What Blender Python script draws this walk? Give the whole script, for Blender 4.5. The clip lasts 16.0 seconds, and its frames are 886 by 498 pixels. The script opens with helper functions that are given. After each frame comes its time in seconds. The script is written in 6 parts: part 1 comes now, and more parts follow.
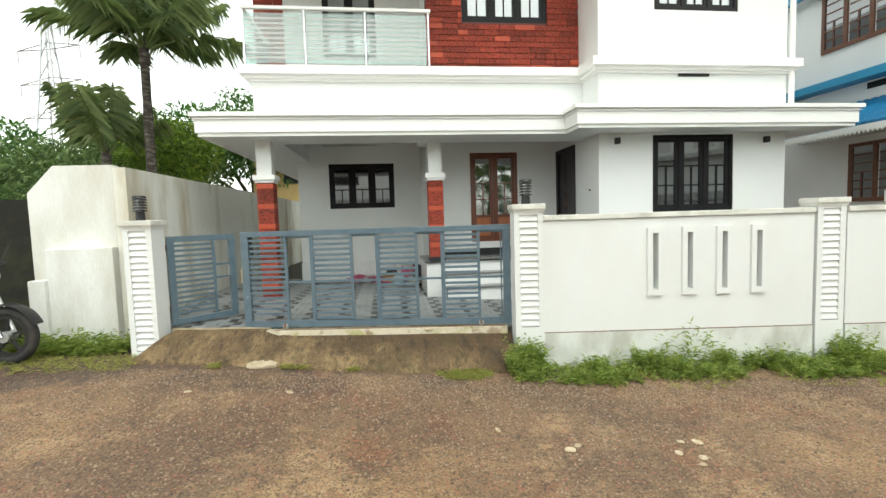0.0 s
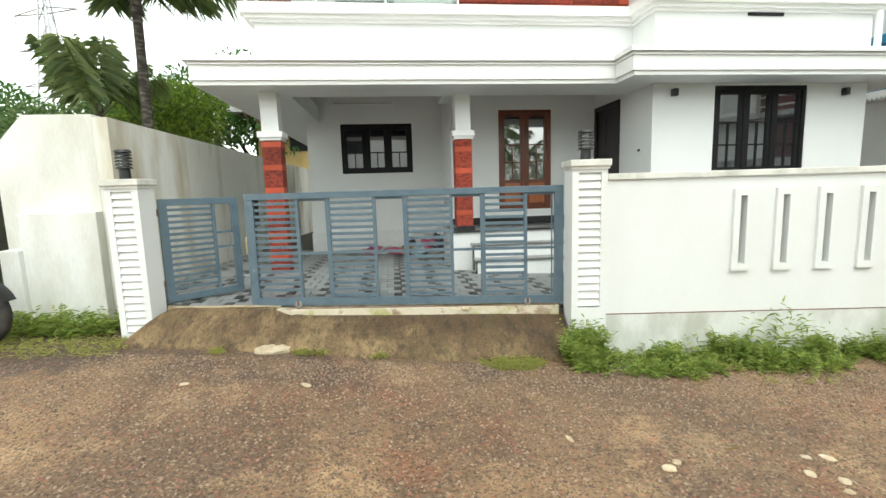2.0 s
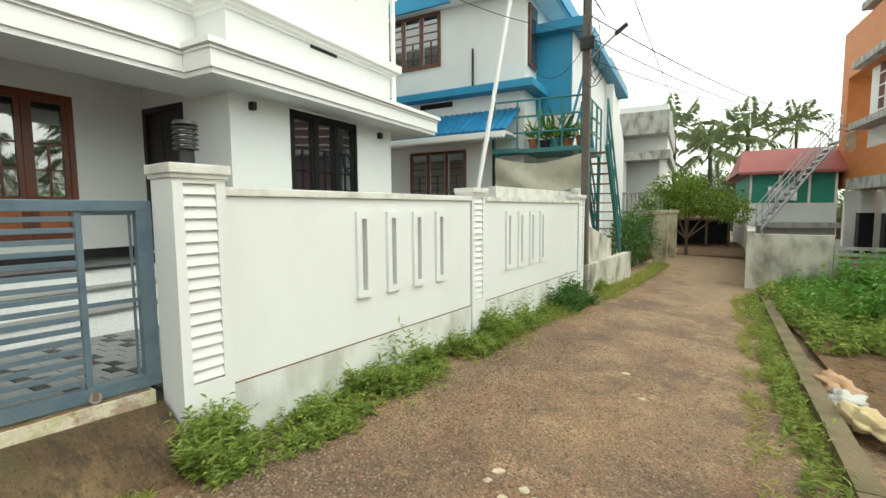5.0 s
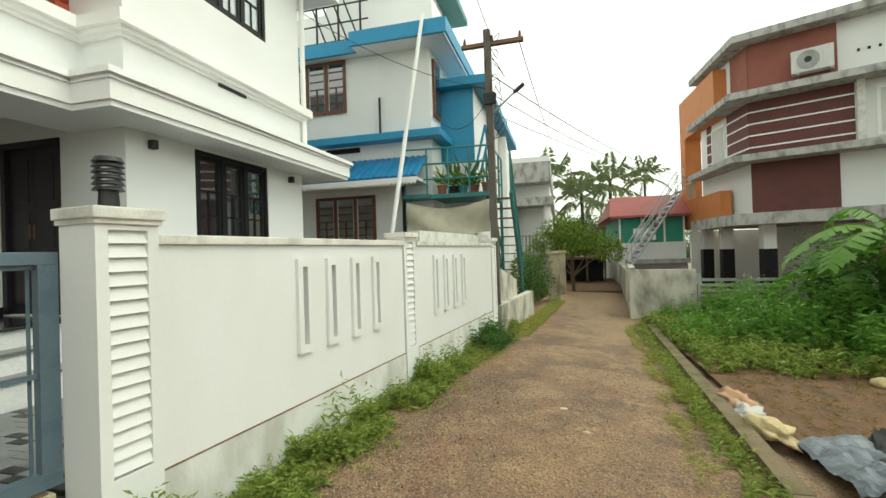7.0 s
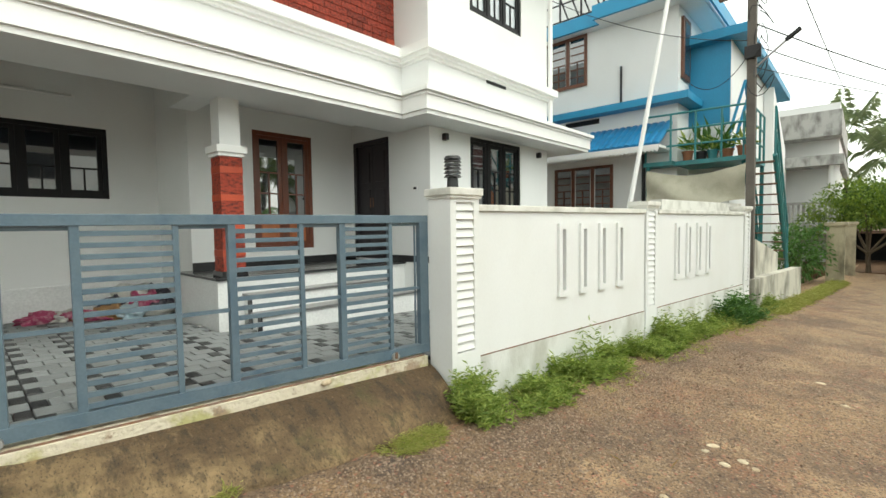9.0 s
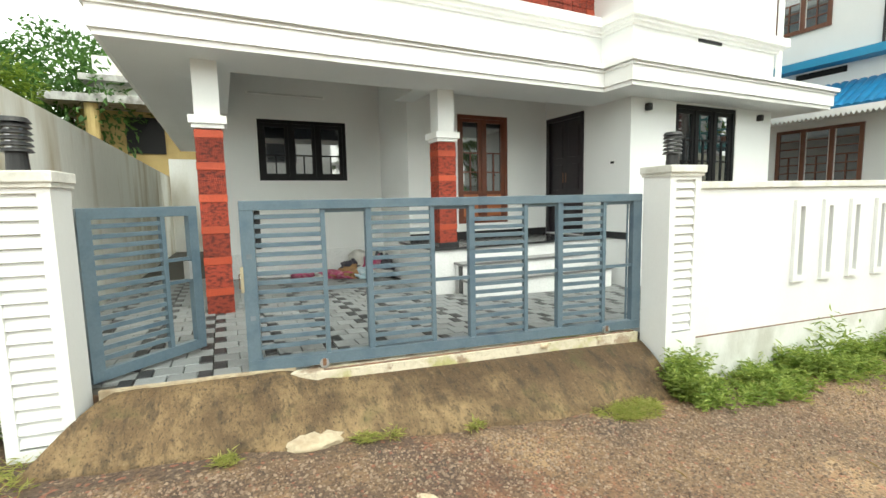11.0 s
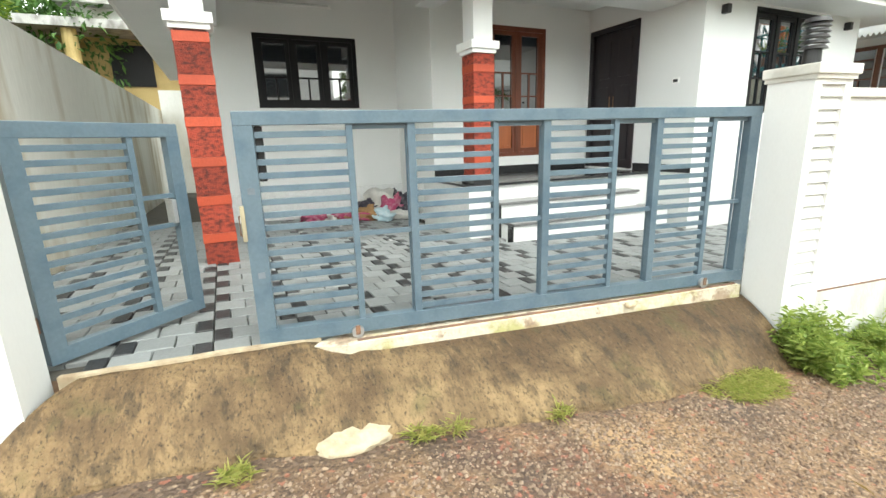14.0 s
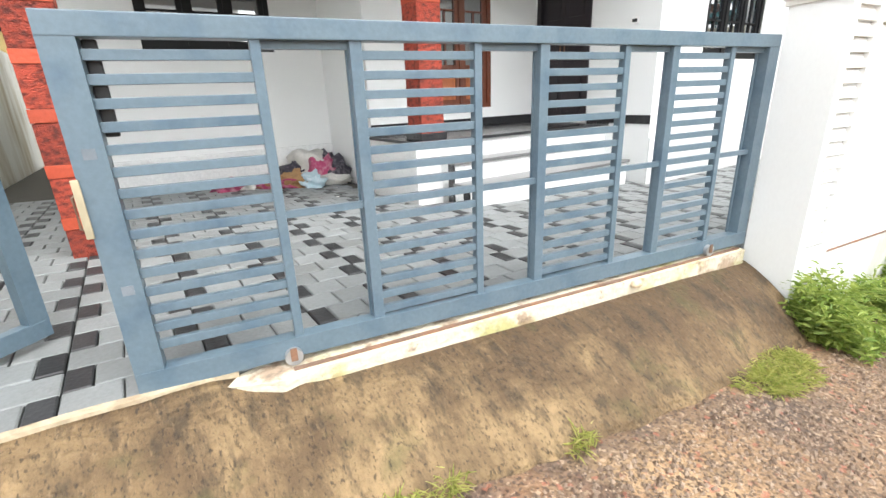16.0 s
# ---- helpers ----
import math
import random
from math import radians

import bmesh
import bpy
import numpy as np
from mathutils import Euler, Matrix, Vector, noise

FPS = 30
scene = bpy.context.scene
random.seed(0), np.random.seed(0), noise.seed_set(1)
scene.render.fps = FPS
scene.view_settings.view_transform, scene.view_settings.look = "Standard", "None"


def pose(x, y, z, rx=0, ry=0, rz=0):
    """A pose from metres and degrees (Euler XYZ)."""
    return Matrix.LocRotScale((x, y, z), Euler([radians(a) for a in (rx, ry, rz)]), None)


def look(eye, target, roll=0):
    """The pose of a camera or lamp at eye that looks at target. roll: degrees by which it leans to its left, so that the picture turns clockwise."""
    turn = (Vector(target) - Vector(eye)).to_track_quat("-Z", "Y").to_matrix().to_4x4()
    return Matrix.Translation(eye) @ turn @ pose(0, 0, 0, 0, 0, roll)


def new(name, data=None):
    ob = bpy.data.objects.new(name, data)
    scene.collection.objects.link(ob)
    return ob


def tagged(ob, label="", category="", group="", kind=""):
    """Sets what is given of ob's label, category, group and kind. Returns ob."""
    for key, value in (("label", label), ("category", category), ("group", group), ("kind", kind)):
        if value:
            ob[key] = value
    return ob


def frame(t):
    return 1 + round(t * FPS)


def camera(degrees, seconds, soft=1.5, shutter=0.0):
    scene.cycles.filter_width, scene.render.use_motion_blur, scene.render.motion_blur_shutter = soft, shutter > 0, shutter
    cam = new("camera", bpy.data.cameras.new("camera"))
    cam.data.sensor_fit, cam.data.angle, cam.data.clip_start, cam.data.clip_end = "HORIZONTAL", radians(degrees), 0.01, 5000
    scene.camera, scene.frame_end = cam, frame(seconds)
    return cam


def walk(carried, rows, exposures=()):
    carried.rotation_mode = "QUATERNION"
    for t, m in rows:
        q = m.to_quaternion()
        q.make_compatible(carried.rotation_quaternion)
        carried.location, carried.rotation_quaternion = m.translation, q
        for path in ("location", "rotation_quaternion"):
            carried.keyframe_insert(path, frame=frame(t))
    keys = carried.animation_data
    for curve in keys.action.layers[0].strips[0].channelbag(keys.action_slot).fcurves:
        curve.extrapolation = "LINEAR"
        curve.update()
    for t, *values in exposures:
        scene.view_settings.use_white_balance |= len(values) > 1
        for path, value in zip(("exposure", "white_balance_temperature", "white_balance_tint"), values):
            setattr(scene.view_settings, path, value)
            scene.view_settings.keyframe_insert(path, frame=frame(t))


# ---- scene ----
cam = camera(88.9, 16.0)
PATH = [
    (0, (0.121, 0.041, 1.9), (0.366, 2.021, 1.758), -1.8),
    (0.5, (0.019, 0.097, 1.877), (0.161, 2.082, 1.676), -1.8),
    (1, (0.0, 0.4, 1.836), (0.095, 2.385, 1.613), -1.6),
    (1.5, (-0.102, 0.55, 1.831), (0.009, 2.532, 1.587), -1.9),
    (2, (-0.115, 0.882, 1.784), (0.098, 2.853, 1.522), -1.7),
    (2.5, (-0.223, 1.117, 1.777), (0.18, 3.055, 1.489), -2.0),
    (3, (-0.131, 1.424, 1.745), (0.504, 3.296, 1.448), -1.8),
    (3.5, (-0.152, 1.708, 1.762), (0.83, 3.426, 1.472), -0.9),
    (4, (-0.163, 1.89, 1.754), (1.156, 3.37, 1.49), -0.2),
    (4.5, (-0.049, 1.993, 1.75), (1.499, 3.239, 1.526), -0.2),
    (5, (-0.075, 2.186, 1.725), (1.675, 3.138, 1.551), -0.4),
    (7.5, (-0.262, 2.68, 1.731), (1.674, 3.183, 1.751), -1.9),
    (8, (-0.594, 2.66, 1.705), (1.267, 3.393, 1.665), -0.9),
    (8.5, (-0.992, 2.537, 1.73), (0.714, 3.576, 1.633), -0.8),
    (9, (-1.187, 2.429, 1.704), (0.277, 3.787, 1.601), -0.8),
    (9.5, (-1.39, 2.354, 1.725), (-0.165, 3.93, 1.598), -0.7),
    (10, (-1.577, 2.376, 1.771), (-0.513, 4.062, 1.605), -0.7),
    (12.5, (-1.704, 2.515, 1.76), (-0.927, 4.341, 1.511), -1.7),
    (13, (-1.692, 2.733, 1.709), (-0.896, 4.543, 1.405), -1.6),
    (13.5, (-1.66, 2.994, 1.676), (-0.847, 4.781, 1.291), -1.8),
    (14, (-1.633, 3.277, 1.641), (-0.808, 5.038, 1.172), -1.7),
    (14.5, (-1.603, 3.523, 1.628), (-0.764, 5.259, 1.098), -2.1),
    (15, (-1.595, 3.702, 1.575), (-0.661, 5.387, 1.038), -1.9),
    (15.5, (-1.531, 3.874, 1.56), (-0.533, 5.5, 0.96), -1.8),
    (16, (-1.444, 3.98, 1.551), (-0.392, 5.555, 0.908), -2.2),
]
walk(cam, [(t, look(eye, target, roll)) for t, eye, target, roll in PATH],
     [(0, -0.1, 6700, 0), (1, -0.12, 6650, 0), (2.5, 0.1, 6600, 0), (4, -0.02, 6650, -1), (5, -0.2, 6850, -3), (7.5, -0.38, 7100, -5), (8.5, -0.18, 7050, -3),
      (9, -0.1, 6850, 0), (10, 0.18, 6850, -1), (12.5, 0.40, 6850, 0), (14.5, 0.82, 6600, 3), (16, 0.88, 6500, 9)])

# ---------- world and light: bright overcast noon ----------
world = bpy.data.worlds.new("overcast_sky")
scene.world = world
world.use_nodes = True
wn, wl = world.node_tree.nodes, world.node_tree.links
sky = wn.new("ShaderNodeTexSky")
sky.sky_type, sky.sun_disc = "NISHITA", False
sky.sun_elevation, sky.sun_rotation = radians(58), radians(172)
sky.dust_density, sky.air_density, sky.ozone_density = 1.5, 1.0, 1.0
cloud = wn.new("ShaderNodeHueSaturation")
cloud.inputs["Saturation"].default_value = 0.10
cloud.inputs["Value"].default_value = 2.9
wl.new(sky.outputs[0], cloud.inputs["Color"])
wl.new(cloud.outputs[0], wn["Background"].inputs[0])
wn["Background"].inputs[1].default_value = 0.15
sun = new("sun", bpy.data.lights.new("sun", "SUN"))
sun.data.energy, sun.data.angle, sun.data.color = 0.6, radians(40), (1.0, 0.95, 0.87)
sun.matrix_world = look((0, 0, 0), (math.sin(radians(-8)) * 0.53, math.cos(radians(20)) * 0.53, -0.85))


# ---------- materials ----------
def mat(name, col, rough=0.7, spot=None, amount=0.35, scale=2.0, fine=40.0, bump=0.15, metal=0.0, jitter=0.0, stretch=(1, 1, 1), spec=0.5,
        sharp=0.5, grain=0.18):
    """A surface with broad stains of the colour spot, fine grain, relief, and a shade that varies from piece to piece."""
    m = bpy.data.materials.new(name)
    m.use_nodes = True
    n, l = m.node_tree.nodes, m.node_tree.links
    b = n["Principled BSDF"]
    b.inputs["Roughness"].default_value, b.inputs["Metallic"].default_value = rough, metal
    b.inputs["Specular IOR Level"].default_value = spec
    co, mp = n.new("ShaderNodeTexCoord"), n.new("ShaderNodeMapping")
    geo = n.new("ShaderNodeNewGeometry")
    l.new(geo.outputs["Position"], mp.inputs[0])
    mp.inputs["Scale"].default_value = stretch
    big, small = n.new("ShaderNodeTexNoise"), n.new("ShaderNodeTexNoise")
    for t, s, d in ((big, scale, 6), (small, fine, 3)):
        t.inputs["Scale"].default_value, t.inputs["Detail"].default_value = s, d
        l.new(mp.outputs[0], t.inputs["Vector"])
    ramp = n.new("ShaderNodeValToRGB")
    ramp.color_ramp.elements[0].position, ramp.color_ramp.elements[1].position = sharp - 0.05, min(sharp + 0.2, 1)
    l.new(big.outputs[0], ramp.inputs[0])
    s1 = n.new("ShaderNodeMath")
    s1.operation = "MULTIPLY"
    s1.inputs[1].default_value = amount
    l.new(ramp.outputs[0], s1.inputs[0])
    mix = n.new("ShaderNodeMix")
    mix.data_type = "RGBA"
    sp = spot or tuple(c * 0.7 for c in col)
    mix.inputs[6].default_value, mix.inputs[7].default_value = (*col, 1), (*sp, 1)
    l.new(s1.outputs[0], mix.inputs[0])
    hs = n.new("ShaderNodeHueSaturation")
    l.new(mix.outputs[2], hs.inputs["Color"])
    v = n.new("ShaderNodeMapRange")
    v.inputs[3].default_value, v.inputs[4].default_value = 1 - grain, 1 + grain
    l.new(small.outputs[0], v.inputs[0])
    if jitter:
        oi = n.new("ShaderNodeObjectInfo")
        j = n.new("ShaderNodeMapRange")
        j.inputs[3].default_value, j.inputs[4].default_value = 1 - jitter, 1 + jitter
        l.new(oi.outputs["Random"], j.inputs[0])
        mu = n.new("ShaderNodeMath")
        mu.operation = "MULTIPLY"
        l.new(v.outputs[0], mu.inputs[0]), l.new(j.outputs[0], mu.inputs[1])
        l.new(mu.outputs[0], hs.inputs["Value"])
    else:
        l.new(v.outputs[0], hs.inputs["Value"])
    l.new(hs.outputs[0], b.inputs["Base Color"])
    if bump:
        bp = n.new("ShaderNodeBump")
        bp.inputs["Strength"].default_value, bp.inputs["Distance"].default_value = bump, 0.02
        l.new(small.outputs[0], bp.inputs["Height"])
        l.new(bp.outputs[0], b.inputs["Normal"])
    return m


def leafy(name, col, col2, rough=0.55):
    """Foliage: each leaf takes its own green."""
    m = bpy.data.materials.new(name)
    m.use_nodes = True
    n, l = m.node_tree.nodes, m.node_tree.links
    b = n["Principled BSDF"]
    geo = n.new("ShaderNodeNewGeometry")
    mix = n.new("ShaderNodeMix")
    mix.data_type = "RGBA"
    mix.inputs[6].default_value, mix.inputs[7].default_value = (*col, 1), (*col2, 1)
    l.new(geo.outputs["Random Per Island"], mix.inputs[0])
    l.new(mix.outputs[2], b.inputs["Base Color"])
    b.inputs["Roughness"].default_value = rough
    tr = n.new("ShaderNodeBsdfTranslucent")
    l.new(mix.outputs[2], tr.inputs[0])
    ms = n.new("ShaderNodeMixShader")
    ms.inputs[0].default_value = 0.42
    l.new(b.outputs[0], ms.inputs[1]), l.new(tr.outputs[0], ms.inputs[2])
    l.new(ms.outputs[0], n["Material Output"].inputs[0])
    return m


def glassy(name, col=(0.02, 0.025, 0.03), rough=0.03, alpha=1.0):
    """Window glass: the default dark colour stands in for the unlit room behind, mirror-like sheen; alpha below 1 lets
    the view through.
    """
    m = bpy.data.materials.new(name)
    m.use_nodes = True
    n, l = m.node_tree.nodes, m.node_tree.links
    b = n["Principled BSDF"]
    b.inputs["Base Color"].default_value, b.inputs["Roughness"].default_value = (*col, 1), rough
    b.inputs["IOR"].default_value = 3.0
    if alpha < 1:
        tr = n.new("ShaderNodeBsdfTransparent")
        tr.inputs[0].default_value = (0.86, 0.93, 0.91, 1)
        ms = n.new("ShaderNodeMixShader")
        ms.inputs[0].default_value = alpha
        l.new(tr.outputs[0], ms.inputs[1]), l.new(b.outputs[0], ms.inputs[2])
        l.new(ms.outputs[0], n["Material Output"].inputs[0])
    return m


M = {
    "white": mat("white_wall_paint", (0.785, 0.795, 0.785), 0.65, (0.69, 0.70, 0.68), 0.35, 0.9, 120, 0.05, grain=0.03),
    "trim": mat("white_trim_paint", (0.84, 0.84, 0.82), 0.55, (0.76, 0.76, 0.73), 0.3, 1.3, 90, 0.04, grain=0.03),
    "cwall": mat("compound_wall_paint", (0.735, 0.745, 0.735), 0.7, (0.64, 0.64, 0.60), 0.4, 1.3, 70, 0.02, stretch=(1, 1, 0.5), grain=0.035),
    "plinth": mat("damp_plinth_paint", (0.68, 0.69, 0.66), 0.8, (0.40, 0.40, 0.34), 0.75, 3.5, 60, 0.2, stretch=(1, 1, 0.5), grain=0.08),
    "coping": mat("weathered_coping", (0.70, 0.69, 0.64), 0.8, (0.34, 0.33, 0.28), 0.6, 5, 60, 0.2, grain=0.08),
    "oldwall": mat("stained_boundary_paint", (0.74, 0.75, 0.72), 0.85, (0.42, 0.38, 0.28), 0.6, 1.7, 40, 0.2, stretch=(1, 1, 0.35), grain=0.09),
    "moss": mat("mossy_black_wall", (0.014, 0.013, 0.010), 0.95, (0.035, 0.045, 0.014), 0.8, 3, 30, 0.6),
    "gate": mat("blue_grey_gate_enamel", (0.105, 0.152, 0.188), 0.30, (0.052, 0.095, 0.140), 0.75, 7, 60, 0.05, spec=0.6, sharp=0.54),
    "rust": mat("rusty_steel", (0.16, 0.10, 0.07), 0.8, (0.28, 0.12, 0.05), 0.6, 8, 60, 0.3),
    "black": mat("black_window_paint", (0.010, 0.010, 0.011), 0.5, None, 0.3, 4, 80, 0.03, spec=0.25),
    "wood": mat("polished_red_brown_wood", (0.16, 0.045, 0.022), 0.3, (0.09, 0.025, 0.012), 0.6, 3, 50, 0.06, stretch=(6, 6, 0.6)),
    "woodpanel": mat("orange_brown_wood_panel", (0.42, 0.13, 0.045), 0.3, (0.28, 0.08, 0.03), 0.6, 3, 50, 0.06, stretch=(6, 6, 0.6)),
    "darkwood": mat("dark_stained_door", (0.018, 0.014, 0.018), 0.4, (0.03, 0.02, 0.02), 0.5, 3, 60, 0.06, stretch=(6, 6, 0.6)),
    "brown": mat("brown_window_wood", (0.14, 0.055, 0.03), 0.45, (0.09, 0.035, 0.02), 0.5, 4, 60, 0.06),
    "redstone": mat("dark_red_split_stone", (0.34, 0.050, 0.026), 0.75, (0.06, 0.014, 0.010), 0.85, 24, 70, 0.9, jitter=0.28, stretch=(1, 1, 1.7), sharp=0.48, grain=0.35),
    "redbright": mat("orange_red_smooth_stone", (0.43, 0.066, 0.026), 0.6, (0.38, 0.05, 0.02), 0.5, 6, 50, 0.25, jitter=0.15),
    "granite": mat("dark_polished_granite", (0.022, 0.022, 0.024), 0.18, (0.05, 0.05, 0.05), 0.4, 30, 150, 0.02),
    "greygranite": mat("grey_granite_tread", (0.16, 0.16, 0.16), 0.3, (0.09, 0.09, 0.09), 0.5, 30, 200, 0.02),
    "tilewhite": mat("white_marble_tile", (0.76, 0.77, 0.76), 0.25, (0.62, 0.63, 0.63), 0.5, 2.2, 40, 0.02, jitter=0.04),
    "paver": mat("grey_paver", (0.205, 0.218, 0.220), 0.6, (0.15, 0.15, 0.145), 0.5, 3, 60, 0.15, jitter=0.14),
    "paverblack": mat("black_paver", (0.022, 0.023, 0.025), 0.5, (0.05, 0.05, 0.05), 0.4, 5, 60, 0.15, jitter=0.3),
    "bed": mat("paver_joint_sand", (0.07, 0.065, 0.055), 0.95, None, 0.5, 4, 80, 0.3),
    "road": None, "ramp": None,
    "pebble": None,
    "soil": mat("brown_soil", (0.17, 0.095, 0.05), 0.95, (0.085, 0.06, 0.035), 0.8, 3.5, 28, 1.0, grain=0.45),
    "concrete": mat("raw_mossy_concrete", (0.19, 0.145, 0.085), 0.9, (0.08, 0.075, 0.03), 0.8, 3.5, 40, 0.4),
    "gravel": mat("grey_gravel", (0.17, 0.165, 0.16), 0.9, (0.08, 0.08, 0.08), 0.7, 12, 60, 0.8),
    "stone": mat("pale_stone", (0.56, 0.47, 0.33), 0.9, (0.36, 0.26, 0.16), 0.8, 9, 40, 0.6, jitter=0.2),
    "grey": mat("grey_plaster", (0.36, 0.37, 0.36), 0.85, (0.2, 0.2, 0.18), 0.7, 1.6, 40, 0.2),
    "slab": mat("stained_slab_edge", (0.46, 0.46, 0.44), 0.85, (0.13, 0.12, 0.11), 0.8, 4, 40, 0.2, stretch=(1, 1, 0.5)),
    "blue": mat("bright_blue_paint", (0.022, 0.26, 0.46), 0.5, (0.03, 0.2, 0.36), 0.5, 2, 40, 0.05),
    "bluetile": mat("blue_roof_tile", (0.012, 0.20, 0.42), 0.45, (0.008, 0.12, 0.28), 0.5, 4, 40, 0.05, jitter=0.12),
    "teal": mat("teal_green_steel_paint", (0.03, 0.20, 0.21), 0.5, (0.06, 0.12, 0.11), 0.5, 5, 40, 0.1),
    "orange": mat("orange_stone_cladding", (0.55, 0.20, 0.06), 0.6, (0.45, 0.14, 0.04), 0.5, 3, 40, 0.1, jitter=0.1),
    "brick": mat("brown_red_paint", (0.27, 0.088, 0.062), 0.7, (0.20, 0.062, 0.046), 0.5, 2, 40, 0.1),
    "maroon": mat("maroon_stripe_paint", (0.135, 0.044, 0.038), 0.7, (0.09, 0.03, 0.027), 0.5, 2, 40, 0.1),
    "redroof": mat("red_sheet_roof", (0.36, 0.085, 0.075), 0.5, (0.26, 0.06, 0.05), 0.5, 2, 40, 0.1),
    "green": mat("green_plaster", (0.03, 0.28, 0.20), 0.6, (0.02, 0.2, 0.15), 0.5, 2, 40, 0.1),
    "yellow": mat("yellow_house_paint", (0.55, 0.42, 0.18), 0.75, (0.42, 0.3, 0.12), 0.5, 2, 40, 0.1),
    "trunk": mat("palm_trunk_bark", (0.035, 0.028, 0.022), 0.95, (0.22, 0.20, 0.16), 0.6, 5, 40, 0.5, stretch=(1, 1, 3)),
    "blotched": mat("blotched_old_plaster", (0.60, 0.58, 0.50), 0.9, (0.10, 0.095, 0.07), 0.85, 2.6, 40, 0.2, stretch=(1, 1, 0.5), grain=0.08, sharp=0.48),
    "streaked": mat("brown_streaked_plaster", (0.74, 0.74, 0.68), 0.9, (0.33, 0.245, 0.10), 0.75, 2.2, 40, 0.2, stretch=(1, 1, 0.22), grain=0.1, sharp=0.50),
    "agedpost": mat("aged_cream_post", (0.40, 0.35, 0.24), 0.9, (0.10, 0.09, 0.06), 0.8, 3.5, 40, 0.2, stretch=(1, 1, 0.5)),
    "bark": mat("tree_bark", (0.10, 0.075, 0.05), 0.95, None, 0.6, 5, 40, 0.5),
    "pole": mat("old_concrete_pole", (0.13, 0.115, 0.10), 0.9, (0.07, 0.06, 0.055), 0.6, 3, 40, 0.3),
    "steel": mat("galvanised_steel", (0.45, 0.46, 0.47), 0.4, None, 0.4, 6, 60, 0.05, metal=0.7),
    "chrome": mat("brushed_stainless_steel", (0.72, 0.73, 0.74), 0.22, None, 0.2, 6, 90, 0.02, metal=1.0),
    "cable": mat("black_cable", (0.015, 0.015, 0.016), 0.6, None, 0.2, 6, 60, 0.0),
    "rubber": mat("tyre_rubber", (0.018, 0.018, 0.019), 0.75, (0.10, 0.08, 0.06), 0.4, 8, 60, 0.2),
    "bikered": mat("red_bike_paint", (0.30, 0.012, 0.018), 0.25, None, 0.2, 6, 60, 0.0),
    "plastic": mat("black_plastic", (0.014, 0.014, 0.015), 0.45, None, 0.3, 6, 60, 0.03),
    "pot": mat("terracotta_pot", (0.30, 0.12, 0.06), 0.8, None, 0.5, 5, 40, 0.2),
    "tarp": mat("dirty_cream_cloth", (0.48, 0.46, 0.36), 0.9, (0.30, 0.28, 0.2), 0.6, 3, 60, 0.2),
    "greytarp": mat("blue_grey_plastic_sheet", (0.13, 0.155, 0.18), 0.45, (0.24, 0.27, 0.30), 0.6, 6, 30, 0.3),
    "sackcream": mat("cream_sack_cloth", (0.62, 0.50, 0.28), 0.85, (0.45, 0.33, 0.2), 0.5, 8, 80, 0.3),
    "sackpeach": mat("peach_sack_cloth", (0.58, 0.36, 0.22), 0.85, (0.42, 0.26, 0.16), 0.5, 8, 80, 0.3),
    "clothpink": mat("pink_printed_cloth", (0.34, 0.05, 0.12), 0.9, (0.55, 0.35, 0.38), 0.7, 14, 60, 0.2),
    "clothblue": mat("pale_blue_cloth", (0.42, 0.56, 0.62), 0.9, (0.75, 0.78, 0.8), 0.6, 12, 60, 0.2),
    "clothtan": mat("tan_cloth", (0.34, 0.20, 0.09), 0.9, (0.2, 0.1, 0.05), 0.6, 12, 60, 0.2),
    "clothdark": mat("dark_printed_cloth", (0.035, 0.032, 0.045), 0.9, (0.3, 0.28, 0.3), 0.5, 18, 60, 0.2),
    "clothwhite": mat("off_white_cloth", (0.55, 0.54, 0.5), 0.9, (0.3, 0.3, 0.32), 0.5, 12, 60, 0.2),
    "litter": mat("white_litter", (0.7, 0.7, 0.68), 0.7, None, 0.4, 20, 60, 0.1),
    "curtain": mat("white_curtain", (0.62, 0.62, 0.60), 0.9, (0.45, 0.46, 0.46), 0.6, 8, 60, 0.1, stretch=(6, 6, 0.3)),
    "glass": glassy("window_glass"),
    "glassclear": glassy("balcony_glass", (0.55, 0.68, 0.66), 0.05, 0.22),
    "glasspale": glassy("pale_window_glass", (0.30, 0.34, 0.36), 0.08),
    "leaf": leafy("weed_leaf", (0.13, 0.215, 0.03), (0.38, 0.45, 0.11)),
    "leafdark": leafy("shrub_leaf", (0.04, 0.11, 0.022), (0.12, 0.24, 0.05)),
    "leaftree": leafy("tree_leaf", (0.05, 0.10, 0.03), (0.24, 0.33, 0.12)),
    "leafbright": leafy("bright_bush_leaf", (0.055, 0.12, 0.015), (0.27, 0.37, 0.05)),
    "grass": leafy("verge_grass", (0.25, 0.31, 0.055), (0.52, 0.49, 0.17)),
    "dry": leafy("dry_grass", (0.25, 0.17, 0.06), (0.36, 0.27, 0.10)),
    "palm": leafy("palm_leaf", (0.085, 0.145, 0.04), (0.25, 0.31, 0.10)),
    # palm greens for the far crowns, paled to carry the distance haze
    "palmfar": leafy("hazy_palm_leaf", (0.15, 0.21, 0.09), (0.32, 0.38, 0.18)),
    "banana": leafy("banana_leaf", (0.10, 0.25, 0.03), (0.20, 0.38, 0.07), 0.4),
    "deadleaf": leafy("dead_banana_leaf", (0.25, 0.13, 0.05), (0.34, 0.20, 0.08)),
}


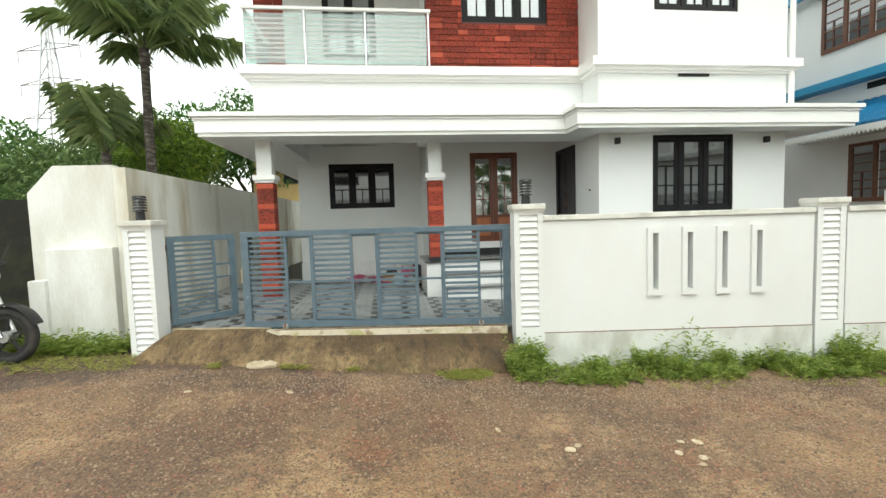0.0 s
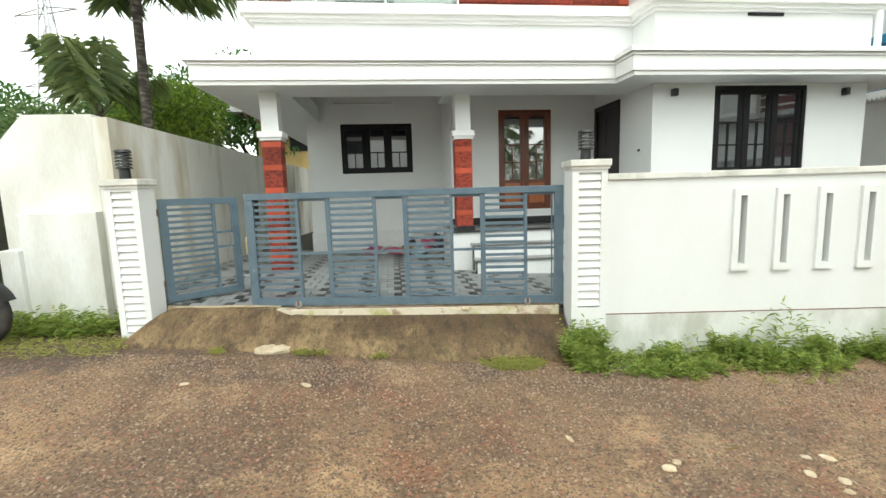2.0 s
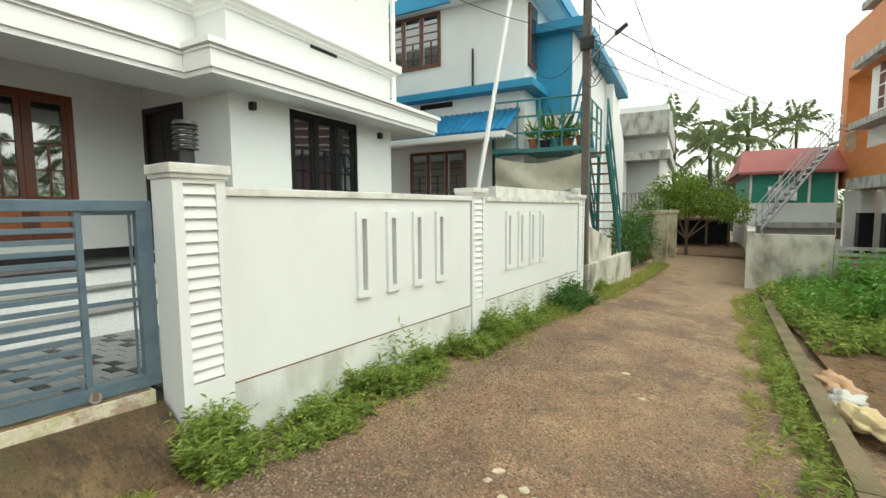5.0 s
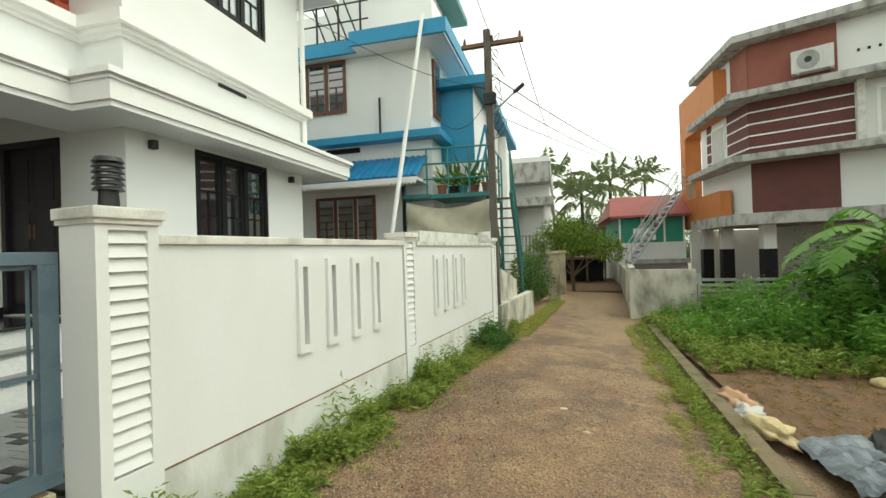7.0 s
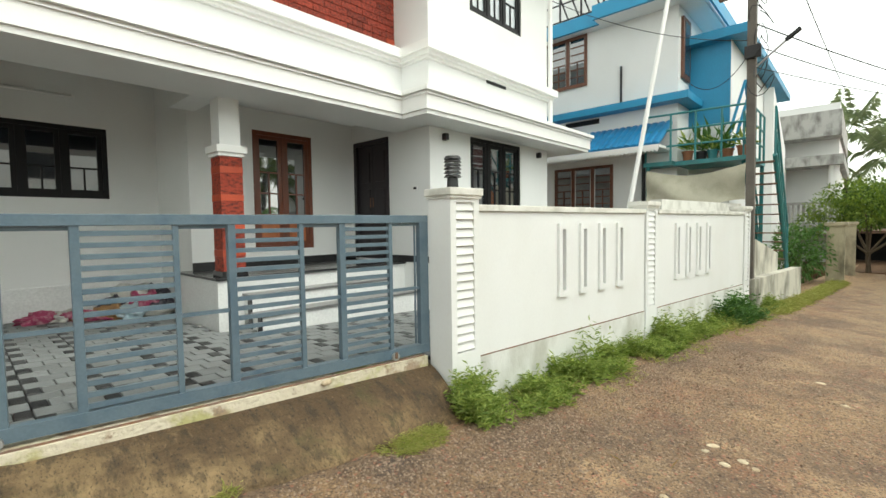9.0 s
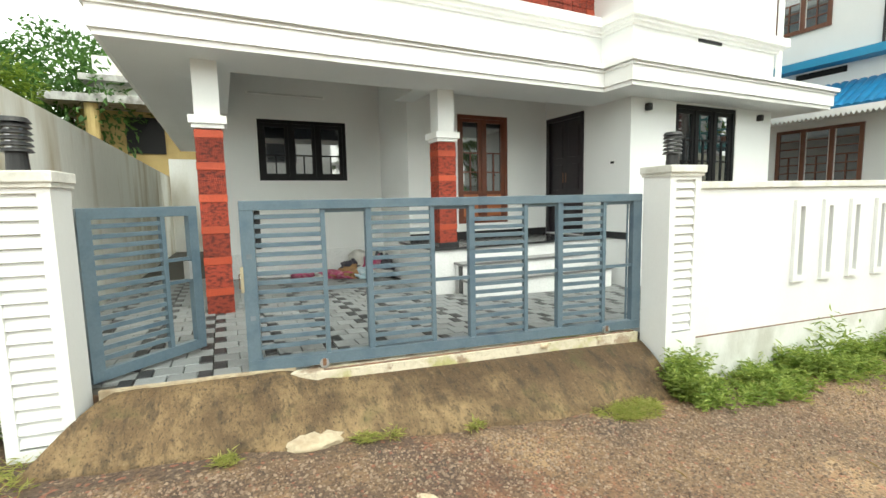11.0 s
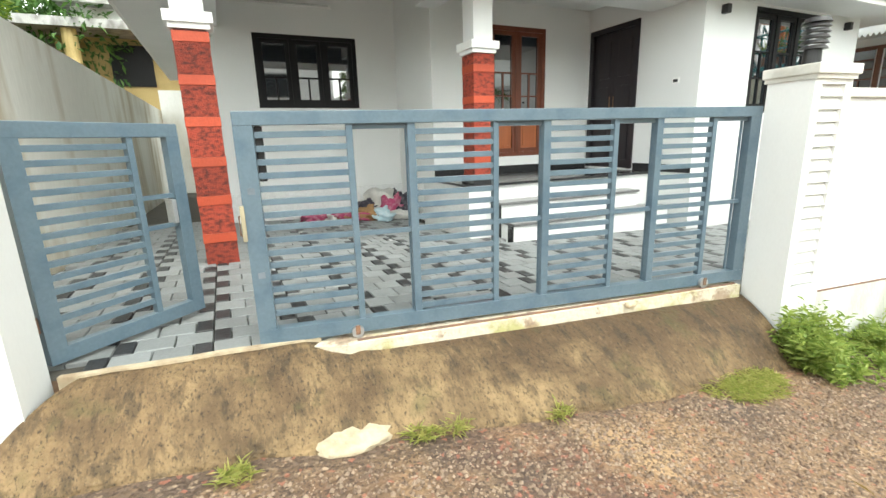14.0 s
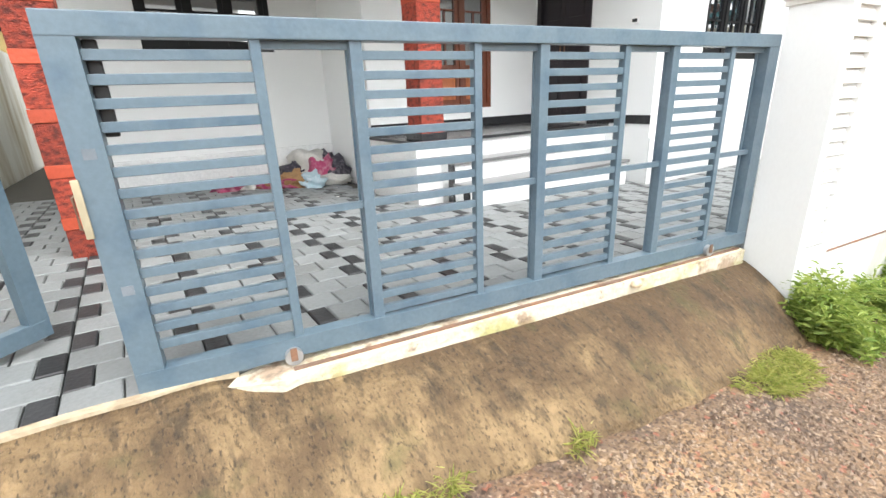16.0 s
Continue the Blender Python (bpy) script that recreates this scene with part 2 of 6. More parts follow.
def layered(name, base, layers, rough, bump, spec=0.4):
    """Ground: a base colour under several noise layers (colour, scale, threshold, amount)."""
    m = bpy.data.materials.new(name)
    m.use_nodes = True
    n, l = m.node_tree.nodes, m.node_tree.links
    b = n["Principled BSDF"]
    b.inputs["Roughness"].default_value, b.inputs["Specular IOR Level"].default_value = rough, spec
    geo = n.new("ShaderNodeNewGeometry")
    last = None
    h = None
    for col, scale, stretch, lo, hi, amount, kind in layers:
        mp = n.new("ShaderNodeMapping")
        mp.inputs["Scale"].default_value = stretch
        l.new(geo.outputs["Position"], mp.inputs[0])
        if kind == "pebble":
            t = n.new("ShaderNodeTexVoronoi")
            t.inputs["Scale"].default_value = scale
            out = t.outputs["Color"]
            sep = n.new("ShaderNodeSeparateColor")
            l.new(out, sep.inputs[0])
            out = sep.outputs[0]
            h = t.outputs["Distance"]
        else:
            t = n.new("ShaderNodeTexNoise")
            t.inputs["Scale"].default_value, t.inputs["Detail"].default_value, t.inputs["Roughness"].default_value = scale, 7, 0.62
            out = t.outputs[0]
        if isinstance(kind, tuple):
            # a stain, and on the lane a paling, that spreads along a slope: kind gives its direction and start
            dot, add = n.new("ShaderNodeVectorMath"), n.new("ShaderNodeMath")
            dot.operation, add.operation = "DOT_PRODUCT", "MULTIPLY_ADD"
            dot.inputs[1].default_value = (kind[0], kind[1], 0)
            l.new(geo.outputs["Position"], dot.inputs[0])
            l.new(dot.outputs["Value"], add.inputs[0])
            add.inputs[1].default_value = 1.0
            off = n.new("ShaderNodeMath")
            off.operation, off.inputs[1].default_value = "ADD", -kind[2]
            l.new(out, off.inputs[0]), l.new(off.outputs[0], add.inputs[2])
            out = add.outputs[0]
        l.new(mp.outputs[0], t.inputs["Vector"])
        r = n.new("ShaderNodeMapRange")
        r.inputs[1].default_value, r.inputs[2].default_value, r.inputs[4].default_value = lo, hi, amount
        l.new(out, r.inputs[0])
        mix = n.new("ShaderNodeMix")
        mix.data_type = "RGBA"
        if last is None:
            mix.inputs[6].default_value = (*base, 1)
        else:
            l.new(last, mix.inputs[6])
        mix.inputs[7].default_value = (*col, 1)
        l.new(r.outputs[0], mix.inputs[0])
        last = mix.outputs[2]
    l.new(last, b.inputs["Base Color"])
    fine = n.new("ShaderNodeTexNoise")
    fine.inputs["Scale"].default_value, fine.inputs["Detail"].default_value = 32, 9
    l.new(geo.outputs["Position"], fine.inputs["Vector"])
    bp = n.new("ShaderNodeBump")
    bp.inputs["Strength"].default_value, bp.inputs["Distance"].default_value = bump, 0.03
    l.new(fine.outputs[0], bp.inputs["Height"])
    l.new(bp.outputs[0], b.inputs["Normal"])
    return m


ONE = (1, 1, 1)
M["pebble"] = leafy("lane_pebble", (0.15, 0.10, 0.07), (0.46, 0.35, 0.26), 0.85)
M["road"] = layered("worn_wet_lane", (0.235, 0.148, 0.084), (
    ((0.33, 0.205, 0.105), 0.55, ONE, 0.47, 0.58, 0.75, "noise"),
    ((0.125, 0.078, 0.050), 0.8, ONE, 0.48, 0.58, 0.7, "noise"),
    ((0.24, 0.10, 0.052), 1.5, ONE, 0.55, 0.66, 0.55, "noise"),
    # pale tan patches, thicker eastward to stand in for the lane's grazing sheen too
    ((0.40, 0.275, 0.155), 0.9, ONE, 0.52, 0.63, 0.6, (0.012, -0.03, -0.03)),
    ((0.40, 0.265, 0.145), 2.2, ONE, 0.55, 0.64, 0.75, "noise"),
    ((0.075, 0.055, 0.045), 1.6, ONE, 0.48, 0.66, 0.8, (0.0096, 0.3516, 1.5650)),
    ((0.075, 0.048, 0.034), 7, ONE, 0.55, 0.68, 0.5, "noise"),
    ((0.40, 0.27, 0.165), 11, ONE, 0.60, 0.70, 0.45, "noise"),
    ((0.46, 0.34, 0.23), 70, ONE, 0.86, 0.96, 0.55, "pebble"),
    ((0.050, 0.033, 0.025), 95, ONE, 0.64, 0.88, 0.75, "pebble"),
    ((0.36, 0.13, 0.085), 55, ONE, 0.94, 0.97, 0.6, "pebble"),
    ((0.060, 0.040, 0.030), 26, ONE, 0.55, 0.70, 0.5, "noise"),
), 0.62, 1.0)
M["ramp"] = layered("stained_concrete_ramp", (0.215, 0.142, 0.070), (
    ((0.31, 0.215, 0.108), 1.3, ONE, 0.46, 0.60, 0.75, "noise"),
    ((0.105, 0.066, 0.033), 5, (1.3, 0.4, 1), 0.48, 0.62, 0.6, "noise"),
    ((0.060, 0.040, 0.022), 22, (1.5, 0.4, 1), 0.52, 0.66, 0.5, "noise"),
    ((0.26, 0.18, 0.095), 30, (1.4, 0.5, 1), 0.58, 0.70, 0.4, "noise"),
    ((0.30, 0.215, 0.12), 60, (1.2, 0.6, 1), 0.60, 0.70, 0.45, "noise"),
    ((0.066, 0.040, 0.020), 2.4, ONE, 0.36, 0.60, 0.85, (0.1241, 0.5386, 2.6714)),
    ((0.034, 0.025, 0.015), 9, (1.6, 0.5, 1), 0.52, 0.63, 0.65, "noise"),
    ((0.070, 0.072, 0.025), 3.4, ONE, 0.57, 0.68, 0.55, "noise"),
    ((0.24, 0.165, 0.09), 34, (1.5, 0.35, 1), 0.58, 0.68, 0.45, "noise"),
    ((0.018, 0.013, 0.009), 70, (1.3, 0.5, 1), 0.54, 0.66, 0.75, "noise"),
), 0.75, 1.0)
M["sill"] = layered("mossy_cream_sill", (0.62, 0.56, 0.44), (
    ((0.34, 0.33, 0.08), 1.9, ONE, 0.52, 0.60, 0.7, "noise"),
    ((0.25, 0.15, 0.09), 5, ONE, 0.56, 0.64, 0.7, "noise"),
    ((0.12, 0.10, 0.08), 20, ONE, 0.60, 0.72, 0.6, "noise"),
), 0.8, 0.6)


# ---------- mesh helpers ----------
def box(bm, x0, x1, y0, y1, z0, z1, bev=0.0, m=None):
    mt = Matrix.LocRotScale(((x0 + x1) / 2, (y0 + y1) / 2, (z0 + z1) / 2), None, (abs(x1 - x0), abs(y1 - y0), abs(z1 - z0)))
    r = bmesh.ops.create_cube(bm, size=1, matrix=(m @ mt) if m else mt)
    if bev:
        es = {e for v in r["verts"] for e in v.link_edges}
        bmesh.ops.bevel(bm, geom=list(es), offset=bev, segments=2, affect="EDGES", profile=0.6)
    return bm


def cyl(bm, p, q, r0, r1=None, seg=12):
    p, q = Vector(p), Vector(q)
    d = q - p
    m = Matrix.Translation((p + q) / 2) @ d.to_track_quat("Z", "Y").to_matrix().to_4x4()
    bmesh.ops.create_cone(bm, cap_ends=True, segments=seg, radius1=r0, radius2=r0 if r1 is None else r1, depth=d.length, matrix=m)
    return bm


def prism(bm, pts, z0, z1):
    """An upright prism over the outline pts, counter-clockwise; z1 may be a function of x, y."""
    top = z1 if callable(z1) else (lambda x, y: z1)
    lo = [bm.verts.new((x, y, z0)) for x, y in pts]
    hi = [bm.verts.new((x, y, top(x, y))) for x, y in pts]
    bm.faces.new(hi), bm.faces.new(lo[::-1])
    for i in range(len(pts)):
        j = (i + 1) % len(pts)
        bm.faces.new((lo[i], lo[j], hi[j], hi[i]))
    return bm


def tube(bm, pts, r, seg=6):
    """A bent round bar through pts."""
    rings = []
    pts = [Vector(p) for p in pts]
    for i, p in enumerate(pts):
        d = (pts[min(i + 1, len(pts) - 1)] - pts[max(i - 1, 0)]).normalized()
        q = d.to_track_quat("Z", "Y")
        rr = r[i] if isinstance(r, (list, tuple)) else r
        rings.append([bm.verts.new(p + q @ Vector((math.cos(a) * rr, math.sin(a) * rr, 0))) for a in (2 * math.pi * k / seg for k in range(seg))])
    for a, b in zip(rings, rings[1:]):
        for k in range(seg):
            bm.faces.new((a[k], a[(k + 1) % seg], b[(k + 1) % seg], b[k]))
    bm.faces.new(rings[0][::-1]), bm.faces.new(rings[-1])
    return bm


def bag(bm, size, seed, rough=0.25):
    """A soft crumpled lump."""
    r = bmesh.ops.create_icosphere(bm, subdivisions=3, radius=1)
    for v in r["verts"]:
        k = 1 + rough * noise.noise(v.co * 2.2 + Vector((seed, 0, 0))) + rough * 0.6 * noise.noise(v.co * 5 + Vector((0, seed, 0)))
        v.co = Vector((v.co.x * size[0], v.co.y * size[1], max(v.co.z, -0.35) * size[2])) * k
    lo = min(v.co.z for v in r["verts"])
    for v in r["verts"]:
        v.co.z -= lo
    return bm


def make(name, bm, material, smooth=False):
    me = bpy.data.meshes.new(name)
    bmesh.ops.recalc_face_normals(bm, faces=bm.faces)
    bm.to_mesh(me)
    bm.free()
    me.materials.append(M[material])
    if smooth:
        me.polygons.foreach_set("use_smooth", [True] * len(me.polygons))
    return new(name, me)


def struct(name, bm, material, label, category, m=None):
    ob = make(name, bm, material)
    if m is not None:
        ob.matrix_world = m
    return tagged(ob, label, category, kind="structure")


def thing(name, label, category, m=None, group=""):
    ob = new(name)
    ob.empty_display_size = 0.1
    if m is not None:
        ob.matrix_world = m
    return tagged(ob, label, category, group)


def part(name, bm, material, parent, label="", smooth=False):
    ob = make(name, bm, material, smooth)
    ob.parent = parent
    return tagged(ob, label)


def solo(name, bm, material, label, category, m=None, group="", smooth=False, kind=""):
    ob = make(name, bm, material, smooth)
    if m is not None:
        ob.matrix_world = m
    return tagged(ob, label, category, group, kind)


def B(*a, **k):
    return box(bmesh.new(), *a, **k)


def C(*a, **k):
    return cyl(bmesh.new(), *a, **k)


def raw(name, verts, faces, material):
    me = bpy.data.meshes.new(name)
    me.from_pydata(verts, [], faces)
    me.materials.append(M[material])
    return new(name, me)


# ---------- ground, lane, ramp ----------
FR = pose(1.8, 4.8, 0, 0, 0, -7.27)          # u along the street wall, v into the plot


def lane_z(x, y):
    """The lane falls to the east and away from the street wall."""
    k = max(-4.2, min(x, 12.0)) - 2.4
    d = max(-4.5, min(0.1, y - 4.36 + 0.128 * k))
    return 0.14 - (0.055 if k < 0 else 0.018) * k + 0.05 * d + 0.014 * noise.noise((x * 0.7, y * 0.7, 0)) + 0.009 * noise.noise((x * 3, y * 3, 5))


g = bmesh.new()
box(g, -600, 600, -600, 600, -0.9, -0.33)
struct("ground", g, "soil", "bare brown soil under the whole neighbourhood", "ground")


def sheet(bm, xs, ys, zf, shear=0.0):
    grid = [[bm.verts.new((x, y + shear * x, zf(x, y + shear * x))) for x in xs] for y in ys]
    for a, b in zip(grid, grid[1:]):
        for i in range(len(xs) - 1):
            bm.faces.new((a[i], a[i + 1], b[i + 1], b[i]))
    return bm


xs = [-40, -30, -22, -16, -12, -9] + [-7 + 0.22 * i for i in range(100)] + [16, 18, 20, 23, 27, 32, 40, 60]
ys = [-9, -6, -4, -2.5] + [-1.5 + 0.2 * i for i in range(33)] + [5.2, 5.45]
g = sheet(bmesh.new(), xs, ys, lane_z, -0.128)
struct("road", g, "road", "worn wet lane of gravel and brown mud", "road")

# paved car porch: slopes gently
def fz(x, y):
    return 0.60 - 0.04 * max(-3.2, min(x, 4)) - 0.025 * max(0, y - 7.5)


def gy(u, v):
    p = FR @ Vector((u, v, 0))
    return p.x, p.y


g = sheet(bmesh.new(), [-2.95 + 0.496 * i for i in range(21)], [5.32 + 0.27 * i for i in range(51)], lambda x, y: fz(x, y) - 0.03, -0.1276)
struct("floor", g, "bed", "dark sand bed under the yard pavers", "floor")

def lip_v(u):
    """Where the ramp meets the pavers, west of the gate sill."""
    return 0.235 + 0.11 * max(0.0, min(1.0, u + 4.2))


# entrance ramp, its foot line wanders
g = bmesh.new()
N = 60
rows = []
for j in range(11):
    s = j / 10
    row = []
    for i in range(N + 1):
        a = i / N
        u = -4.50 + a * 4.18
        foot = -0.205 + 0.04 * math.sin(a * 6 + 0.6) + 0.05 * noise.noise((a * 14, 0, 3)) + 0.02 * noise.noise((a * 50, 0, 3)) + 0.02 * max(0, a - 0.75) * 4
        top = 0.30 if a > 0.36 else lip_v(u) + 0.02
        v = foot + (top - foot) * s
        if a < 0.12:
            u += 0.33 * s * (1 - a / 0.12)
        w = FR @ Vector((u, v, 0))
        base = lane_z(w.x, w.y)
        top_l, top_r = fz(w.x, w.y) - 0.006, 0.54 - 0.013 * (u + 0.36)
        hi = top_l + (top_r - top_l) * max(0.0, min(1.0, (a - 0.30) / 0.09))
        z = base + 0.012 + (hi - base - 0.012) * (0.25 * s + 0.75 * math.sin(s * math.pi / 2)) + 0.014 * noise.noise((u * 2.5, v * 2.5, 1)) * math.sin(s * math.pi)
        row.append(g.verts.new((u, v, z)))
    rows.append(row)
for a, b in zip(rows, rows[1:]):
    for i in range(N):
        g.faces.new((a[i], a[i + 1], b[i + 1], b[i]))
for edge in (rows[0], rows[-1]):
    skirt = [g.verts.new((v.co.x, v.co.y, -0.1)) for v in edge]
    for i in range(N):
        g.faces.new((skirt[i], skirt[i + 1], edge[i + 1], edge[i]))
for f in g.faces:
    f.smooth = True
struct("ramp", g, "ramp", "stained brown concrete ramp up to the gate", "ramp", FR)

# pale lip between ramp and pavers
g = bmesh.new()
lip = [(-4.26 + 0.1 * k, lip_v(-4.26 + 0.1 * k) + 0.012 * noise.noise((k * 0.7, 2, 0))) for k in range(12)]
prism(g, lip + [(u, v + 0.035 + 0.012 * noise.noise((u * 9, 4, 0))) for u, v in lip[::-1]], 0.3,
      lambda u, v: fz(*gy(u, v)) + 0.004)
struct("ramp_lip", g, "stone", "pale cement lip between ramp and pavers", "lip", FR)

# sill with the gate track
g = bmesh.new()
prism(g, [(-3.25, 0.325), (-3.13, 0.27), (-3.02, 0.245), (-2.95, 0.262), (-0.36, 0.245), (-0.36, 0.40), (-3.02, 0.43), (-3.1, 0.385)], 0.0, lambda x, y: 0.612 - 0.006 * (x + 0.36))
struct("gate_sill", g, "sill", "cream painted gate sill, patchy with moss", "sill", FR)
g = bmesh.new()
prism(g, [(-2.98, 0.285), (-0.38, 0.268), (-0.38, 0.285), (-2.98, 0.302)], 0.3, lambda x, y: 0.62 - 0.006 * (x + 0.36))
struct("gate_track", g, "rust", "rusty steel gate track let into the sill", "track", FR)


# ---------- street wall ----------
def louvre_pillar(u0, w, d, group="gate pillars", v0=0.0, low=0.62, n=17, rise=0.02):
    """White pillar with a louvred front panel and a moulded cap."""
    p = thing("gate_pillar", "white square gate pillar with louvred front panel", "pillar", FR @ pose(u0, v0, rise), group)
    g = bmesh.new()
    box(g, 0.025, 0.085, 0.03, 0.07, 0.0, 1.90)
    box(g, w - 0.085, w - 0.025, 0.03, 0.07, 0.0, 1.90)
    box(g, 0.085, w - 0.085, 0.03, 0.07, 0.0, low)
    box(g, 0.085, w - 0.085, 0.03, 0.07, 1.865, 1.90)
    box(g, 0.025, w - 0.025, 0.07, d - 0.025, 0.0, 1.90)
    part("shaft", g, "cwall", p)
    g = B(0.0, w, 0.0, d, 1.92, 1.98, bev=0.008)
    box(g, 0.012, w - 0.012, 0.015, d - 0.012, 1.895, 1.92)
    part("cap", g, "coping", p, "weathered moulded cap")
    for i in range(n):
        z = low + 0.01 + i * ((1.855 - low) / n)
        g = bmesh.new()
        box(g, 0.085, w - 0.085, 0, 0.014, 0, 0.075, m=pose(0, 0.034, z + 0.006, -20, 0, 0))
        part("slat", g, "cwall", p)
    return p


louvre_pillar(-0.325, 0.37, 0.34, v0=-0.03, rise=0.03)
louvre_pillar(-4.655, 0.37, 0.29, v0=0.03, low=0.50, n=19, rise=-0.015)
louvre_pillar(3.01, 0.36, 0.28, "wall pillars", rise=0.0)
louvre_pillar(6.72, 0.36, 0.28, "wall pillars", rise=0.0)


def panel(name, u0, u1, slots, zb=1.02, za=1.65):
    """A stretch of the wall with upright slots through it."""
    v0, v1 = 0.045, 0.20
    g = bmesh.new()
    box(g, u0, u1, v0, v1, 0.57, zb)
    box(g, u0, u1, v0, v1, za, 1.82)
    edge = u0
    for s in slots:
        box(g, edge, s + 0.055, v0, v1, zb, za)
        edge = s + 0.115
    box(g, edge, u1, v0, v1, zb, za)
    ob = struct(name, g, "cwall", "white street wall with upright slots", "wall", FR)
    for s in slots:
        g = bmesh.new()
        box(g, s, s + 0.055, v0 - 0.03, v0, zb - 0.06, za + 0.06)
        box(g, s + 0.115, s + 0.17, v0 - 0.03, v0, zb - 0.06, za + 0.06)
        box(g, s + 0.055, s + 0.115, v0 - 0.03, v0, za, za + 0.06)
        box(g, s + 0.055, s + 0.115, v0 - 0.03, v0, zb - 0.06, zb)
        part("slot_frame", g, "cwall", ob)
    g = B(u0, u1, v0 - 0.025, v1 + 0.02, 1.823, 1.88, bev=0.008)
    struct(name + "_coping", g, "coping", "weathered white coping of the street wall", "coping", FR)
    g = B(u0, u1, v0 - 0.012, v1, -0.05, 0.567)
    struct(name + "_plinth", g, "plinth", "damp stained white plinth of the street wall", "plinth", FR)


sl = 1 / math.cos(radians(7.27))
panel("wall_street_1", 0.025, 3.01, [(2.96 - 1.8) * sl + 0.380 * i for i in range(4)])
panel("wall_street_2", 3.37, 6.72, [(5.655 - 1.8) * sl + 0.370 * i for i in range(4)], 0.97, 1.635)


for a, b in ((0.025, 3.01), (3.37, 6.72)):
    g = B(a, b, 0.031, 0.045, 0.5675, 0.574)
    struct("wall_joint", g, "rust", "rusty damp joint above the wall plinth", "joint", FR)


# ---------- gates ----------
def slatted(parent, u0, u1, z0f, z1, n, th=0.016):
    """Level slats between two bars; the lowest follow the sloping bottom rail."""
    step = 0.0625
    i = 0
    while True:
        z = z1 - 0.042 - i * step
        if z - 0.012 < z0f((u0 + u1) / 2) + 0.012:
            break
        part("slat", B(u0, u1, -0.012, 0.012, z - 0.0145, z + 0.0145, bev=0.002), "gate", parent)
        i += 1


def bar(parent, u, w, z0, z1, name="upright"):
    part(name, B(u - w / 2, u + w / 2, -0.02, 0.02, z0, z1, bev=0.003), "gate", parent)


GU = pose(1.8, 5.115, 0.008, 0, 0, -8.3)
gate = thing("sliding_gate", "blue-grey steel sliding gate with level slats, closed", "gate", GU)
U0, U1 = -3.415, -0.265


def zb(u):
    return 0.652 + (0.622 - 0.652) * (u - U0) / (U1 - U0)


g = bmesh.new()
box(g, U0, U1, -0.03, 0.03, 1.722, 1.785, bev=0.004)
part("top_rail", g, "gate", gate)
g = prism(bmesh.new(), [(U0, -0.03), (U1, -0.03), (U1, 0.03), (U0, 0.03)], 0, lambda x, y: zb(x) + 0.075)
for v in g.verts:
    if v.co.z == 0:
        v.co.z = zb(v.co.x)
part("bottom_rail", g, "gate", gate)
for a, b in ((U0, U0 + 0.085), (U1 - 0.085, U1)):
    g = prism(bmesh.new(), [(a, -0.028), (b, -0.028), (b, 0.028), (a, 0.028)], zb((a + b) / 2) + 0.07, 1.724)
    part("stile", g, "gate", gate)
ups = [(-1.066, 0.032), (-0.760, 0.042), (-0.30, 0.032), (0.006, 0.046), (0.455, 0.032), (0.762, 0.046), (1.175, 0.032)]
upl = [((x - 1.8) / math.cos(radians(8.3)), w) for x, w in ups]
for u, w in upl:
    bar(gate, u, w, zb(u) + 0.07, 1.724)
lo = lambda u: zb(u) + 0.075
slatted(gate, U0 + 0.085, upl[0][0], lo, 1.722, 16)
slatted(gate, upl[1][0], upl[2][0], lo, 1.722, 16)
slatted(gate, upl[3][0], upl[4][0], lo, 1.722, 16)
slatted(gate, upl[5][0], upl[6][0], lo, 1.722, 16)
for a, b in ((upl[0][0], upl[1][0]), (upl[2][0], upl[3][0]), (upl[4][0], upl[5][0]), (upl[6][0], U1 - 0.085)):
    part("cross_bar", B(a, b, -0.01, 0.01, 1.165, 1.19), "gate", gate)
    part("head_bar", B(a, b, 0.0, 0.03, 1.698, 1.7215), "gate", gate)
    part("inner_stop", B(b - 0.026, b - 0.012, 0.0205, 0.03, zb(b) + 0.075, 1.698), "gate", gate)
for u in (-2.93, -0.62):
    z = 0.612 - 0.006 * (u + 0.36)
    w = part("roller", C((u, -0.055, z + 0.032), (u, -0.032, z + 0.032), 0.032, seg=18), "steel", gate, "worn steel roller")
    part("axle", C((u, -0.062, z + 0.032), (u, -0.03, z + 0.032), 0.009, seg=8), "rust", w)
    part("bracket", B(u - 0.012, u + 0.012, -0.06, -0.0555, z + 0.02, z + 0.07), "rust", gate)
part("stop_strip", B(U0 + 0.086, U0 + 0.122, 0.0125, 0.03, 1.465, 1.721, bev=0.006), "plastic", gate, "black rubber strip behind the slats")
part("latch_plate", B(U0 - 0.014, U0 + 0.006, -0.038, -0.0305, 1.19, 1.36, bev=0.003), "agedpost", gate, "pale worn latch plate")
for z0 in (1.0, 1.41):
    part("weld_scar", B(U0 + 0.03, U0 + 0.062, -0.0295, -0.028, z0, z0 + 0.03), "greytarp", gate)
g = bmesh.new()
tube(g, [(U0 - 0.002, -0.02, 1.32), (U0 - 0.022, -0.025, 1.31), (U0 - 0.022, -0.025, 1.22), (U0 - 0.002, -0.02, 1.21)], 0.005)
part("pull_handle", g, "rust", gate)

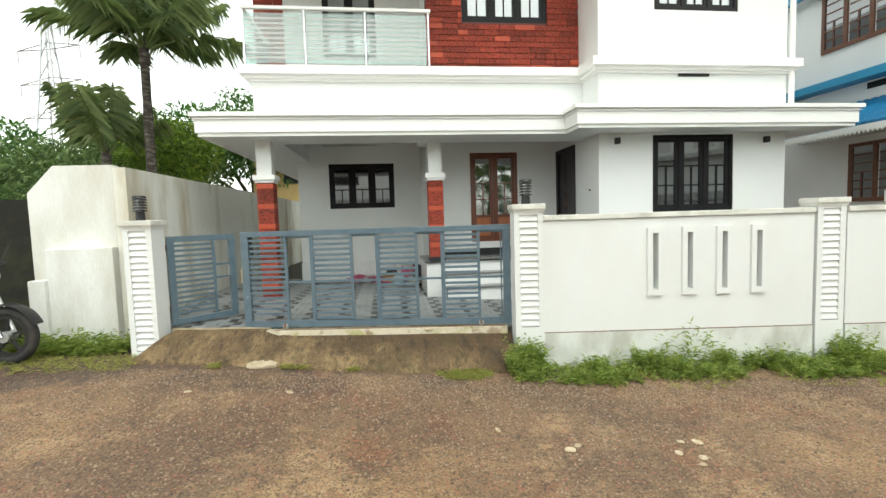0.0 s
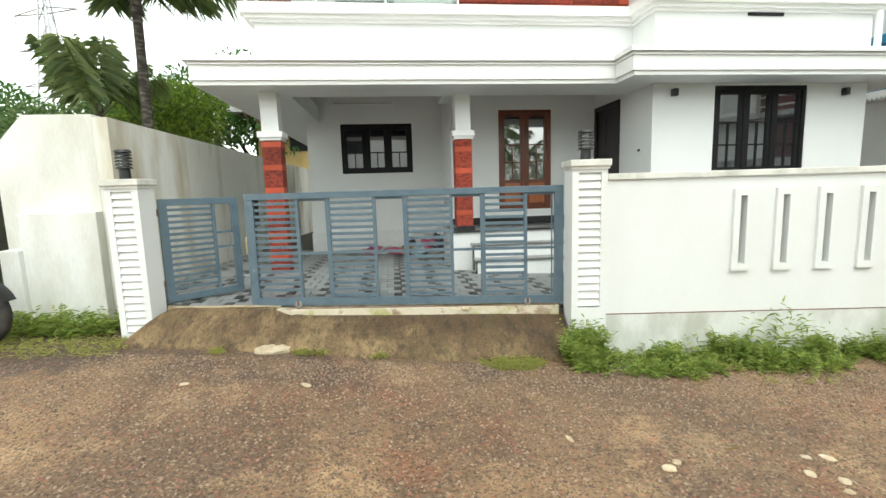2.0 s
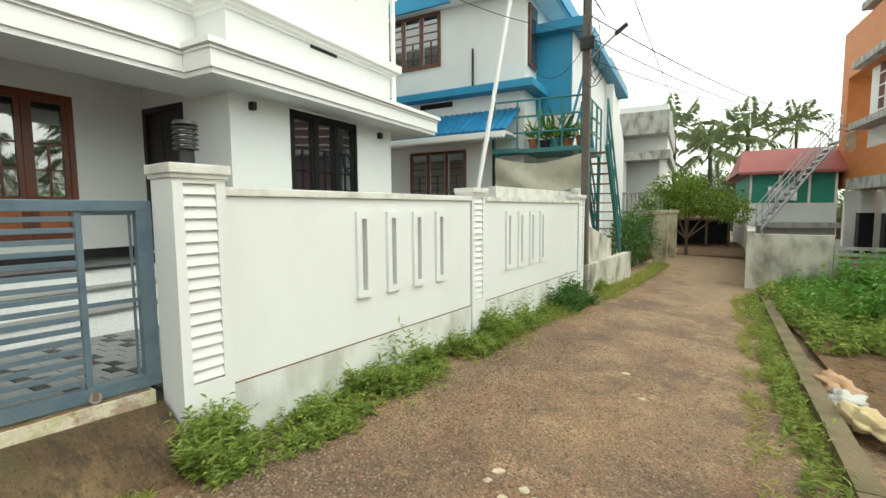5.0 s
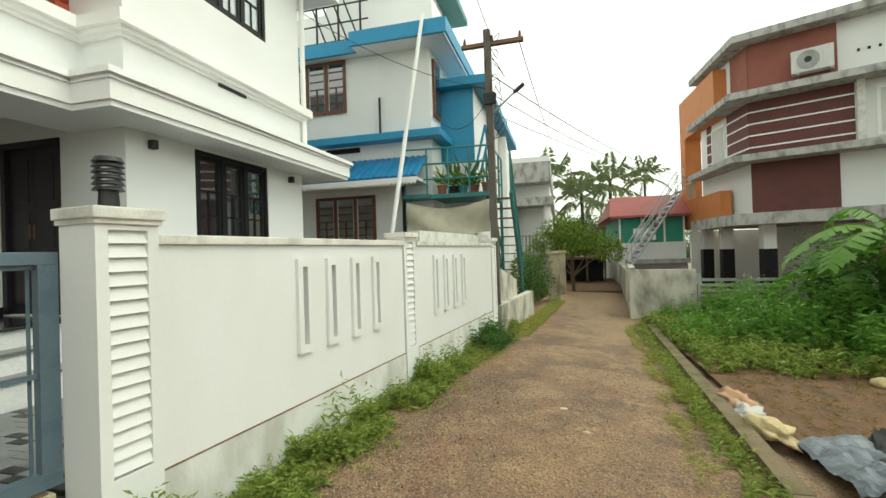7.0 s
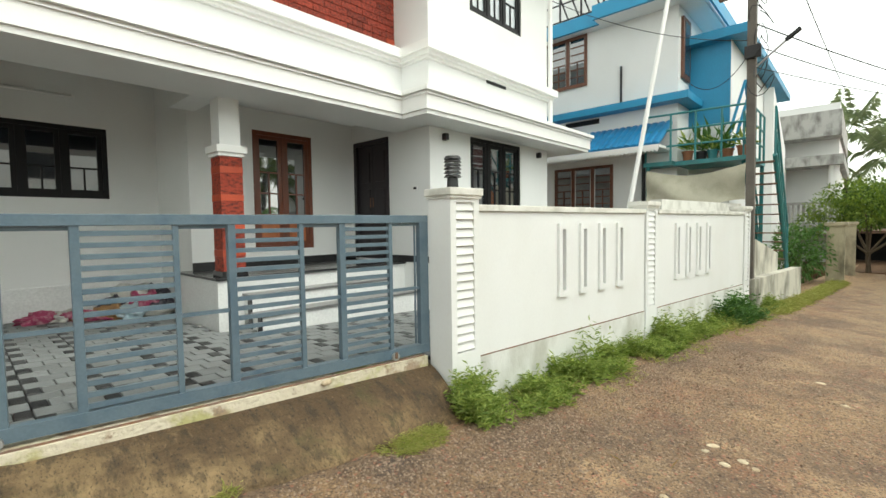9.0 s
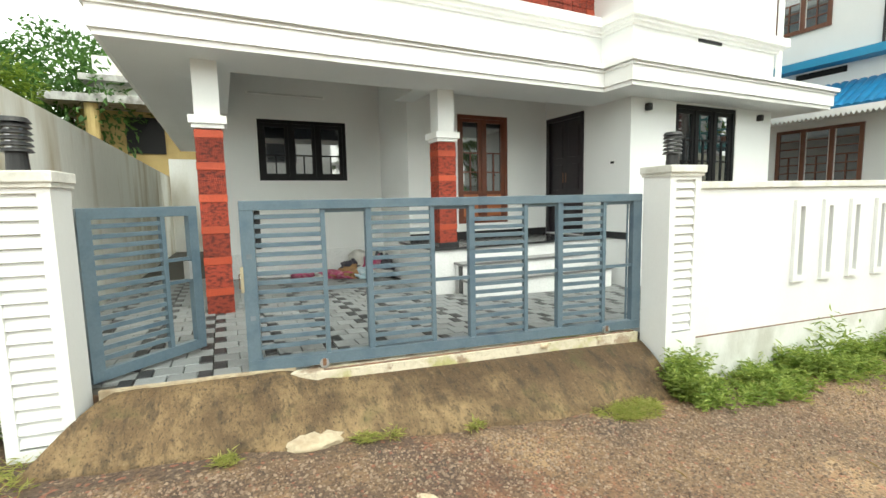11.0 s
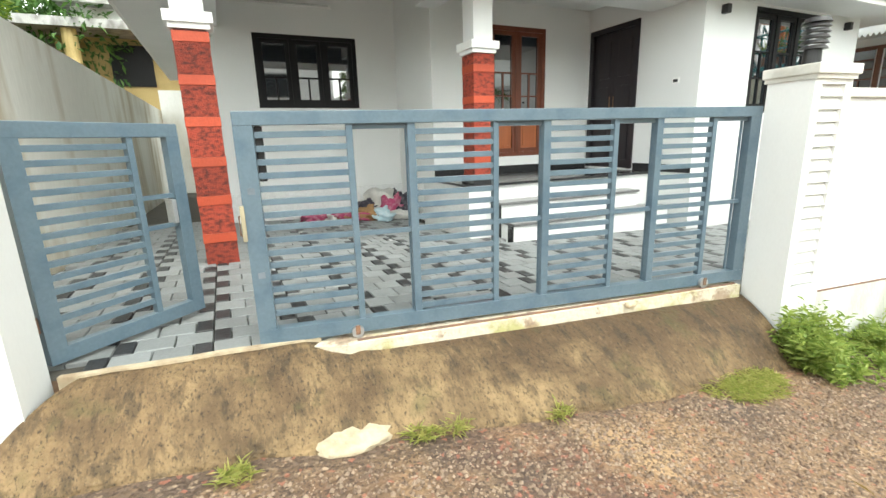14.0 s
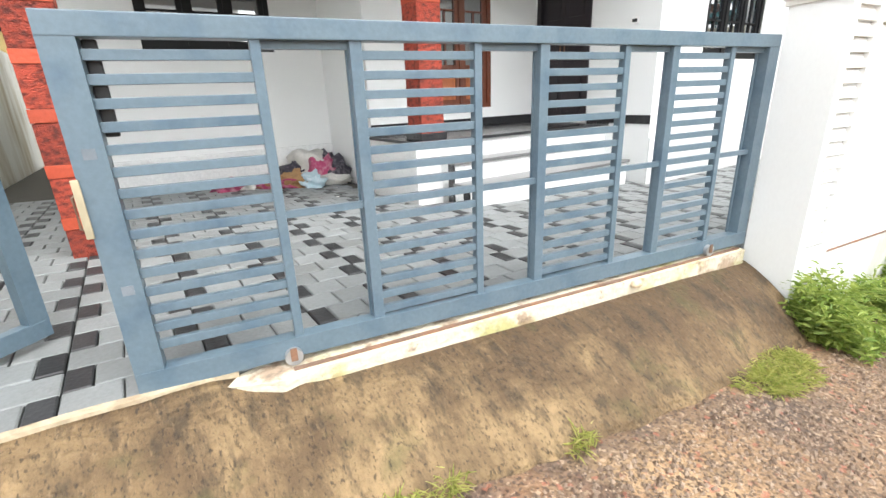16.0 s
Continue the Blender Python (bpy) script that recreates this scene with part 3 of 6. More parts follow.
ang = math.degrees(math.atan2(0.50, 0.59))
wk = thing("wicket_gate", "blue-grey steel wicket gate, swung half open", "gate", pose(-2.455, 5.71, 0.018, 0, 0, ang))
L = 0.78
part("top_rail", B(0, L, -0.025, 0.025, 1.68, 1.75, bev=0.004), "gate", wk)
part("bottom_rail", B(0, L, -0.025, 0.025, 0.69, 0.76, bev=0.004), "gate", wk)
part("stile", B(0, 0.075, -0.024, 0.024, 0.755, 1.685), "gate", wk)
part("stile", B(L - 0.07, L, -0.024, 0.024, 0.755, 1.685), "gate", wk)
bar(wk, 0.52, 0.03, 0.755, 1.685)
slatted(wk, 0.075, 0.52, lambda u: 0.765, 1.68, 15)
for z in (1.20, 1.36):
    part("cross_bar", B(0.52, L - 0.07, -0.01, 0.01, z, z + 0.024), "gate", wk)
part("latch", B(L - 0.1, L - 0.075, -0.03, 0.03, 1.22, 1.35, bev=0.004), "steel", wk, "grey steel latch plate")
for z in (0.85, 1.58):
    part("hinge", C((-0.012, 0, z), (-0.012, 0, z + 0.07), 0.012, seg=10), "rust", wk)


# ---------- the house ----------
def wall(name, x0, x1, y0, y1, z0, z1, holes=(), material="white", along="x", label="white painted house wall"):
    """A wall with rectangular openings (a0, a1, z0, z1) cut through it."""
    g = bmesh.new()
    a0, a1 = (x0, x1) if along == "x" else (y0, y1)

    def put(a, b, c, d):
        if b - a > 1e-4 and d - c > 1e-4:
            box(g, *((a, b, y0, y1) if along == "x" else (x0, x1, a, b)), c, d)
    e = a0
    for h in sorted(holes):
        put(e, h[0], z0, z1)
        put(h[0], h[1], z0, h[2]), put(h[0], h[1], h[3], z1)
        e = h[1]
    put(e, a1, z0, z1)
    return struct(name, g, material, label, "wall")


def casement(name, w, h, m, leaves=3, frame_mat="black", lower=0.38, bars=True, label="black-framed casement window with barred panes", panel=0.0,
             glass="glass", kind="structure"):
    """A window of several leaves: outer frame, sashes, glass, glazing bars. Origin at the lower left corner, front at y = 0, facing -y."""
    t = thing(name, label, "window", m)
    if kind:
        tagged(t, kind=kind)
    f = 0.06
    g = bmesh.new()
    box(g, 0, f, -0.02, 0.10, 0, h), box(g, w - f, w, -0.02, 0.10, 0, h)
    box(g, f, w - f, -0.02, 0.10, h - f, h), box(g, f, w - f, -0.02, 0.10, 0, f)
    pw = (w - 2 * f) / leaves
    for i in range(1, leaves):
        box(g, f + pw * i - 0.025, f + pw * i + 0.025, -0.015, 0.10, f, h - f)
    part("window_frame", g, frame_mat, t)
    for i in range(leaves):
        a, b = f + pw * i + (0.025 if i else 0.0), f + pw * (i + 1) - (0.025 if i < leaves - 1 else 0.0)
        s = 0.055
        zp = f + panel
        g = bmesh.new()
        box(g, a, a + s, 0.0, 0.045, f, h - f), box(g, b - s, b, 0.0, 0.045, f, h - f)
        box(g, a + s, b - s, 0.0, 0.045, h - f - s, h - f), box(g, a + s, b - s, 0.0, 0.045, f, f + s)
        if panel:
            box(g, a + s, b - s, 0.0, 0.045, zp, zp + s)
        sash = part("sash", g, frame_mat, t)
        if panel:
            g = B(a + s, b - s, 0.015, 0.035, f + s, zp)
            box(g, a + s + 0.04, b - s - 0.04, 0.004, 0.016, f + s + 0.04, zp - 0.04, bev=0.003)
            part("panel", g, "woodpanel", sash, "orange-brown raised wood panel")
        z0, z1 = zp + s, h - f - s
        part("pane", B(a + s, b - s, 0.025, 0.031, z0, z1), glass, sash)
        if bars:
            zm = z0 + (z1 - z0) * lower
            g = bmesh.new()
            box(g, a + s, b - s, 0.008, 0.024, zm - 0.011, zm + 0.011)
            c = (a + b) / 2
            box(g, c - 0.010, c + 0.010, 0.008, 0.024, z0, zm)
            if lower > 0.5:
                box(g, a + s, b - s, 0.008, 0.024, z0 + (zm - z0) / 2 - 0.01, z0 + (zm - z0) / 2 + 0.01)
            part("glazing_bar", g, frame_mat, sash)
    return t


FZ = 1.15       # sit-out floor
SOF = 3.17      # underside of the projecting slab
wall("wall_porch_back", -1.75, 0.95, 10.32, 10.52, 0.3, 3.95, [(-1.09, 0.335, 2.15, 3.13)])
wall("wall_porch_side", 0.95, 1.15, 9.19, 10.32, 0.3, 3.95, along="y")
wall("wall_sitout_back", 0.95, 3.6, 8.99, 9.19, 0.3, 3.95, [(1.82, 2.79, 1.38, 3.15)])
wall("wall_sitout_side", 3.6, 3.8, 7.307, 9.19, 0.3, 3.95, [(8.03, 8.94, 1.17, 3.14)], along="y")
wall("wall_front", 3.6, 6.97, 7.107, 7.307, 0.2, 3.95, [(4.54, 6.0, 1.87, 3.14)])
wall("wall_east", 6.77, 6.97, 7.307, 16, 0.2, 6.5, along="y")
wall("wall_west", -1.75, -1.55, 10.52, 16, 0.2, 3.95, along="y")
wall("wall_north", -1.75, 6.97, 16, 16.2, 0.2, 6.5)
wall("wall_front_upper", 3.6, 6.97, 7.107, 7.307, 3.95, 6.5, [(4.56, 6.05, 5.14, 6.3)])
wall("wall_upper_side", 3.6, 3.8, 7.307, 8.05, 3.95, 6.5, along="y")
wall("wall_brick", 0.92, 3.6, 7.87, 8.05, 4.1, 6.5, [(1.53, 3.03, 5.2, 6.3)], material="maroon", label="upper wall behind the red stone cladding")
wall("wall_balcony_back", -2.2, 0.92, 9.2, 9.4, 4.1, 6.5, [(-0.94, 0.06, 5.0, 6.3)])
wall("wall_balcony_side", 0.92, 1.1, 8.05, 9.2, 4.1, 6.5, along="y")
wall("wall_parapet", -1.9, 3.6, 7.69, 7.85, SOF + 0.02, 4.13)
wall("wall_parapet_west", -1.9, -1.75, 7.85, 16, SOF + 0.02, 4.13, along="y")

# ceilings and slabs
g = bmesh.new()
box(g, -1.75, 0.95, 7.85, 10.32, 3.86, 3.95)
struct("ceiling_porch", g, "white", "white porch ceiling", "ceiling")
g = bmesh.new()
box(g, 0.95, 3.6, 7.85, 8.99, 3.45, 3.55)
struct("ceiling_sitout", g, "white", "white sit-out ceiling", "ceiling")
g = bmesh.new()
box(g, -1.9, 3.6, 7.85, 9.4, 3.96, 4.1)
struct("balcony_floor", g, "grey", "balcony floor slab", "floor")


def cornice(name, pts, steps, label):
    """A stepped moulding along an open outline; outward is to the right of the way. steps: (out, z0, z1)."""
    g = bmesh.new()
    P = [Vector(p) for p in pts]
    for out, z0, z1 in steps:
        o = []
        for i, p in enumerate(P):
            d0 = (p - P[i - 1]).normalized() if i else (P[1] - p).normalized()
            d1 = (P[i + 1] - p).normalized() if i < len(P) - 1 else d0
            n0, n1 = Vector((d0.y, -d0.x)), Vector((d1.y, -d1.x))
            n = (n0 + n1) / (1 + n0.dot(n1))
            o.append((p, p + n * out))
        for (a, ao), (b, bo) in zip(o, o[1:]):
            vs = [g.verts.new((*q, z)) for z in (z0, z1) for q in (a, ao, bo, b)]
            for f in ((0, 1, 2, 3), (7, 6, 5, 4), (0, 4, 5, 1), (1, 5, 6, 2), (2, 6, 7, 3), (3, 7, 4, 0)):
                g.faces.new([vs[k] for k in f])
    bmesh.ops.remove_doubles(g, verts=g.verts, dist=1e-5)
    return struct(name, g, "trim", label, "trim")


# projecting slab over porch and front room
slab = [(-2.50, 16.0), (-2.50, 7.09), (3.06, 7.09), (3.06, 6.62), (7.70, 6.62), (7.70, 16.0)]
g = prism(bmesh.new(), [(-2.5, 7.09), (3.06, 7.09), (3.06, 6.62), (7.7, 6.62), (7.7, 7.107), (3.6, 7.107), (3.6, 7.85), (-1.5, 7.85), (-1.5, 16), (-2.5, 16)],
          SOF, SOF + 0.30)
struct("ceiling_soffit", g, "white", "white underside of the projecting slab", "soffit")
g = prism(bmesh.new(), [(6.97, 7.107), (7.7, 7.107), (7.7, 16), (6.97, 16)], SOF, SOF + 0.30)
struct("ceiling_soffit_east", g, "white", "white underside of the eastern eave", "soffit")
g = prism(bmesh.new(), [(0.75, 7.85), (1.05, 7.85), (1.05, 8.99), (0.75, 8.99)], SOF + 0.1, 3.86)
struct("beam_porch", g, "white", "white beam between porch and sit-out", "beam")
cornice("fascia", slab, [(0.03, SOF - 0.005, SOF + 0.05), (0.06, SOF + 0.05, SOF + 0.235), (0.085, SOF + 0.235, SOF + 0.25), (0.06, SOF + 0.25, SOF + 0.275), (0.115, SOF + 0.275, SOF + 0.335)],
        "white stepped fascia moulding of the slab")
cornice("cornice", [(-1.9, 16), (-1.9, 7.69), (3.6, 7.69), (3.6, 7.107), (6.97, 7.107), (6.97, 16)],
        [(0.05, 4.131, 4.17), (0.10, 4.17, 4.22), (0.16, 4.22, 4.35)], "white stepped cornice below the upper storey")
g = bmesh.new()
box(g, -2.3, 7.6, 6.6, 16.6, 6.5, 6.62)
struct("roof", g, "trim", "white flat roof slab with wide eaves", "roof")
g = B(4.98, 5.53, 7.09, 7.12, 4.085, 4.127)
struct("vent_slot", g, "black", "narrow dark vent slot under the cornice", "vent")
struct("downpipe", C((7.02, 7.06, 3.5), (7.02, 7.06, 6.45), 0.045), "trim", "white plastic downpipe at the corner", "pipe")

# plinth tiles along the porch wall
g = bmesh.new()
box(g, -1.765, 0.95, 10.285, 10.318, 0.4, 0.97)
struct("wall_dado", g, "tilewhite", "white tiled dado along the porch wall", "dado")
g = B(3.6, 6.985, 7.085, 7.105, 0.2, 1.0)
struct("wall_plinth_front", g, "tilewhite", "white tiled plinth under the front room", "plinth")

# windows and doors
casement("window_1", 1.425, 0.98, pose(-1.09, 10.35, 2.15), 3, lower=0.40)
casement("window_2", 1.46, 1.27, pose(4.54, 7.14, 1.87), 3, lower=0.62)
casement("window_3", 1.49, 1.16, pose(4.56, 7.14, 5.14), 3, lower=0.40, glass="glasspale")
casement("window_4", 1.50, 1.10, pose(1.53, 7.90, 5.20), 3, lower=0.40, glass="glasspale")
casement("window_5", 1.0, 1.30, pose(-0.94, 9.23, 5.0), 2, lower=0.40, glass="glasspale")
casement("window_6", 0.97, 1.77, pose(1.82, 9.02, 1.38), 2, "wood", lower=0.56, panel=0.42, label="tall red-brown wooden window with two leaves and orange panels")
d = tagged(thing("door_1", "dark stained wooden front door, closed", "door", pose(3.63, 8.94, 1.17, 0, 0, -90)), kind="structure")
g = bmesh.new()
box(g, 0, 0.07, -0.05, 0.10, 0, 1.97), box(g, 0.84, 0.91, -0.05, 0.10, 0, 1.97), box(g, 0.07, 0.84, -0.05, 0.10, 1.90, 1.97)
part("door_frame", g, "darkwood", d)
for a, b in ((0.07, 0.453), (0.457, 0.84)):
    g = B(a, b, 0.0, 0.04, 0.0, 1.9)
    for z0, z1 in ((0.12, 0.62), (0.74, 1.16), (1.28, 1.78)):
        box(g, a + 0.07, b - 0.07, -0.012, 0.002, z0, z1, bev=0.005)
    part("door_leaf", g, "darkwood", d)
for x in (0.42, 0.49):
    part("door_handle", C((x, -0.03, 0.86), (x, -0.03, 1.02), 0.009), "rust", d, "small dark pull handle")

# sit-out platform and steps
g = B(0.78, 3.6, 7.70, 8.99, 0.3, FZ - 0.03)
struct("sitout_base", g, "tilewhite", "white tiled sit-out platform", "platform")
g = B(0.755, 3.6, 7.665, 8.99, FZ - 0.03, FZ, bev=0.006)
struct("sitout_floor", g, "granite", "dark polished granite sit-out floor", "floor")
g = bmesh.new()
box(g, 0.95, 3.6, 8.97, 8.988, FZ, FZ + 0.1)
box(g, 3.582, 3.598, 7.107, 8.0, FZ, FZ + 0.1)
struct("baseboard", g, "granite", "dark granite skirting round the sit-out", "skirting")
for nm, x1, y, z in (("step_1", 3.15, 7.46, 0.95), ("step_2", 3.45, 7.22, 0.75)):
    x0 = 1.05
    g = B(x0 + 0.02, x1 - 0.02, y + 0.025, 7.70, 0.35, z - 0.03)
    struct(nm, g, "tilewhite", "white tiled entrance step", "step")
    g = B(x0, x1, y, y + 0.28, z - 0.03, z, bev=0.006)
    struct(nm + "_tread", g, "greygranite", "grey granite tread of the entrance step", "tread")
    g = B(x0 + 0.005, x0 + 0.019, y + 0.03, y + 0.12, 0.5, z - 0.03)
    struct(nm + "_edge", g, "granite", "black granite edge strip beside the step", "trim")


# columns: red stone shaft, white neck and cap
def column(x0, y0, zb, w=0.25):
    p = thing("porch_column", "porch column clad in red stone with white neck and moulded cap", "column", pose(x0, y0, 0), "porch columns")
    part("neck", B(0.01, w - 0.01, 0.01, w - 0.01, 2.64, SOF), "white", p)
    g = B(-0.02, w + 0.02, -0.02, w + 0.02, 2.52, 2.56, bev=0.004)
    box(g, -0.045, w + 0.045, -0.045, w + 0.045, 2.56, 2.64, bev=0.006)
    part("cap", g, "trim", p, "white moulded cap")
    part("core", B(0.012, w - 0.012, 0.012, w - 0.012, zb, 2.52), "maroon", p)
    z = zb
    i = 0
    while z < 2.50:
        h = (0.235, 0.08)[i % 2]
        h = min(h, 2.515 - z)
        g = bmesh.new()
        if i % 2:
            box(g, -0.004, w + 0.004, -0.004, w + 0.004, z + 0.002, z + h - 0.002, bev=0.003)
            part("stone_band", g, "redbright", p)
        else:
            box(g, 0, w, 0, w, z + 0.001, z + h - 0.001)
            part("stone_course", g, "redstone", p)
        z += h
        i += 1


column(-1.87, 7.47, fz(-1.75, 7.6) - 0.05)
column(0.85, 7.69, FZ)
g = B(0.83, 1.12, 7.672, 7.962, FZ, FZ + 0.07, bev=0.004)
struct("column_base", g, "granite", "dark granite base of the porch column", "base")

# balcony rail
r = thing("balcony_railing", "glass balcony railing with steel posts and white top rail", "railing", pose(0, 7.62, 0))
part("top_rail", B(-2.0, 0.97, -0.03, 0.03, 5.22, 5.27, bev=0.008), "trim", r)
part("side_rail", B(-2.0, -1.94, 0.03, 1.55, 5.22, 5.27, bev=0.008), "trim", r)
part("foot_rail", B(-2.0, 0.97, -0.02, 0.02, 4.34, 4.37), "trim", r)
px = [-1.97, -1.04, -0.09, 0.93]
for x in px:
    part("post", C((x, 0, 4.29), (x, 0, 5.22), 0.018), "chrome", r)
for a, b in zip(px, px[1:]):
    part("glass_panel", B(a + 0.03, b - 0.03, -0.005, 0.005, 4.40, 5.17), "glassclear", r, "pale green safety glass")
for a, b in zip(px, px[1:]):
    for k in range(9):
        part("frosted_band", B(a + 0.035, b - 0.035, -0.008, -0.0055, 4.47 + 0.075 * k, 4.495 + 0.075 * k), "curtain", r)
part("glass_panel", B(-1.975, -1.965, 0.05, 1.5, 4.40, 5.17), "glassclear", r)


# lamps
def bulkhead(x, y, z):
    t = thing("wall_lamp", "small black square up-down wall lamp", "lamp", pose(x, y, z), "wall lamps")
    part("body", B(-0.035, 0.035, -0.085, -0.005, -0.05, 0.05, bev=0.006), "plastic", t)
    part("wall_plate", B(-0.03, 0.03, -0.005, 0.0, -0.035, 0.035), "steel", t)


bulkhead(3.9, 7.107, 3.04)
bulkhead(6.58, 7.107, 3.04)


def bollard(u, z):
    t = thing("pillar_lamp", "black louvred bollard lamp on the gate pillar", "lamp", FR @ pose(u, 0.15, z), "pillar lamps")
    part("stem", C((0, 0, 0), (0, 0, 0.10), 0.05, 0.045, 20), "plastic", t)
    part("lens", C((0, 0, 0.10), (0, 0, 0.24), 0.042, seg=20), "glasspale", t, "frosted lens")
    for k in range(5):
        z = 0.10 + 0.031 * k
        part("fin", C((0, 0, z), (0, 0, z + 0.018), 0.075, 0.062, 24), "plastic", t)
    part("hood", C((0, 0, 0.25), (0, 0, 0.275), 0.075, 0.06, 24), "plastic", t)


bollard(-0.14, 2.01)
bollard(-4.47, 1.965)
s = thing("doorbell_switch", "small white switch plate with black push beside the door", "switch", pose(3.598, 7.42, 2.28, 0, 0, -90))
part("plate", B(-0.05, 0.05, -0.008, 0, -0.035, 0.035, bev=0.003), "trim", s)
part("button", B(-0.035, 0.03, -0.013, -0.008, -0.018, 0.018, bev=0.002), "plastic", s)
t = thing("tube_light", "white batten tube light high on the porch wall", "lamp", pose(-0.62, 10.32, 3.52))
part("batten", B(-0.62, 0.62, -0.035, 0, -0.02, 0.02, bev=0.006), "trim", t)
part("tube", C((-0.58, -0.05, 0), (0.58, -0.05, 0), 0.013), "curtain", t)


# ---------- boundary on the west side ----------
g = prism(bmesh.new(), [(-3.137, 6.0), (-2.99, 6.0), (-2.99, 19), (-3.137, 19)], 0.0, 2.62)
struct("wall_west_boundary", g, "streaked", "stained white boundary wall beside the porch", "wall")
g = bmesh.new()
prof = [(-4.09, 0.0), (-3.14, 0.0), (-3.14, 2.65), (-3.79, 2.65), (-4.09, 2.33)]
lo_, hi_ = [g.verts.new((x, 6.0, z)) for x, z in prof], [g.verts.new((x, 6.15, z)) for x, z in prof]
g.faces.new(lo_), g.faces.new(hi_[::-1])
for i in range(5):
    j = (i + 1) % 5
    g.faces.new((lo_[j], lo_[i], hi_[i], hi_[j]))
struct("wall_west_return", g, "oldwall", "stained white return of the boundary wall with a cut corner", "wall")
g = B(-3.88, -3.14, 5.88, 5.998, 0.0, 1.66, bev=0.01)
struct("wall_west_thickening", g, "oldwall", "thickened lower part of the stained wall", "wall")
g = B(-4.05, -3.87, 5.82, 5.995, 0.0, 1.30, bev=0.01)
struct("wall_west_stub", g, "oldwall", "low stained wall stub", "wall")
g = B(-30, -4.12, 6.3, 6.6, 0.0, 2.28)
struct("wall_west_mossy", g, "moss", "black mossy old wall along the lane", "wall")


# ---------- south side: kerb and vacant plot ----------
def ky(x):
    return 1.45 - 0.052 * x


g = bmesh.new()
for i in range(14):
    a, b = 2.0 + i * 0.62, 2.0 + (i + 1) * 0.62 - 0.006
    prism(g, [(a, ky(a) - 0.15), (b, ky(b) - 0.15), (b, ky(b)), (a, ky(a))], -0.3, lane_z(a, ky(a)) + 0.11 + 0.012 * noise.noise((i * 1.7, 0, 0)))
struct("kerb", g, "concrete", "rough mossy concrete kerb strip along the plot", "kerb")


def plot_z(x, y):
    return lane_z(x, ky(x)) + 0.03 + 0.07 * noise.noise((x * 0.6, y * 0.6, 2))


g = sheet(bmesh.new(), [2 + 0.4 * i for i in range(70)], [-22 + 0.4 * j for j in range(58)], plot_z)
for v in g.verts:
    if v.co.y > ky(v.co.x) - 0.05:
        v.co.y = ky(v.co.x) - 0.05
struct("plot_ground", g, "soil", "bare reddish soil of the vacant plot", "ground")


# ---------- foliage ----------
rng = np.random.default_rng(7)


def leaf_mesh(name, pos, aim, length, width, material, fold=0.25):
    """One folded leaf a point: pos, aim are n x 3; length and width n."""
    n = len(pos)
    aim = aim / np.maximum(np.linalg.norm(aim, axis=1, keepdims=True), 1e-6)
    side = np.cross(aim, rng.normal(size=(n, 3)) * 0.5 + np.array([0, 0, 1.0]))
    side /= np.maximum(np.linalg.norm(side, axis=1, keepdims=True), 1e-6)
    up = np.cross(side, aim)
    L, W = length[:, None], width[:, None]
    mid = pos + aim * L * 0.45
    v = np.stack([pos, mid + side * W / 2 + up * W * fold, pos + aim * L - up * L * 0.12, mid - side * W / 2 + up * W * fold], 1).reshape(-1, 3)
    k = np.arange(n)[:, None] * 4
    f = np.concatenate([k + np.array([[0, 1, 2]]), k + np.array([[0, 2, 3]])], 1).reshape(-1, 3)
    return raw(name, v.tolist(), f.tolist(), material)


def ball_dirs(n):
    d = rng.normal(size=(n, 3))
    return d / np.linalg.norm(d, axis=1, keepdims=True)


def tree(name, label, x, y, z0, clumps, leaf, n, size, trunk=0.16, group=""):
    """Trunk with limbs to each clump (x, y, z, rx, rz) and a crown of small leaves."""
    t = thing(name, label, "tree", pose(x, y, z0), group)
    g = bmesh.new()
    fork = min(c[2] for c in clumps) * 0.6
    tube(g, [(0, 0, 0), (0.06, 0.03, fork * 0.5), (0.0, 0.05, fork)], [trunk, trunk * 0.8, trunk * 0.65], 8)
    for cx, cy, cz, r, h in clumps:
        tube(g, [(0, 0.05, fork * 0.95), (cx * 0.45, cy * 0.45, fork + (cz - fork) * 0.6), (cx, cy, cz)], [trunk * 0.5, trunk * 0.3, trunk * 0.1], 6)
    part("trunk", g, "bark", t)
    tot = sum(r * r for *_, r, h in clumps)
    P, A = [], []
    for cx, cy, cz, r, h in clumps:
        k = max(40, int(n * r * r / tot))
        d = ball_dirs(k)
        bump = np.array([1 + 0.35 * noise.noise(Vector((q * 2.3).tolist()) + Vector((cx, cy, cz))) for q in d])[:, None]
        rad = (0.40 + 0.66 * rng.random((k, 1)) ** 0.5) * bump
        P.append(d * rad * np.array([r, r, h]) + np.array([cx, cy, cz]))
        A.append(d + rng.normal(size=(k, 3)) * 0.6 + np.array([0, 0, -0.35]))
    P, A = np.concatenate(P), np.concatenate(A)
    c = leaf_mesh("crown", P, A, size * (0.6 + 0.8 * rng.random(len(P))), size * 0.5 * (0.6 + 0.6 * rng.random(len(P))), leaf)
    c.parent = t
    return t


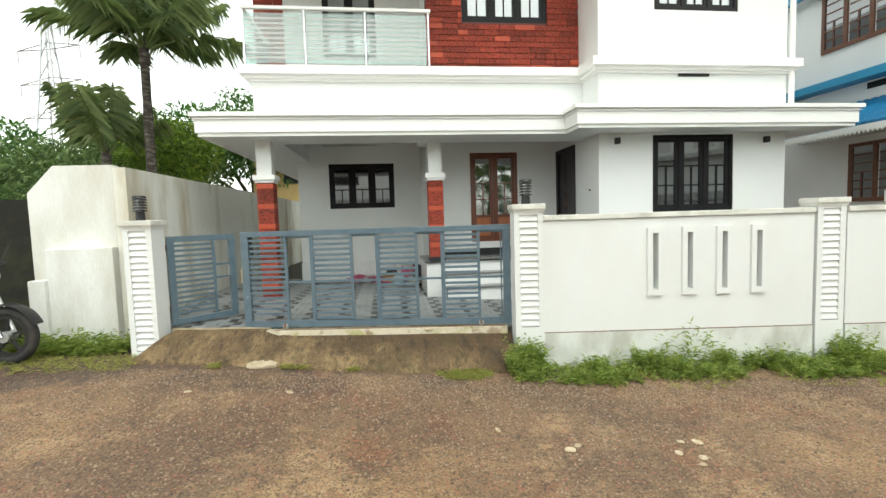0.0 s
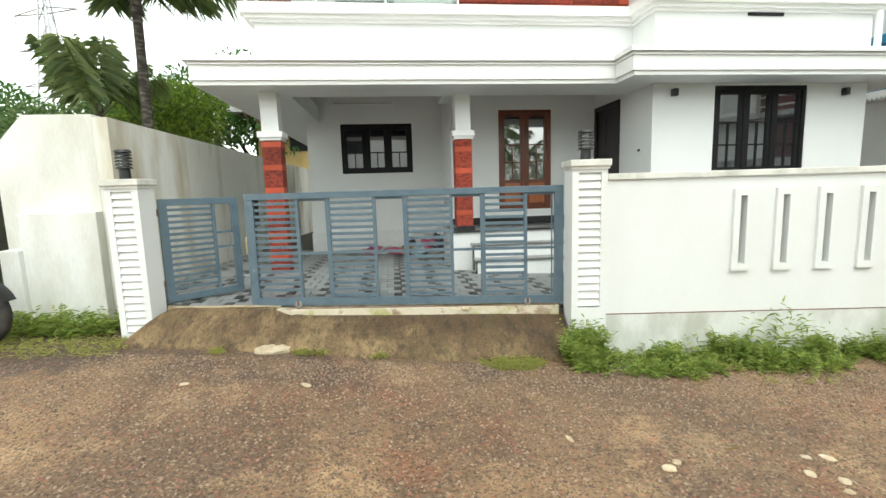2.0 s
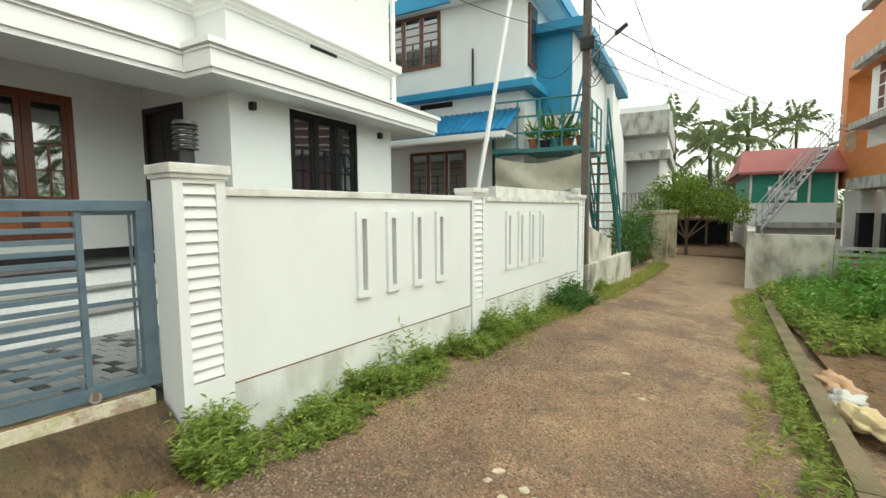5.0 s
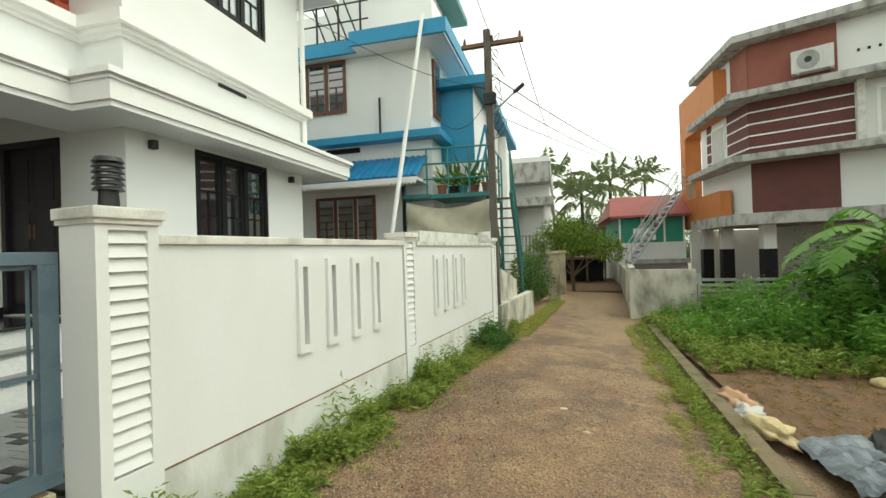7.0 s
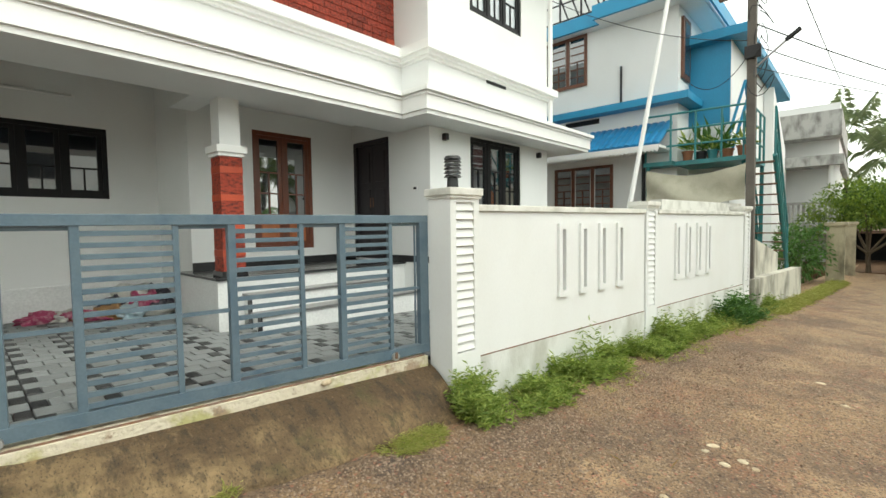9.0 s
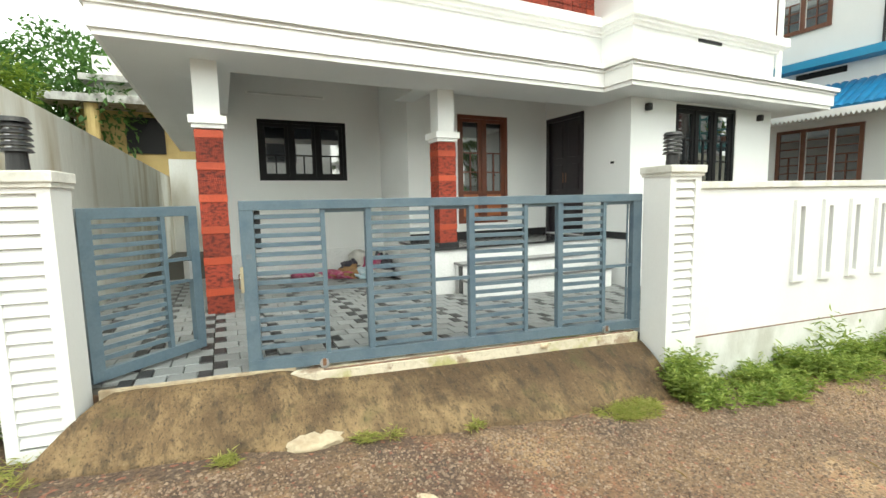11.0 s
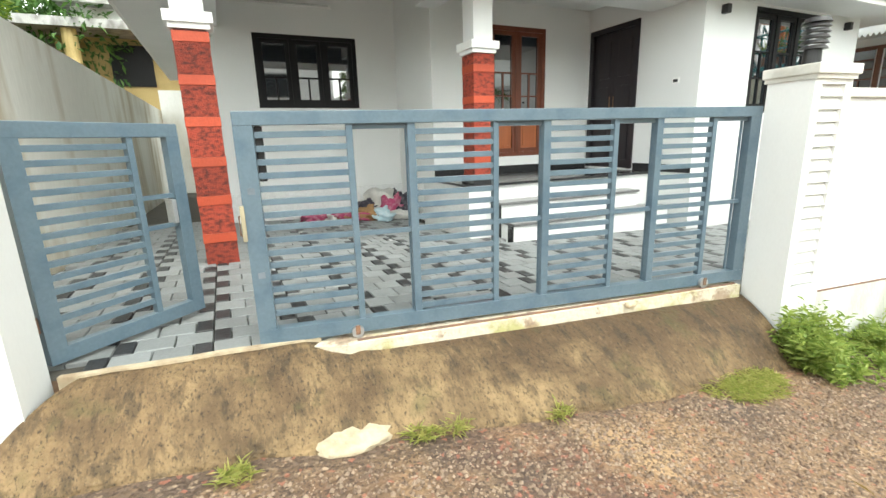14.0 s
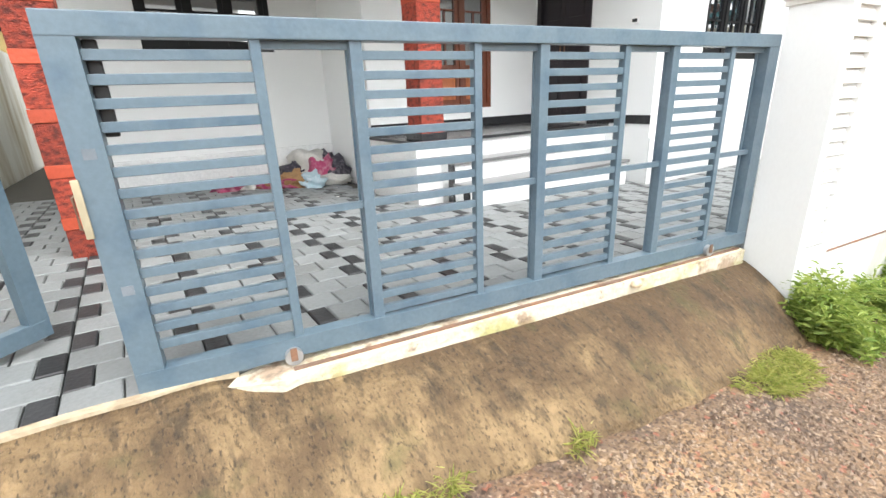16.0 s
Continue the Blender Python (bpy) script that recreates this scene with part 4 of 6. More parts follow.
def frond(bm, length, lift, droop, yaw, leaflet, n=26, start=(0, 0, 0), wide=0.035):
    """A feather palm frond: bent rib with hanging leaflets."""
    m = Matrix.Translation(start) @ Matrix.Rotation(yaw, 4, "Z")
    pts = []
    for i in range(9):
        s = i / 8
        pts.append(m @ Vector((length * s * math.cos(lift) * (1 - 0.18 * s * s), 0, length * (s * math.sin(lift) - droop * s * s))))
    tube(bm, pts, [0.035 * (1 - 0.85 * i / 8) * min(1, length / 3) for i in range(9)], 5)
    for i in range(n):
        s = 0.25 + 0.75 * i / (n - 1)
        k = min(7, int(s * 8))
        f = s * 8 - k
        p = pts[k].lerp(pts[k + 1], f)
        d = (pts[k + 1] - pts[k]).normalized()
        sd = d.cross(Vector((0, 0, 1))).normalized()
        ll = leaflet * (0.45 + 0.75 * math.sin(math.pi * min(1, s * 0.85 + 0.08))) * random.uniform(0.85, 1.1)
        for sg in (-1, 1):
            out = (sd * sg * random.uniform(0.65, 0.95) + d * 0.5 + Vector((0, 0, random.uniform(-0.8, 0.0)))).normalized()
            tip = p + out * ll + Vector((0, 0, -ll * 0.4))
            md = p + out * ll * 0.5
            w = d * ll * wide + Vector((0, 0, 0.006))
            a, b, c, e = bm.verts.new(p), bm.verts.new(md + w), bm.verts.new(tip), bm.verts.new(md - w)
            bm.faces.new((a, b, c)), bm.faces.new((a, c, e))


def palm(label, x, y, z0, h, n, length, leaflet=0.75, lean=(0, 0), r=0.14, detail=26, lifts=(-0.2, 1.25), group="", leaf="palm"):
    t = thing("coconut_palm", label, "palm", pose(x, y, z0), group)
    g = bmesh.new()
    k = 10
    tube(g, [(lean[0] * (i / k) ** 1.5, lean[1] * (i / k) ** 1.5, h * i / k) for i in range(k + 1)], [r * (1.25 - 0.45 * i / k) * (1.06 if i % 2 else 1) for i in range(k + 1)], 10)
    if h > 0.5:
        part("trunk", g, "trunk", t, "ringed grey-brown trunk")
    else:
        g.free()
    for i in range(n):
        g = bmesh.new()
        a = i * 2.399 + random.uniform(-0.2, 0.2)
        l0 = lifts[0] + (lifts[1] - lifts[0]) * ((i + 0.5) / n)
        frond(g, length * random.uniform(0.85, 1.1), l0, 0.28 + 0.18 * random.random() * math.cos(l0), a, leaflet, detail, (lean[0], lean[1], h), 0.016)
        part("frond", g, leaf, t)
    g = bmesh.new()
    cyl(g, (lean[0], lean[1], h - 0.35), (lean[0], lean[1], h + 0.35), r * 1.15, r * 0.7, 10)
    part("heart", g, "trunk", t)
    return t


# behind the west boundary
palm("tall coconut palm with a dark ringed trunk behind the wall", -5.85, 12.67, 0.2, 6.15, 20, 3.2, 0.62, (0.05, 0.0), 0.115, 44, (0.42, 1.42))
palm("young coconut palm with upright fronds behind the wall", -7.4, 13.4, 0.3, 3.5, 9, 2.9, 0.55, (0.1, 0), 0.12, 34, (0.75, 1.5))
tree("leafy_tree", "dense dark green tree behind the boundary wall", -8.6, 18.6, 0, [(0, 0, 4.6, 1.7, 1.3), (-1.6, 0, 3.8, 1.6, 1.3), (0.4, -1.0, 3.4, 1.4, 1.4), (0.8, 0.6, 3.4, 1.2, 1.3)], "leaftree", 9000, 0.22, group="trees behind the wall")
tree("leafy_tree", "yellow-green bushy tree behind the boundary wall", -7.0, 16.4, 0, [(0, 0, 4.2, 1.1, 1.1), (0.4, 0.8, 4.6, 1.0, 0.9), (-0.8, 0.4, 4.1, 1.0, 0.9), (0.2, -0.5, 3.2, 0.9, 1.0)], "leafbright", 7000, 0.17, 0.09, "trees behind the wall")
tree("leafy_tree", "large dark mango tree behind the yellow house", -6.6, 24.5, 0, [(0, 0, 6.6, 2.4, 1.6), (2.4, 0, 6.8, 2.0, 1.6), (-2.4, 0, 6.0, 2.2, 1.7), (1.0, -1.6, 5.4, 2.0, 1.6), (-3.6, -1, 5.0, 2, 1.5)], "leafdark", 11000, 0.26, 0.25, "trees behind the wall")
for i, (x, y, h, s) in enumerate(((-11.5, 17.5, 3.6, 1.5), (-14.5, 20, 4.6, 1.9), (-10.2, 22, 4.9, 1.9), (-19, 22, 5.0, 2.3), (-13, 14, 2.6, 1.4), (-24, 24, 6.0, 2.6), (-9.2, 15.6, 3.0, 1.3))):
    tree("leafy_tree", "green tree in the thicket behind the mossy wall", x, y, 0, [(0, 0, h, s, s * 0.8), (s * 0.9, 0.3, h * 0.85, s * 0.8, s * 0.7), (-s * 0.9, 0, h * 0.8, s * 0.8, s * 0.7), (0.2, -s * 0.6, h * 0.6, s * 0.8, s * 0.7)],
         ("leaftree", "leafdark", "leaftree")[i % 3], 7000, 0.24, 0.14, "thicket trees")

# pylon far off
t = thing("pylon", "grey lattice power pylon far behind the trees", "pylon", pose(-48.6, 75.7, 0))
H = 33.0
def hw(z):
    return 2.6 * (1 - z / H) ** 1.2 + 0.35
for sx in (-1, 1):
    for sy in (-1, 1):
        g = bmesh.new()
        tube(g, [(sx * hw(z), sy * hw(z), z) for z in range(0, 34, 3)], 0.13, 4)
        part("leg", g, "steel", t)
g = bmesh.new()
for z in range(0, 33, 3):
    a, b = hw(z), hw(z + 3)
    for sx, sy, ex, ey in ((-1, -1, 1, -1), (1, -1, -1, -1), (-1, -1, -1, 1), (1, 1, 1, -1)):
        cyl(g, (sx * a, sy * a, z), (ex * b, ey * b, z + 3), 0.07, seg=4)
part("bracing", g, "steel", t)
for z in (18.5, 23.5, 28.5):
    g = bmesh.new()
    for s in (-1, 1):
        cyl(g, (0, 0, z + 1.0), (s * 5.2, -1.5 * s, z + 0.2), 0.09, seg=4), cyl(g, (0, 0, z), (s * 5.2, -1.5 * s, z + 0.2), 0.09, seg=4)
        cyl(g, (s * 5.2, -1.5 * s, z + 0.2), (s * 5.2, -1.5 * s, z - 1.6), 0.10, seg=4)
    part("cross_arm", g, "steel", t)

# yellow house at the back
t = thing("house", "yellow house with flat weathered slab roof behind the plot", "house", pose(0, 0, 0))
part("wall", B(-6.0, 3.0, 22.4, 28, 0, 5.2), "yellow", t)
part("slab", B(-6.6, 3.2, 20.9, 28.4, 5.2, 5.45), "slab", t)
part("slab", B(-5.6, 3.2, 21.2, 28.4, 5.95, 6.15), "slab", t)
part("parapet", B(-5.3, 3.0, 21.8, 28.2, 5.45, 6.9), "oldwall", t, "rain-stained parapet")
w = part("window", B(-4.6, -3.4, 22.34, 22.4, 3.7, 5.0), "black", t, "dark window opening")
part("pillar", C((-5.35, 21.3, 0), (-5.35, 21.3, 5.2), 0.2), "yellow", t)
g = B(-2.95, -1.75, 17.5, 17.65, 0.0, 3.1)
struct("wall_back", g, "oldwall", "stained wall closing the side passage", "wall")


# ---------- east neighbour ----------
t = thing("house", "white two-storey house with bright blue trim and tiled awning", "house", pose(0, 0, 0))
part("wall", B(9.87, 18, 5.5, 14, -0.3, 6.5), "white", t)
part("wall", B(10.74, 18, 4.65, 5.498, -0.3, 5.75), "white", t)
part("wall_panel", B(10.72, 10.738, 4.66, 5.497, 3.95, 5.75), "blue", t, "bright blue painted wall panel")
part("bay_roof", B(10.45, 18.2, 4.3, 5.5, 5.752, 5.95), "blue", t)
ev = part("eave", B(9.28, 18, 5.05, 7.2, 6.502, 6.62), "white", t)
part("eave_edge", B(9.2, 9.279, 4.97, 7.2, 6.48, 6.8), "blue", t, "bright blue eave edge")
part("eave_edge", B(9.2, 18, 4.92, 4.969, 6.48, 6.8), "blue", t)
part("eave", B(9.6, 18, 7.2, 14, 6.502, 6.66), "white", t)
part("eave_edge", B(9.52, 9.599, 7.2, 14, 6.48, 6.8), "blue", t)
part("parapet", B(10.6, 18, 5.6, 14, 6.7, 8.1), "white", t)
part("stair_tower", B(11.5, 15, 6.2, 9.0, 8.1, 9.6), "white", t)
part("tower_roof", B(10.6, 15.3, 5.6, 9.3, 9.6, 9.8), "teal", t)
part("string_course", B(9.5, 9.868, 5.2, 14, 4.36, 4.52), "blue", t, "bright blue ledge")
part("string_course", B(9.87, 10.7, 5.2, 5.498, 4.36, 4.52), "blue", t)
part("vent", B(9.84, 9.868, 7.3, 8.2, 4.2, 4.32), "black", t)


def brown_window(parent, y0, y1, z0, z1, x, n=3):
    """A brown wooden window facing west, drawn as frame, sashes, panes and grille."""
    w = part("window", bmesh.new(), "brown", parent, "brown wooden window with grille")
    g = bmesh.new()
    box(g, x - 0.04, x + 0.02, y0, y0 + 0.07, z0, z1), box(g, x - 0.04, x + 0.02, y1 - 0.07, y1, z0, z1)
    box(g, x - 0.04, x + 0.02, y0 + 0.07, y1 - 0.07, z1 - 0.07, z1), box(g, x - 0.05, x + 0.02, y0 + 0.07, y1 - 0.07, z0, z0 + 0.08)
    for i in range(1, n):
        yy = y0 + (y1 - y0) * i / n
        box(g, x - 0.04, x + 0.02, yy - 0.04, yy + 0.04, z0 + 0.08, z1 - 0.07)
    part("frame", g, "brown", w)
    for i in range(n):
        a, b = y0 + (y1 - y0) * i / n + 0.07, y0 + (y1 - y0) * (i + 1) / n - 0.07
        part("pane", B(x - 0.012, x - 0.004, a, b, z0 + 0.08, z1 - 0.07), "glass", w)
        for k in range(1, 6):
            z = z0 + 0.08 + (z1 - z0 - 0.15) * k / 6
            part("grille_bar", B(x - 0.026, x - 0.014, a, b, z - 0.012, z + 0.012), "brown", w)
        part("grille_bar", B(x - 0.032, x - 0.027, (a + b) / 2 - 0.012, (a + b) / 2 + 0.012, z0 + 0.08, z0 + (z1 - z0) * 0.5), "brown", w)


brown_window(t, 7.62, 9.20, 5.20, 6.48, 9.868)
brown_window(t, 6.94, 8.52, 1.95, 3.15, 9.868)
w = part("window", bmesh.new(), "brown", t, "brown window facing the lane")
part("frame", B(10.05, 10.6, 5.44, 5.498, 4.95, 6.3), "brown", w)
part("pane", B(10.13, 10.52, 5.43, 5.439, 5.05, 6.2), "glass", w)
part("conduit", C((9.83, 6.75, 4.5), (9.83, 6.75, 5.45), 0.025), "cable", t)
part("downpipe", C((9.8, 6.2, 1.0), (9.8, 6.2, 3.3), 0.04), "cable", t)
# tiled awning: rows of blue tiles
aw = part("awning_board", B(8.93, 8.96, 5.6, 9.6, 3.26, 3.36), "trim", t)
g = bmesh.new()
for i in range(50):
    y = 5.6 + i * 0.08
    vs = [g.verts.new(p) for p in ((8.935, y, 3.26), (8.935, y + 0.08, 3.26), (8.935, y + 0.04, 3.20), (8.945, y, 3.26), (8.945, y + 0.08, 3.26), (8.945, y + 0.04, 3.20))]
    g.faces.new(vs[:3]), g.faces.new(vs[5:2:-1])
part("scalloped_trim", g, "trim", t, "white zigzag drip trim")
part("awning_soffit", B(8.96, 9.868, 5.6, 9.6, 3.30, 3.36), "white", t)
tile = bmesh.new()
for k in range(5):
    a0, a1 = math.pi * k / 5, math.pi * (k + 1) / 5
    q = [(0, -0.075 * math.cos(a), 0.035 * math.sin(a)) for a in (a0, a1)]
    vs = [tile.verts.new((x, y, z + (0.02 if x > 0 else 0))) for x in (0, 0.19) for _, y, z in (q if x == 0 else q)]
    tile.faces.new((vs[0], vs[1], vs[3], vs[2]))
    e = [tile.verts.new((-0.001, y, z)) for _, y, z in q] + [tile.verts.new((-0.001, y, -0.01)) for _, y, z in q]
    tile.faces.new((e[0], e[1], e[3], e[2]))
tm = bpy.data.meshes.new("roof_tile")
tile.to_mesh(tm)
tile.free()
tm.materials.append(M["bluetile"])
slope = math.atan2(0.58, 0.92)
part("awning_deck", B(0, 1.08, 5.6, 9.6, -0.03, -0.002, m=pose(8.95, 0, 3.38, 0, -math.degrees(slope), 0)), "bluetile", t)
for r in range(6):
    for c in range(26):
        o = new("roof_tile", tm)
        o.parent = t
        o.matrix_world = pose(8.95 + 0.155 * r, 5.68 + c * 0.15, 3.38 + 0.155 * r * math.tan(slope) + 0.005, 0, -math.degrees(slope) + 4, 0)

tr = thing("terrace_frame", "dark steel frame standing on the blue-edged terrace", "frame", pose(0, 0, 0))
for y in (7.3, 7.9, 8.5):
    part("upright", C((10.1, y, 6.66), (10.1, y, 8.3), 0.03, seg=6), "cable", tr)
for z in (7.1, 7.55, 8.0):
    part("rail", C((10.1, 7.1, z), (10.1, 9.0, z), 0.022, seg=6), "cable", tr)
for y in (7.3, 7.6, 7.9, 8.2):
    part("brace", C((10.12, y, 6.9), (10.12, y + 0.45, 8.1), 0.022, seg=6), "cable", tr)
# steel platform with plants
pf = thing("steel_platform", "teal steel platform with railing in front of the white house", "platform", pose(0, 0, 0))
part("deck", B(9.55, 11.4, 4.08, 5.45, 2.94, 3.03), "teal", pf)
part("deck", B(9.35, 9.84, 5.452, 6.05, 2.94, 3.03), "teal", pf)
for x, y in ((9.63, 4.12), (9.45, 5.98), (11.3, 4.12)):
    part("leg", B(x - 0.035, x + 0.035, y - 0.035, y + 0.035, -0.2, 2.94), "teal", pf)
for y in (4.10, 4.58, 5.05, 5.52, 6.02):
    xr = 9.60 - 0.10 * (y - 4.1)
    part("post", C((xr, y, 3.03), (xr, y, 4.04), 0.022, seg=8), "teal", pf)
for x in (10.2, 10.8, 11.35):
    part("post", C((x, 4.10, 3.03), (x, 4.10, 4.04), 0.022, seg=8), "teal", pf)
for z in (3.36, 3.70, 4.04):
    part("rail", C((9.60, 4.08, z), (9.41, 6.04, z), 0.022, seg=8), "teal", pf)
    part("rail", C((9.62, 4.10, z), (11.4, 4.10, z), 0.020, seg=8), "teal", pf)
for a, b in (((10.4, 4.75, 3.05), (10.55, 4.35, 4.75)), ((10.4, 4.6, 3.05), (10.55, 4.2, 4.75)), ((10.55, 4.35, 4.75), (11.6, 4.3, 3.1))):
    part("stair_rail", C(a, b, 0.03, seg=8), "blue", pf)
fl = thing("outdoor_stair", "teal steel stair descending from the platform beside the utility pole", "stair", pose(0, 0, 0))
for y in (3.70, 4.22):
    a, b = Vector((9.70, y, 3.0)), Vector((12.0, y, 0.66))
    part("stringer", C(a, b, 0.045, seg=6), "teal", fl)
    for h in (0.45, 0.92):
        part("handrail", C(a + Vector((0, 0, h)), b + Vector((0, 0, h)), 0.022, seg=8), "teal", fl)
    for k in range(5):
        p = a.lerp(b, k / 4)
        part("baluster", C(p, p + Vector((0, 0, 0.92)), 0.018, seg=6), "teal", fl)
    part("leg", C((12.0, y, -0.2), (12.0, y, 0.68), 0.035, seg=8), "teal", fl)
for k in range(11):
    p = Vector((9.70, 3.7, 3.0)).lerp(Vector((12.0, 3.7, 0.66)), (k + 0.6) / 11.4)
    part("tread", B(p.x - 0.11, p.x + 0.11, 3.71, 4.21, p.z - 0.012, p.z + 0.012), "rust", fl)
g = bmesh.new()
cols = []
for i in range(25):
    a = i / 24
    col = []
    for j in range(7):
        b = j / 6
        sag = 0.16 * math.sin(a * math.pi)
        z = 2.86 - 0.16 * b - sag - b * (0.55 - 0.05 * math.sin(a * 9))
        col.append(g.verts.new((9.52 - 0.06 * math.sin(b * 5 + a * 7) - 0.12 * b - 0.12 * a, 4.14 + a * 1.84, z)))
    cols.append(col)
for a, b in zip(cols, cols[1:]):
    for j in range(6):
        g.faces.new((a[j], b[j], b[j + 1], a[j + 1]))
solo("hanging_cloth", g, "tarp", "dirty cream cloth slung below the steel platform", "cloth", smooth=True)


def potted(x, y, z, pr, ph, pm, n, h, label, leafmat="leafdark"):
    t = thing("potted_plant", label, "plant", pose(x, y, z), "plants on the platform")
    g = C((0, 0, 0), (0, 0, ph), pr * 0.75, pr, 14)
    cyl(g, (0, 0, ph * 0.9), (0, 0, ph * 1.04), pr * 1.1, pr * 1.1, 14)
    part("pot", g, pm, t)
    a = ball_dirs(n)
    a[:, 2] = np.abs(a[:, 2]) * 1.3 + 0.25
    p = np.zeros((n, 3)) + np.array([0, 0, ph]) + a * rng.random((n, 1)) * h * 0.5
    o = leaf_mesh("leaves", p, a, h * (0.35 + 0.5 * rng.random(n)), 0.035 + 0.05 * rng.random(n), leafmat)
    o.parent = t


for i, (y, r, h, pmt, n, ph) in enumerate(((5.28, 0.11, 0.22, "pot", 24, 0.42), (5.05, 0.13, 0.2, "plastic", 30, 0.62), (4.8, 0.1, 0.2, "teal", 18, 0.3), (4.55, 0.12, 0.2, "pot", 26, 0.5), (4.25, 0.11, 0.22, "pot", 22, 0.4))):
    potted(9.85 + 0.12 * (i % 2), y, 3.03, r, h, pmt, n, ph, "potted plant with narrow green leaves on the steel platform", ("leaf", "leafdark")[i % 2])
potted(10.3, 4.9, 3.03, 0.12, 0.22, "pot", 60, 0.6, "potted plant with narrow green leaves on the steel platform")
solo("leaning_pipe", C((8.14, 6.23, 0.2), (9.17, 5.42, 6.9), 0.05, 0.04), "trim", "long white pipe leaning against the blue eave", "pipe")
# neighbour's stained low wall past the street wall
g = bmesh.new()
prism(g, [(8.92, 3.87), (12.3, 3.45), (12.32, 3.62), (8.94, 4.04)], -0.3, 0.62)
struct("wall_neighbour_low", g, "blotched", "blotched cream low wall beside the lane", "wall")
g = bmesh.new()
prism(g, [(8.92, 4.045), (11.2, 3.78), (11.22, 3.93), (8.94, 4.20)], -0.3, lambda x, y: 1.5 - 0.22 * (x - 8.9))
struct("wall_neighbour_ramp", g, "blotched", "blotched sloping stair wall of the neighbour", "wall")
g = B(5.3, 8.8, 4.72, 4.9, 0.2, 2.06, m=Matrix.Identity(4))
struct("wall_inner_east", g, "coping", "weathered inner wall top behind the street wall", "wall", pose(0.25, 0.65, 0, 0, 0, -7.27))


# ---------- utility pole and wires ----------
t = thing("utility_pole", "old concrete utility pole with cross arm", "pole", pose(9.10, 3.98, 0, -0.6, 1.2, 0))
part("shaft", B(-0.085, 0.085, -0.07, 0.07, -0.3, 6.35, bev=0.012), "pole", t)
part("cross_arm", B(-0.05, 0.05, -0.75, 0.55, 6.02, 6.10, bev=0.004), "rust", t)
for y in (-0.68, -0.1, 0.48):
    part("insulator", C((0, y, 6.10), (0, y, 6.24), 0.04, 0.02, 10), "maroon", t)
part("junction_box", B(-0.16, -0.086, -0.16, 0.10, 4.75, 4.98, bev=0.01), "cable", t)
for k in range(7):
    g = bmesh.new()
    z = 4.2 + 0.32 * k
    rr = 0.08 + 0.1 * random.random()
    tube(g, [(-0.1 + rr * math.cos(a), -0.15 + rr * 0.8 * math.sin(a) * (1 if k % 2 else 1.6), z + rr * 1.3 * math.sin(a * 1.5 + k)) for a in [0.5 * j for j in range(14)]], 0.008, 4)
    part("cable_loop", g, "cable", t)
lamp = thing("street_lamp", "grey street lamp on a short arm of the pole", "lamp", pose(9.16, 4.0, 4.6))
part("arm", C((0, -0.05, 0), (0.02, -0.5, 0.38), 0.02, seg=8), "steel", lamp)
part("head", B(-0.05, 0.05, -0.26, 0.0, -0.03, 0.03, bev=0.012, m=pose(0.02, -0.48, 0.37, -36, 0, 0)), "cable", lamp)


def wire(p, q, sag, r=0.008):
    p, q = Vector(p), Vector(q)
    g = bmesh.new()
    tube(g, [p.lerp(q, i / 20) - Vector((0, 0, sag * 4 * (i / 20) * (1 - i / 20))) for i in range(21)], r, 4)
    solo("overhead_wire", g, "cable", "black overhead wire strung from the utility pole", "wire", group="overhead wires")


wire((9.18, 3.98, 5.4), (22.5, -3.0, 4.75), 0.35, 0.013)
wire((9.18, 3.98, 5.0), (22.5, -3.0, 4.6), 0.35, 0.011)
wire((9.18, 3.98, 4.6), (22.5, -3.0, 4.7), 0.25, 0.009)
wire((9.2, 3.4, 6.1), (40, 1.5, 6.6), 0.8, 0.009)
wire((9.2, 3.95, 6.15), (-25, 4.6, 8.2), 0.3, 0.005)
wire((9.15, 4.05, 5.1), (7.0, 7.3, 6.3), 0.25, 0.007)
wire((9.15, 4.05, 4.9), (10.0, 5.48, 5.0), 0.5, 0.007)


# ---------- far end of the lane ----------
# angular house with orange cladding
t = thing("house", "angular three-storey house with orange cladding, maroon bands and grey slabs", "house", pose(0, 0, 0))
P0, P1, P2 = Vector((18.35, -4.0)), Vector((14.0, -12.95)), Vector((22.3, -3.5))
da, db = (P1 - P0).normalized(), (P2 - P0).normalized()
na, nb = Vector((da.y, -da.x)), Vector((-db.y, db.x))


def band(name, e, z0, z1, material, out=0.0, label="", a0=0.0, a1=1.0, parent=None):
    """A block behind both street faces of the house, pushed out by e."""
    q = [P0 + na * e + nb * e, P2 + nb * e, P2 + Vector((1.5, -9)), P1 + na * e]
    return part(name, prism(bmesh.new(), [tuple(v) for v in q][::-1], z0, z1), material, parent or t, label)


def face(name, s0, s1, z0, z1, material, side="a", proud=0.03, label="", parent=None):
    """A panel on one face: s0..s1 metres from the near corner."""
    d, n = (da, na) if side == "a" else (db, nb)
    p, q = P0 + d * s0, P0 + d * s1
    pts = [tuple(p), tuple(q), tuple(q + n * proud), tuple(p + n * proud)]
    return part(name, prism(bmesh.new(), pts, z0, z1), material, parent or t, label)


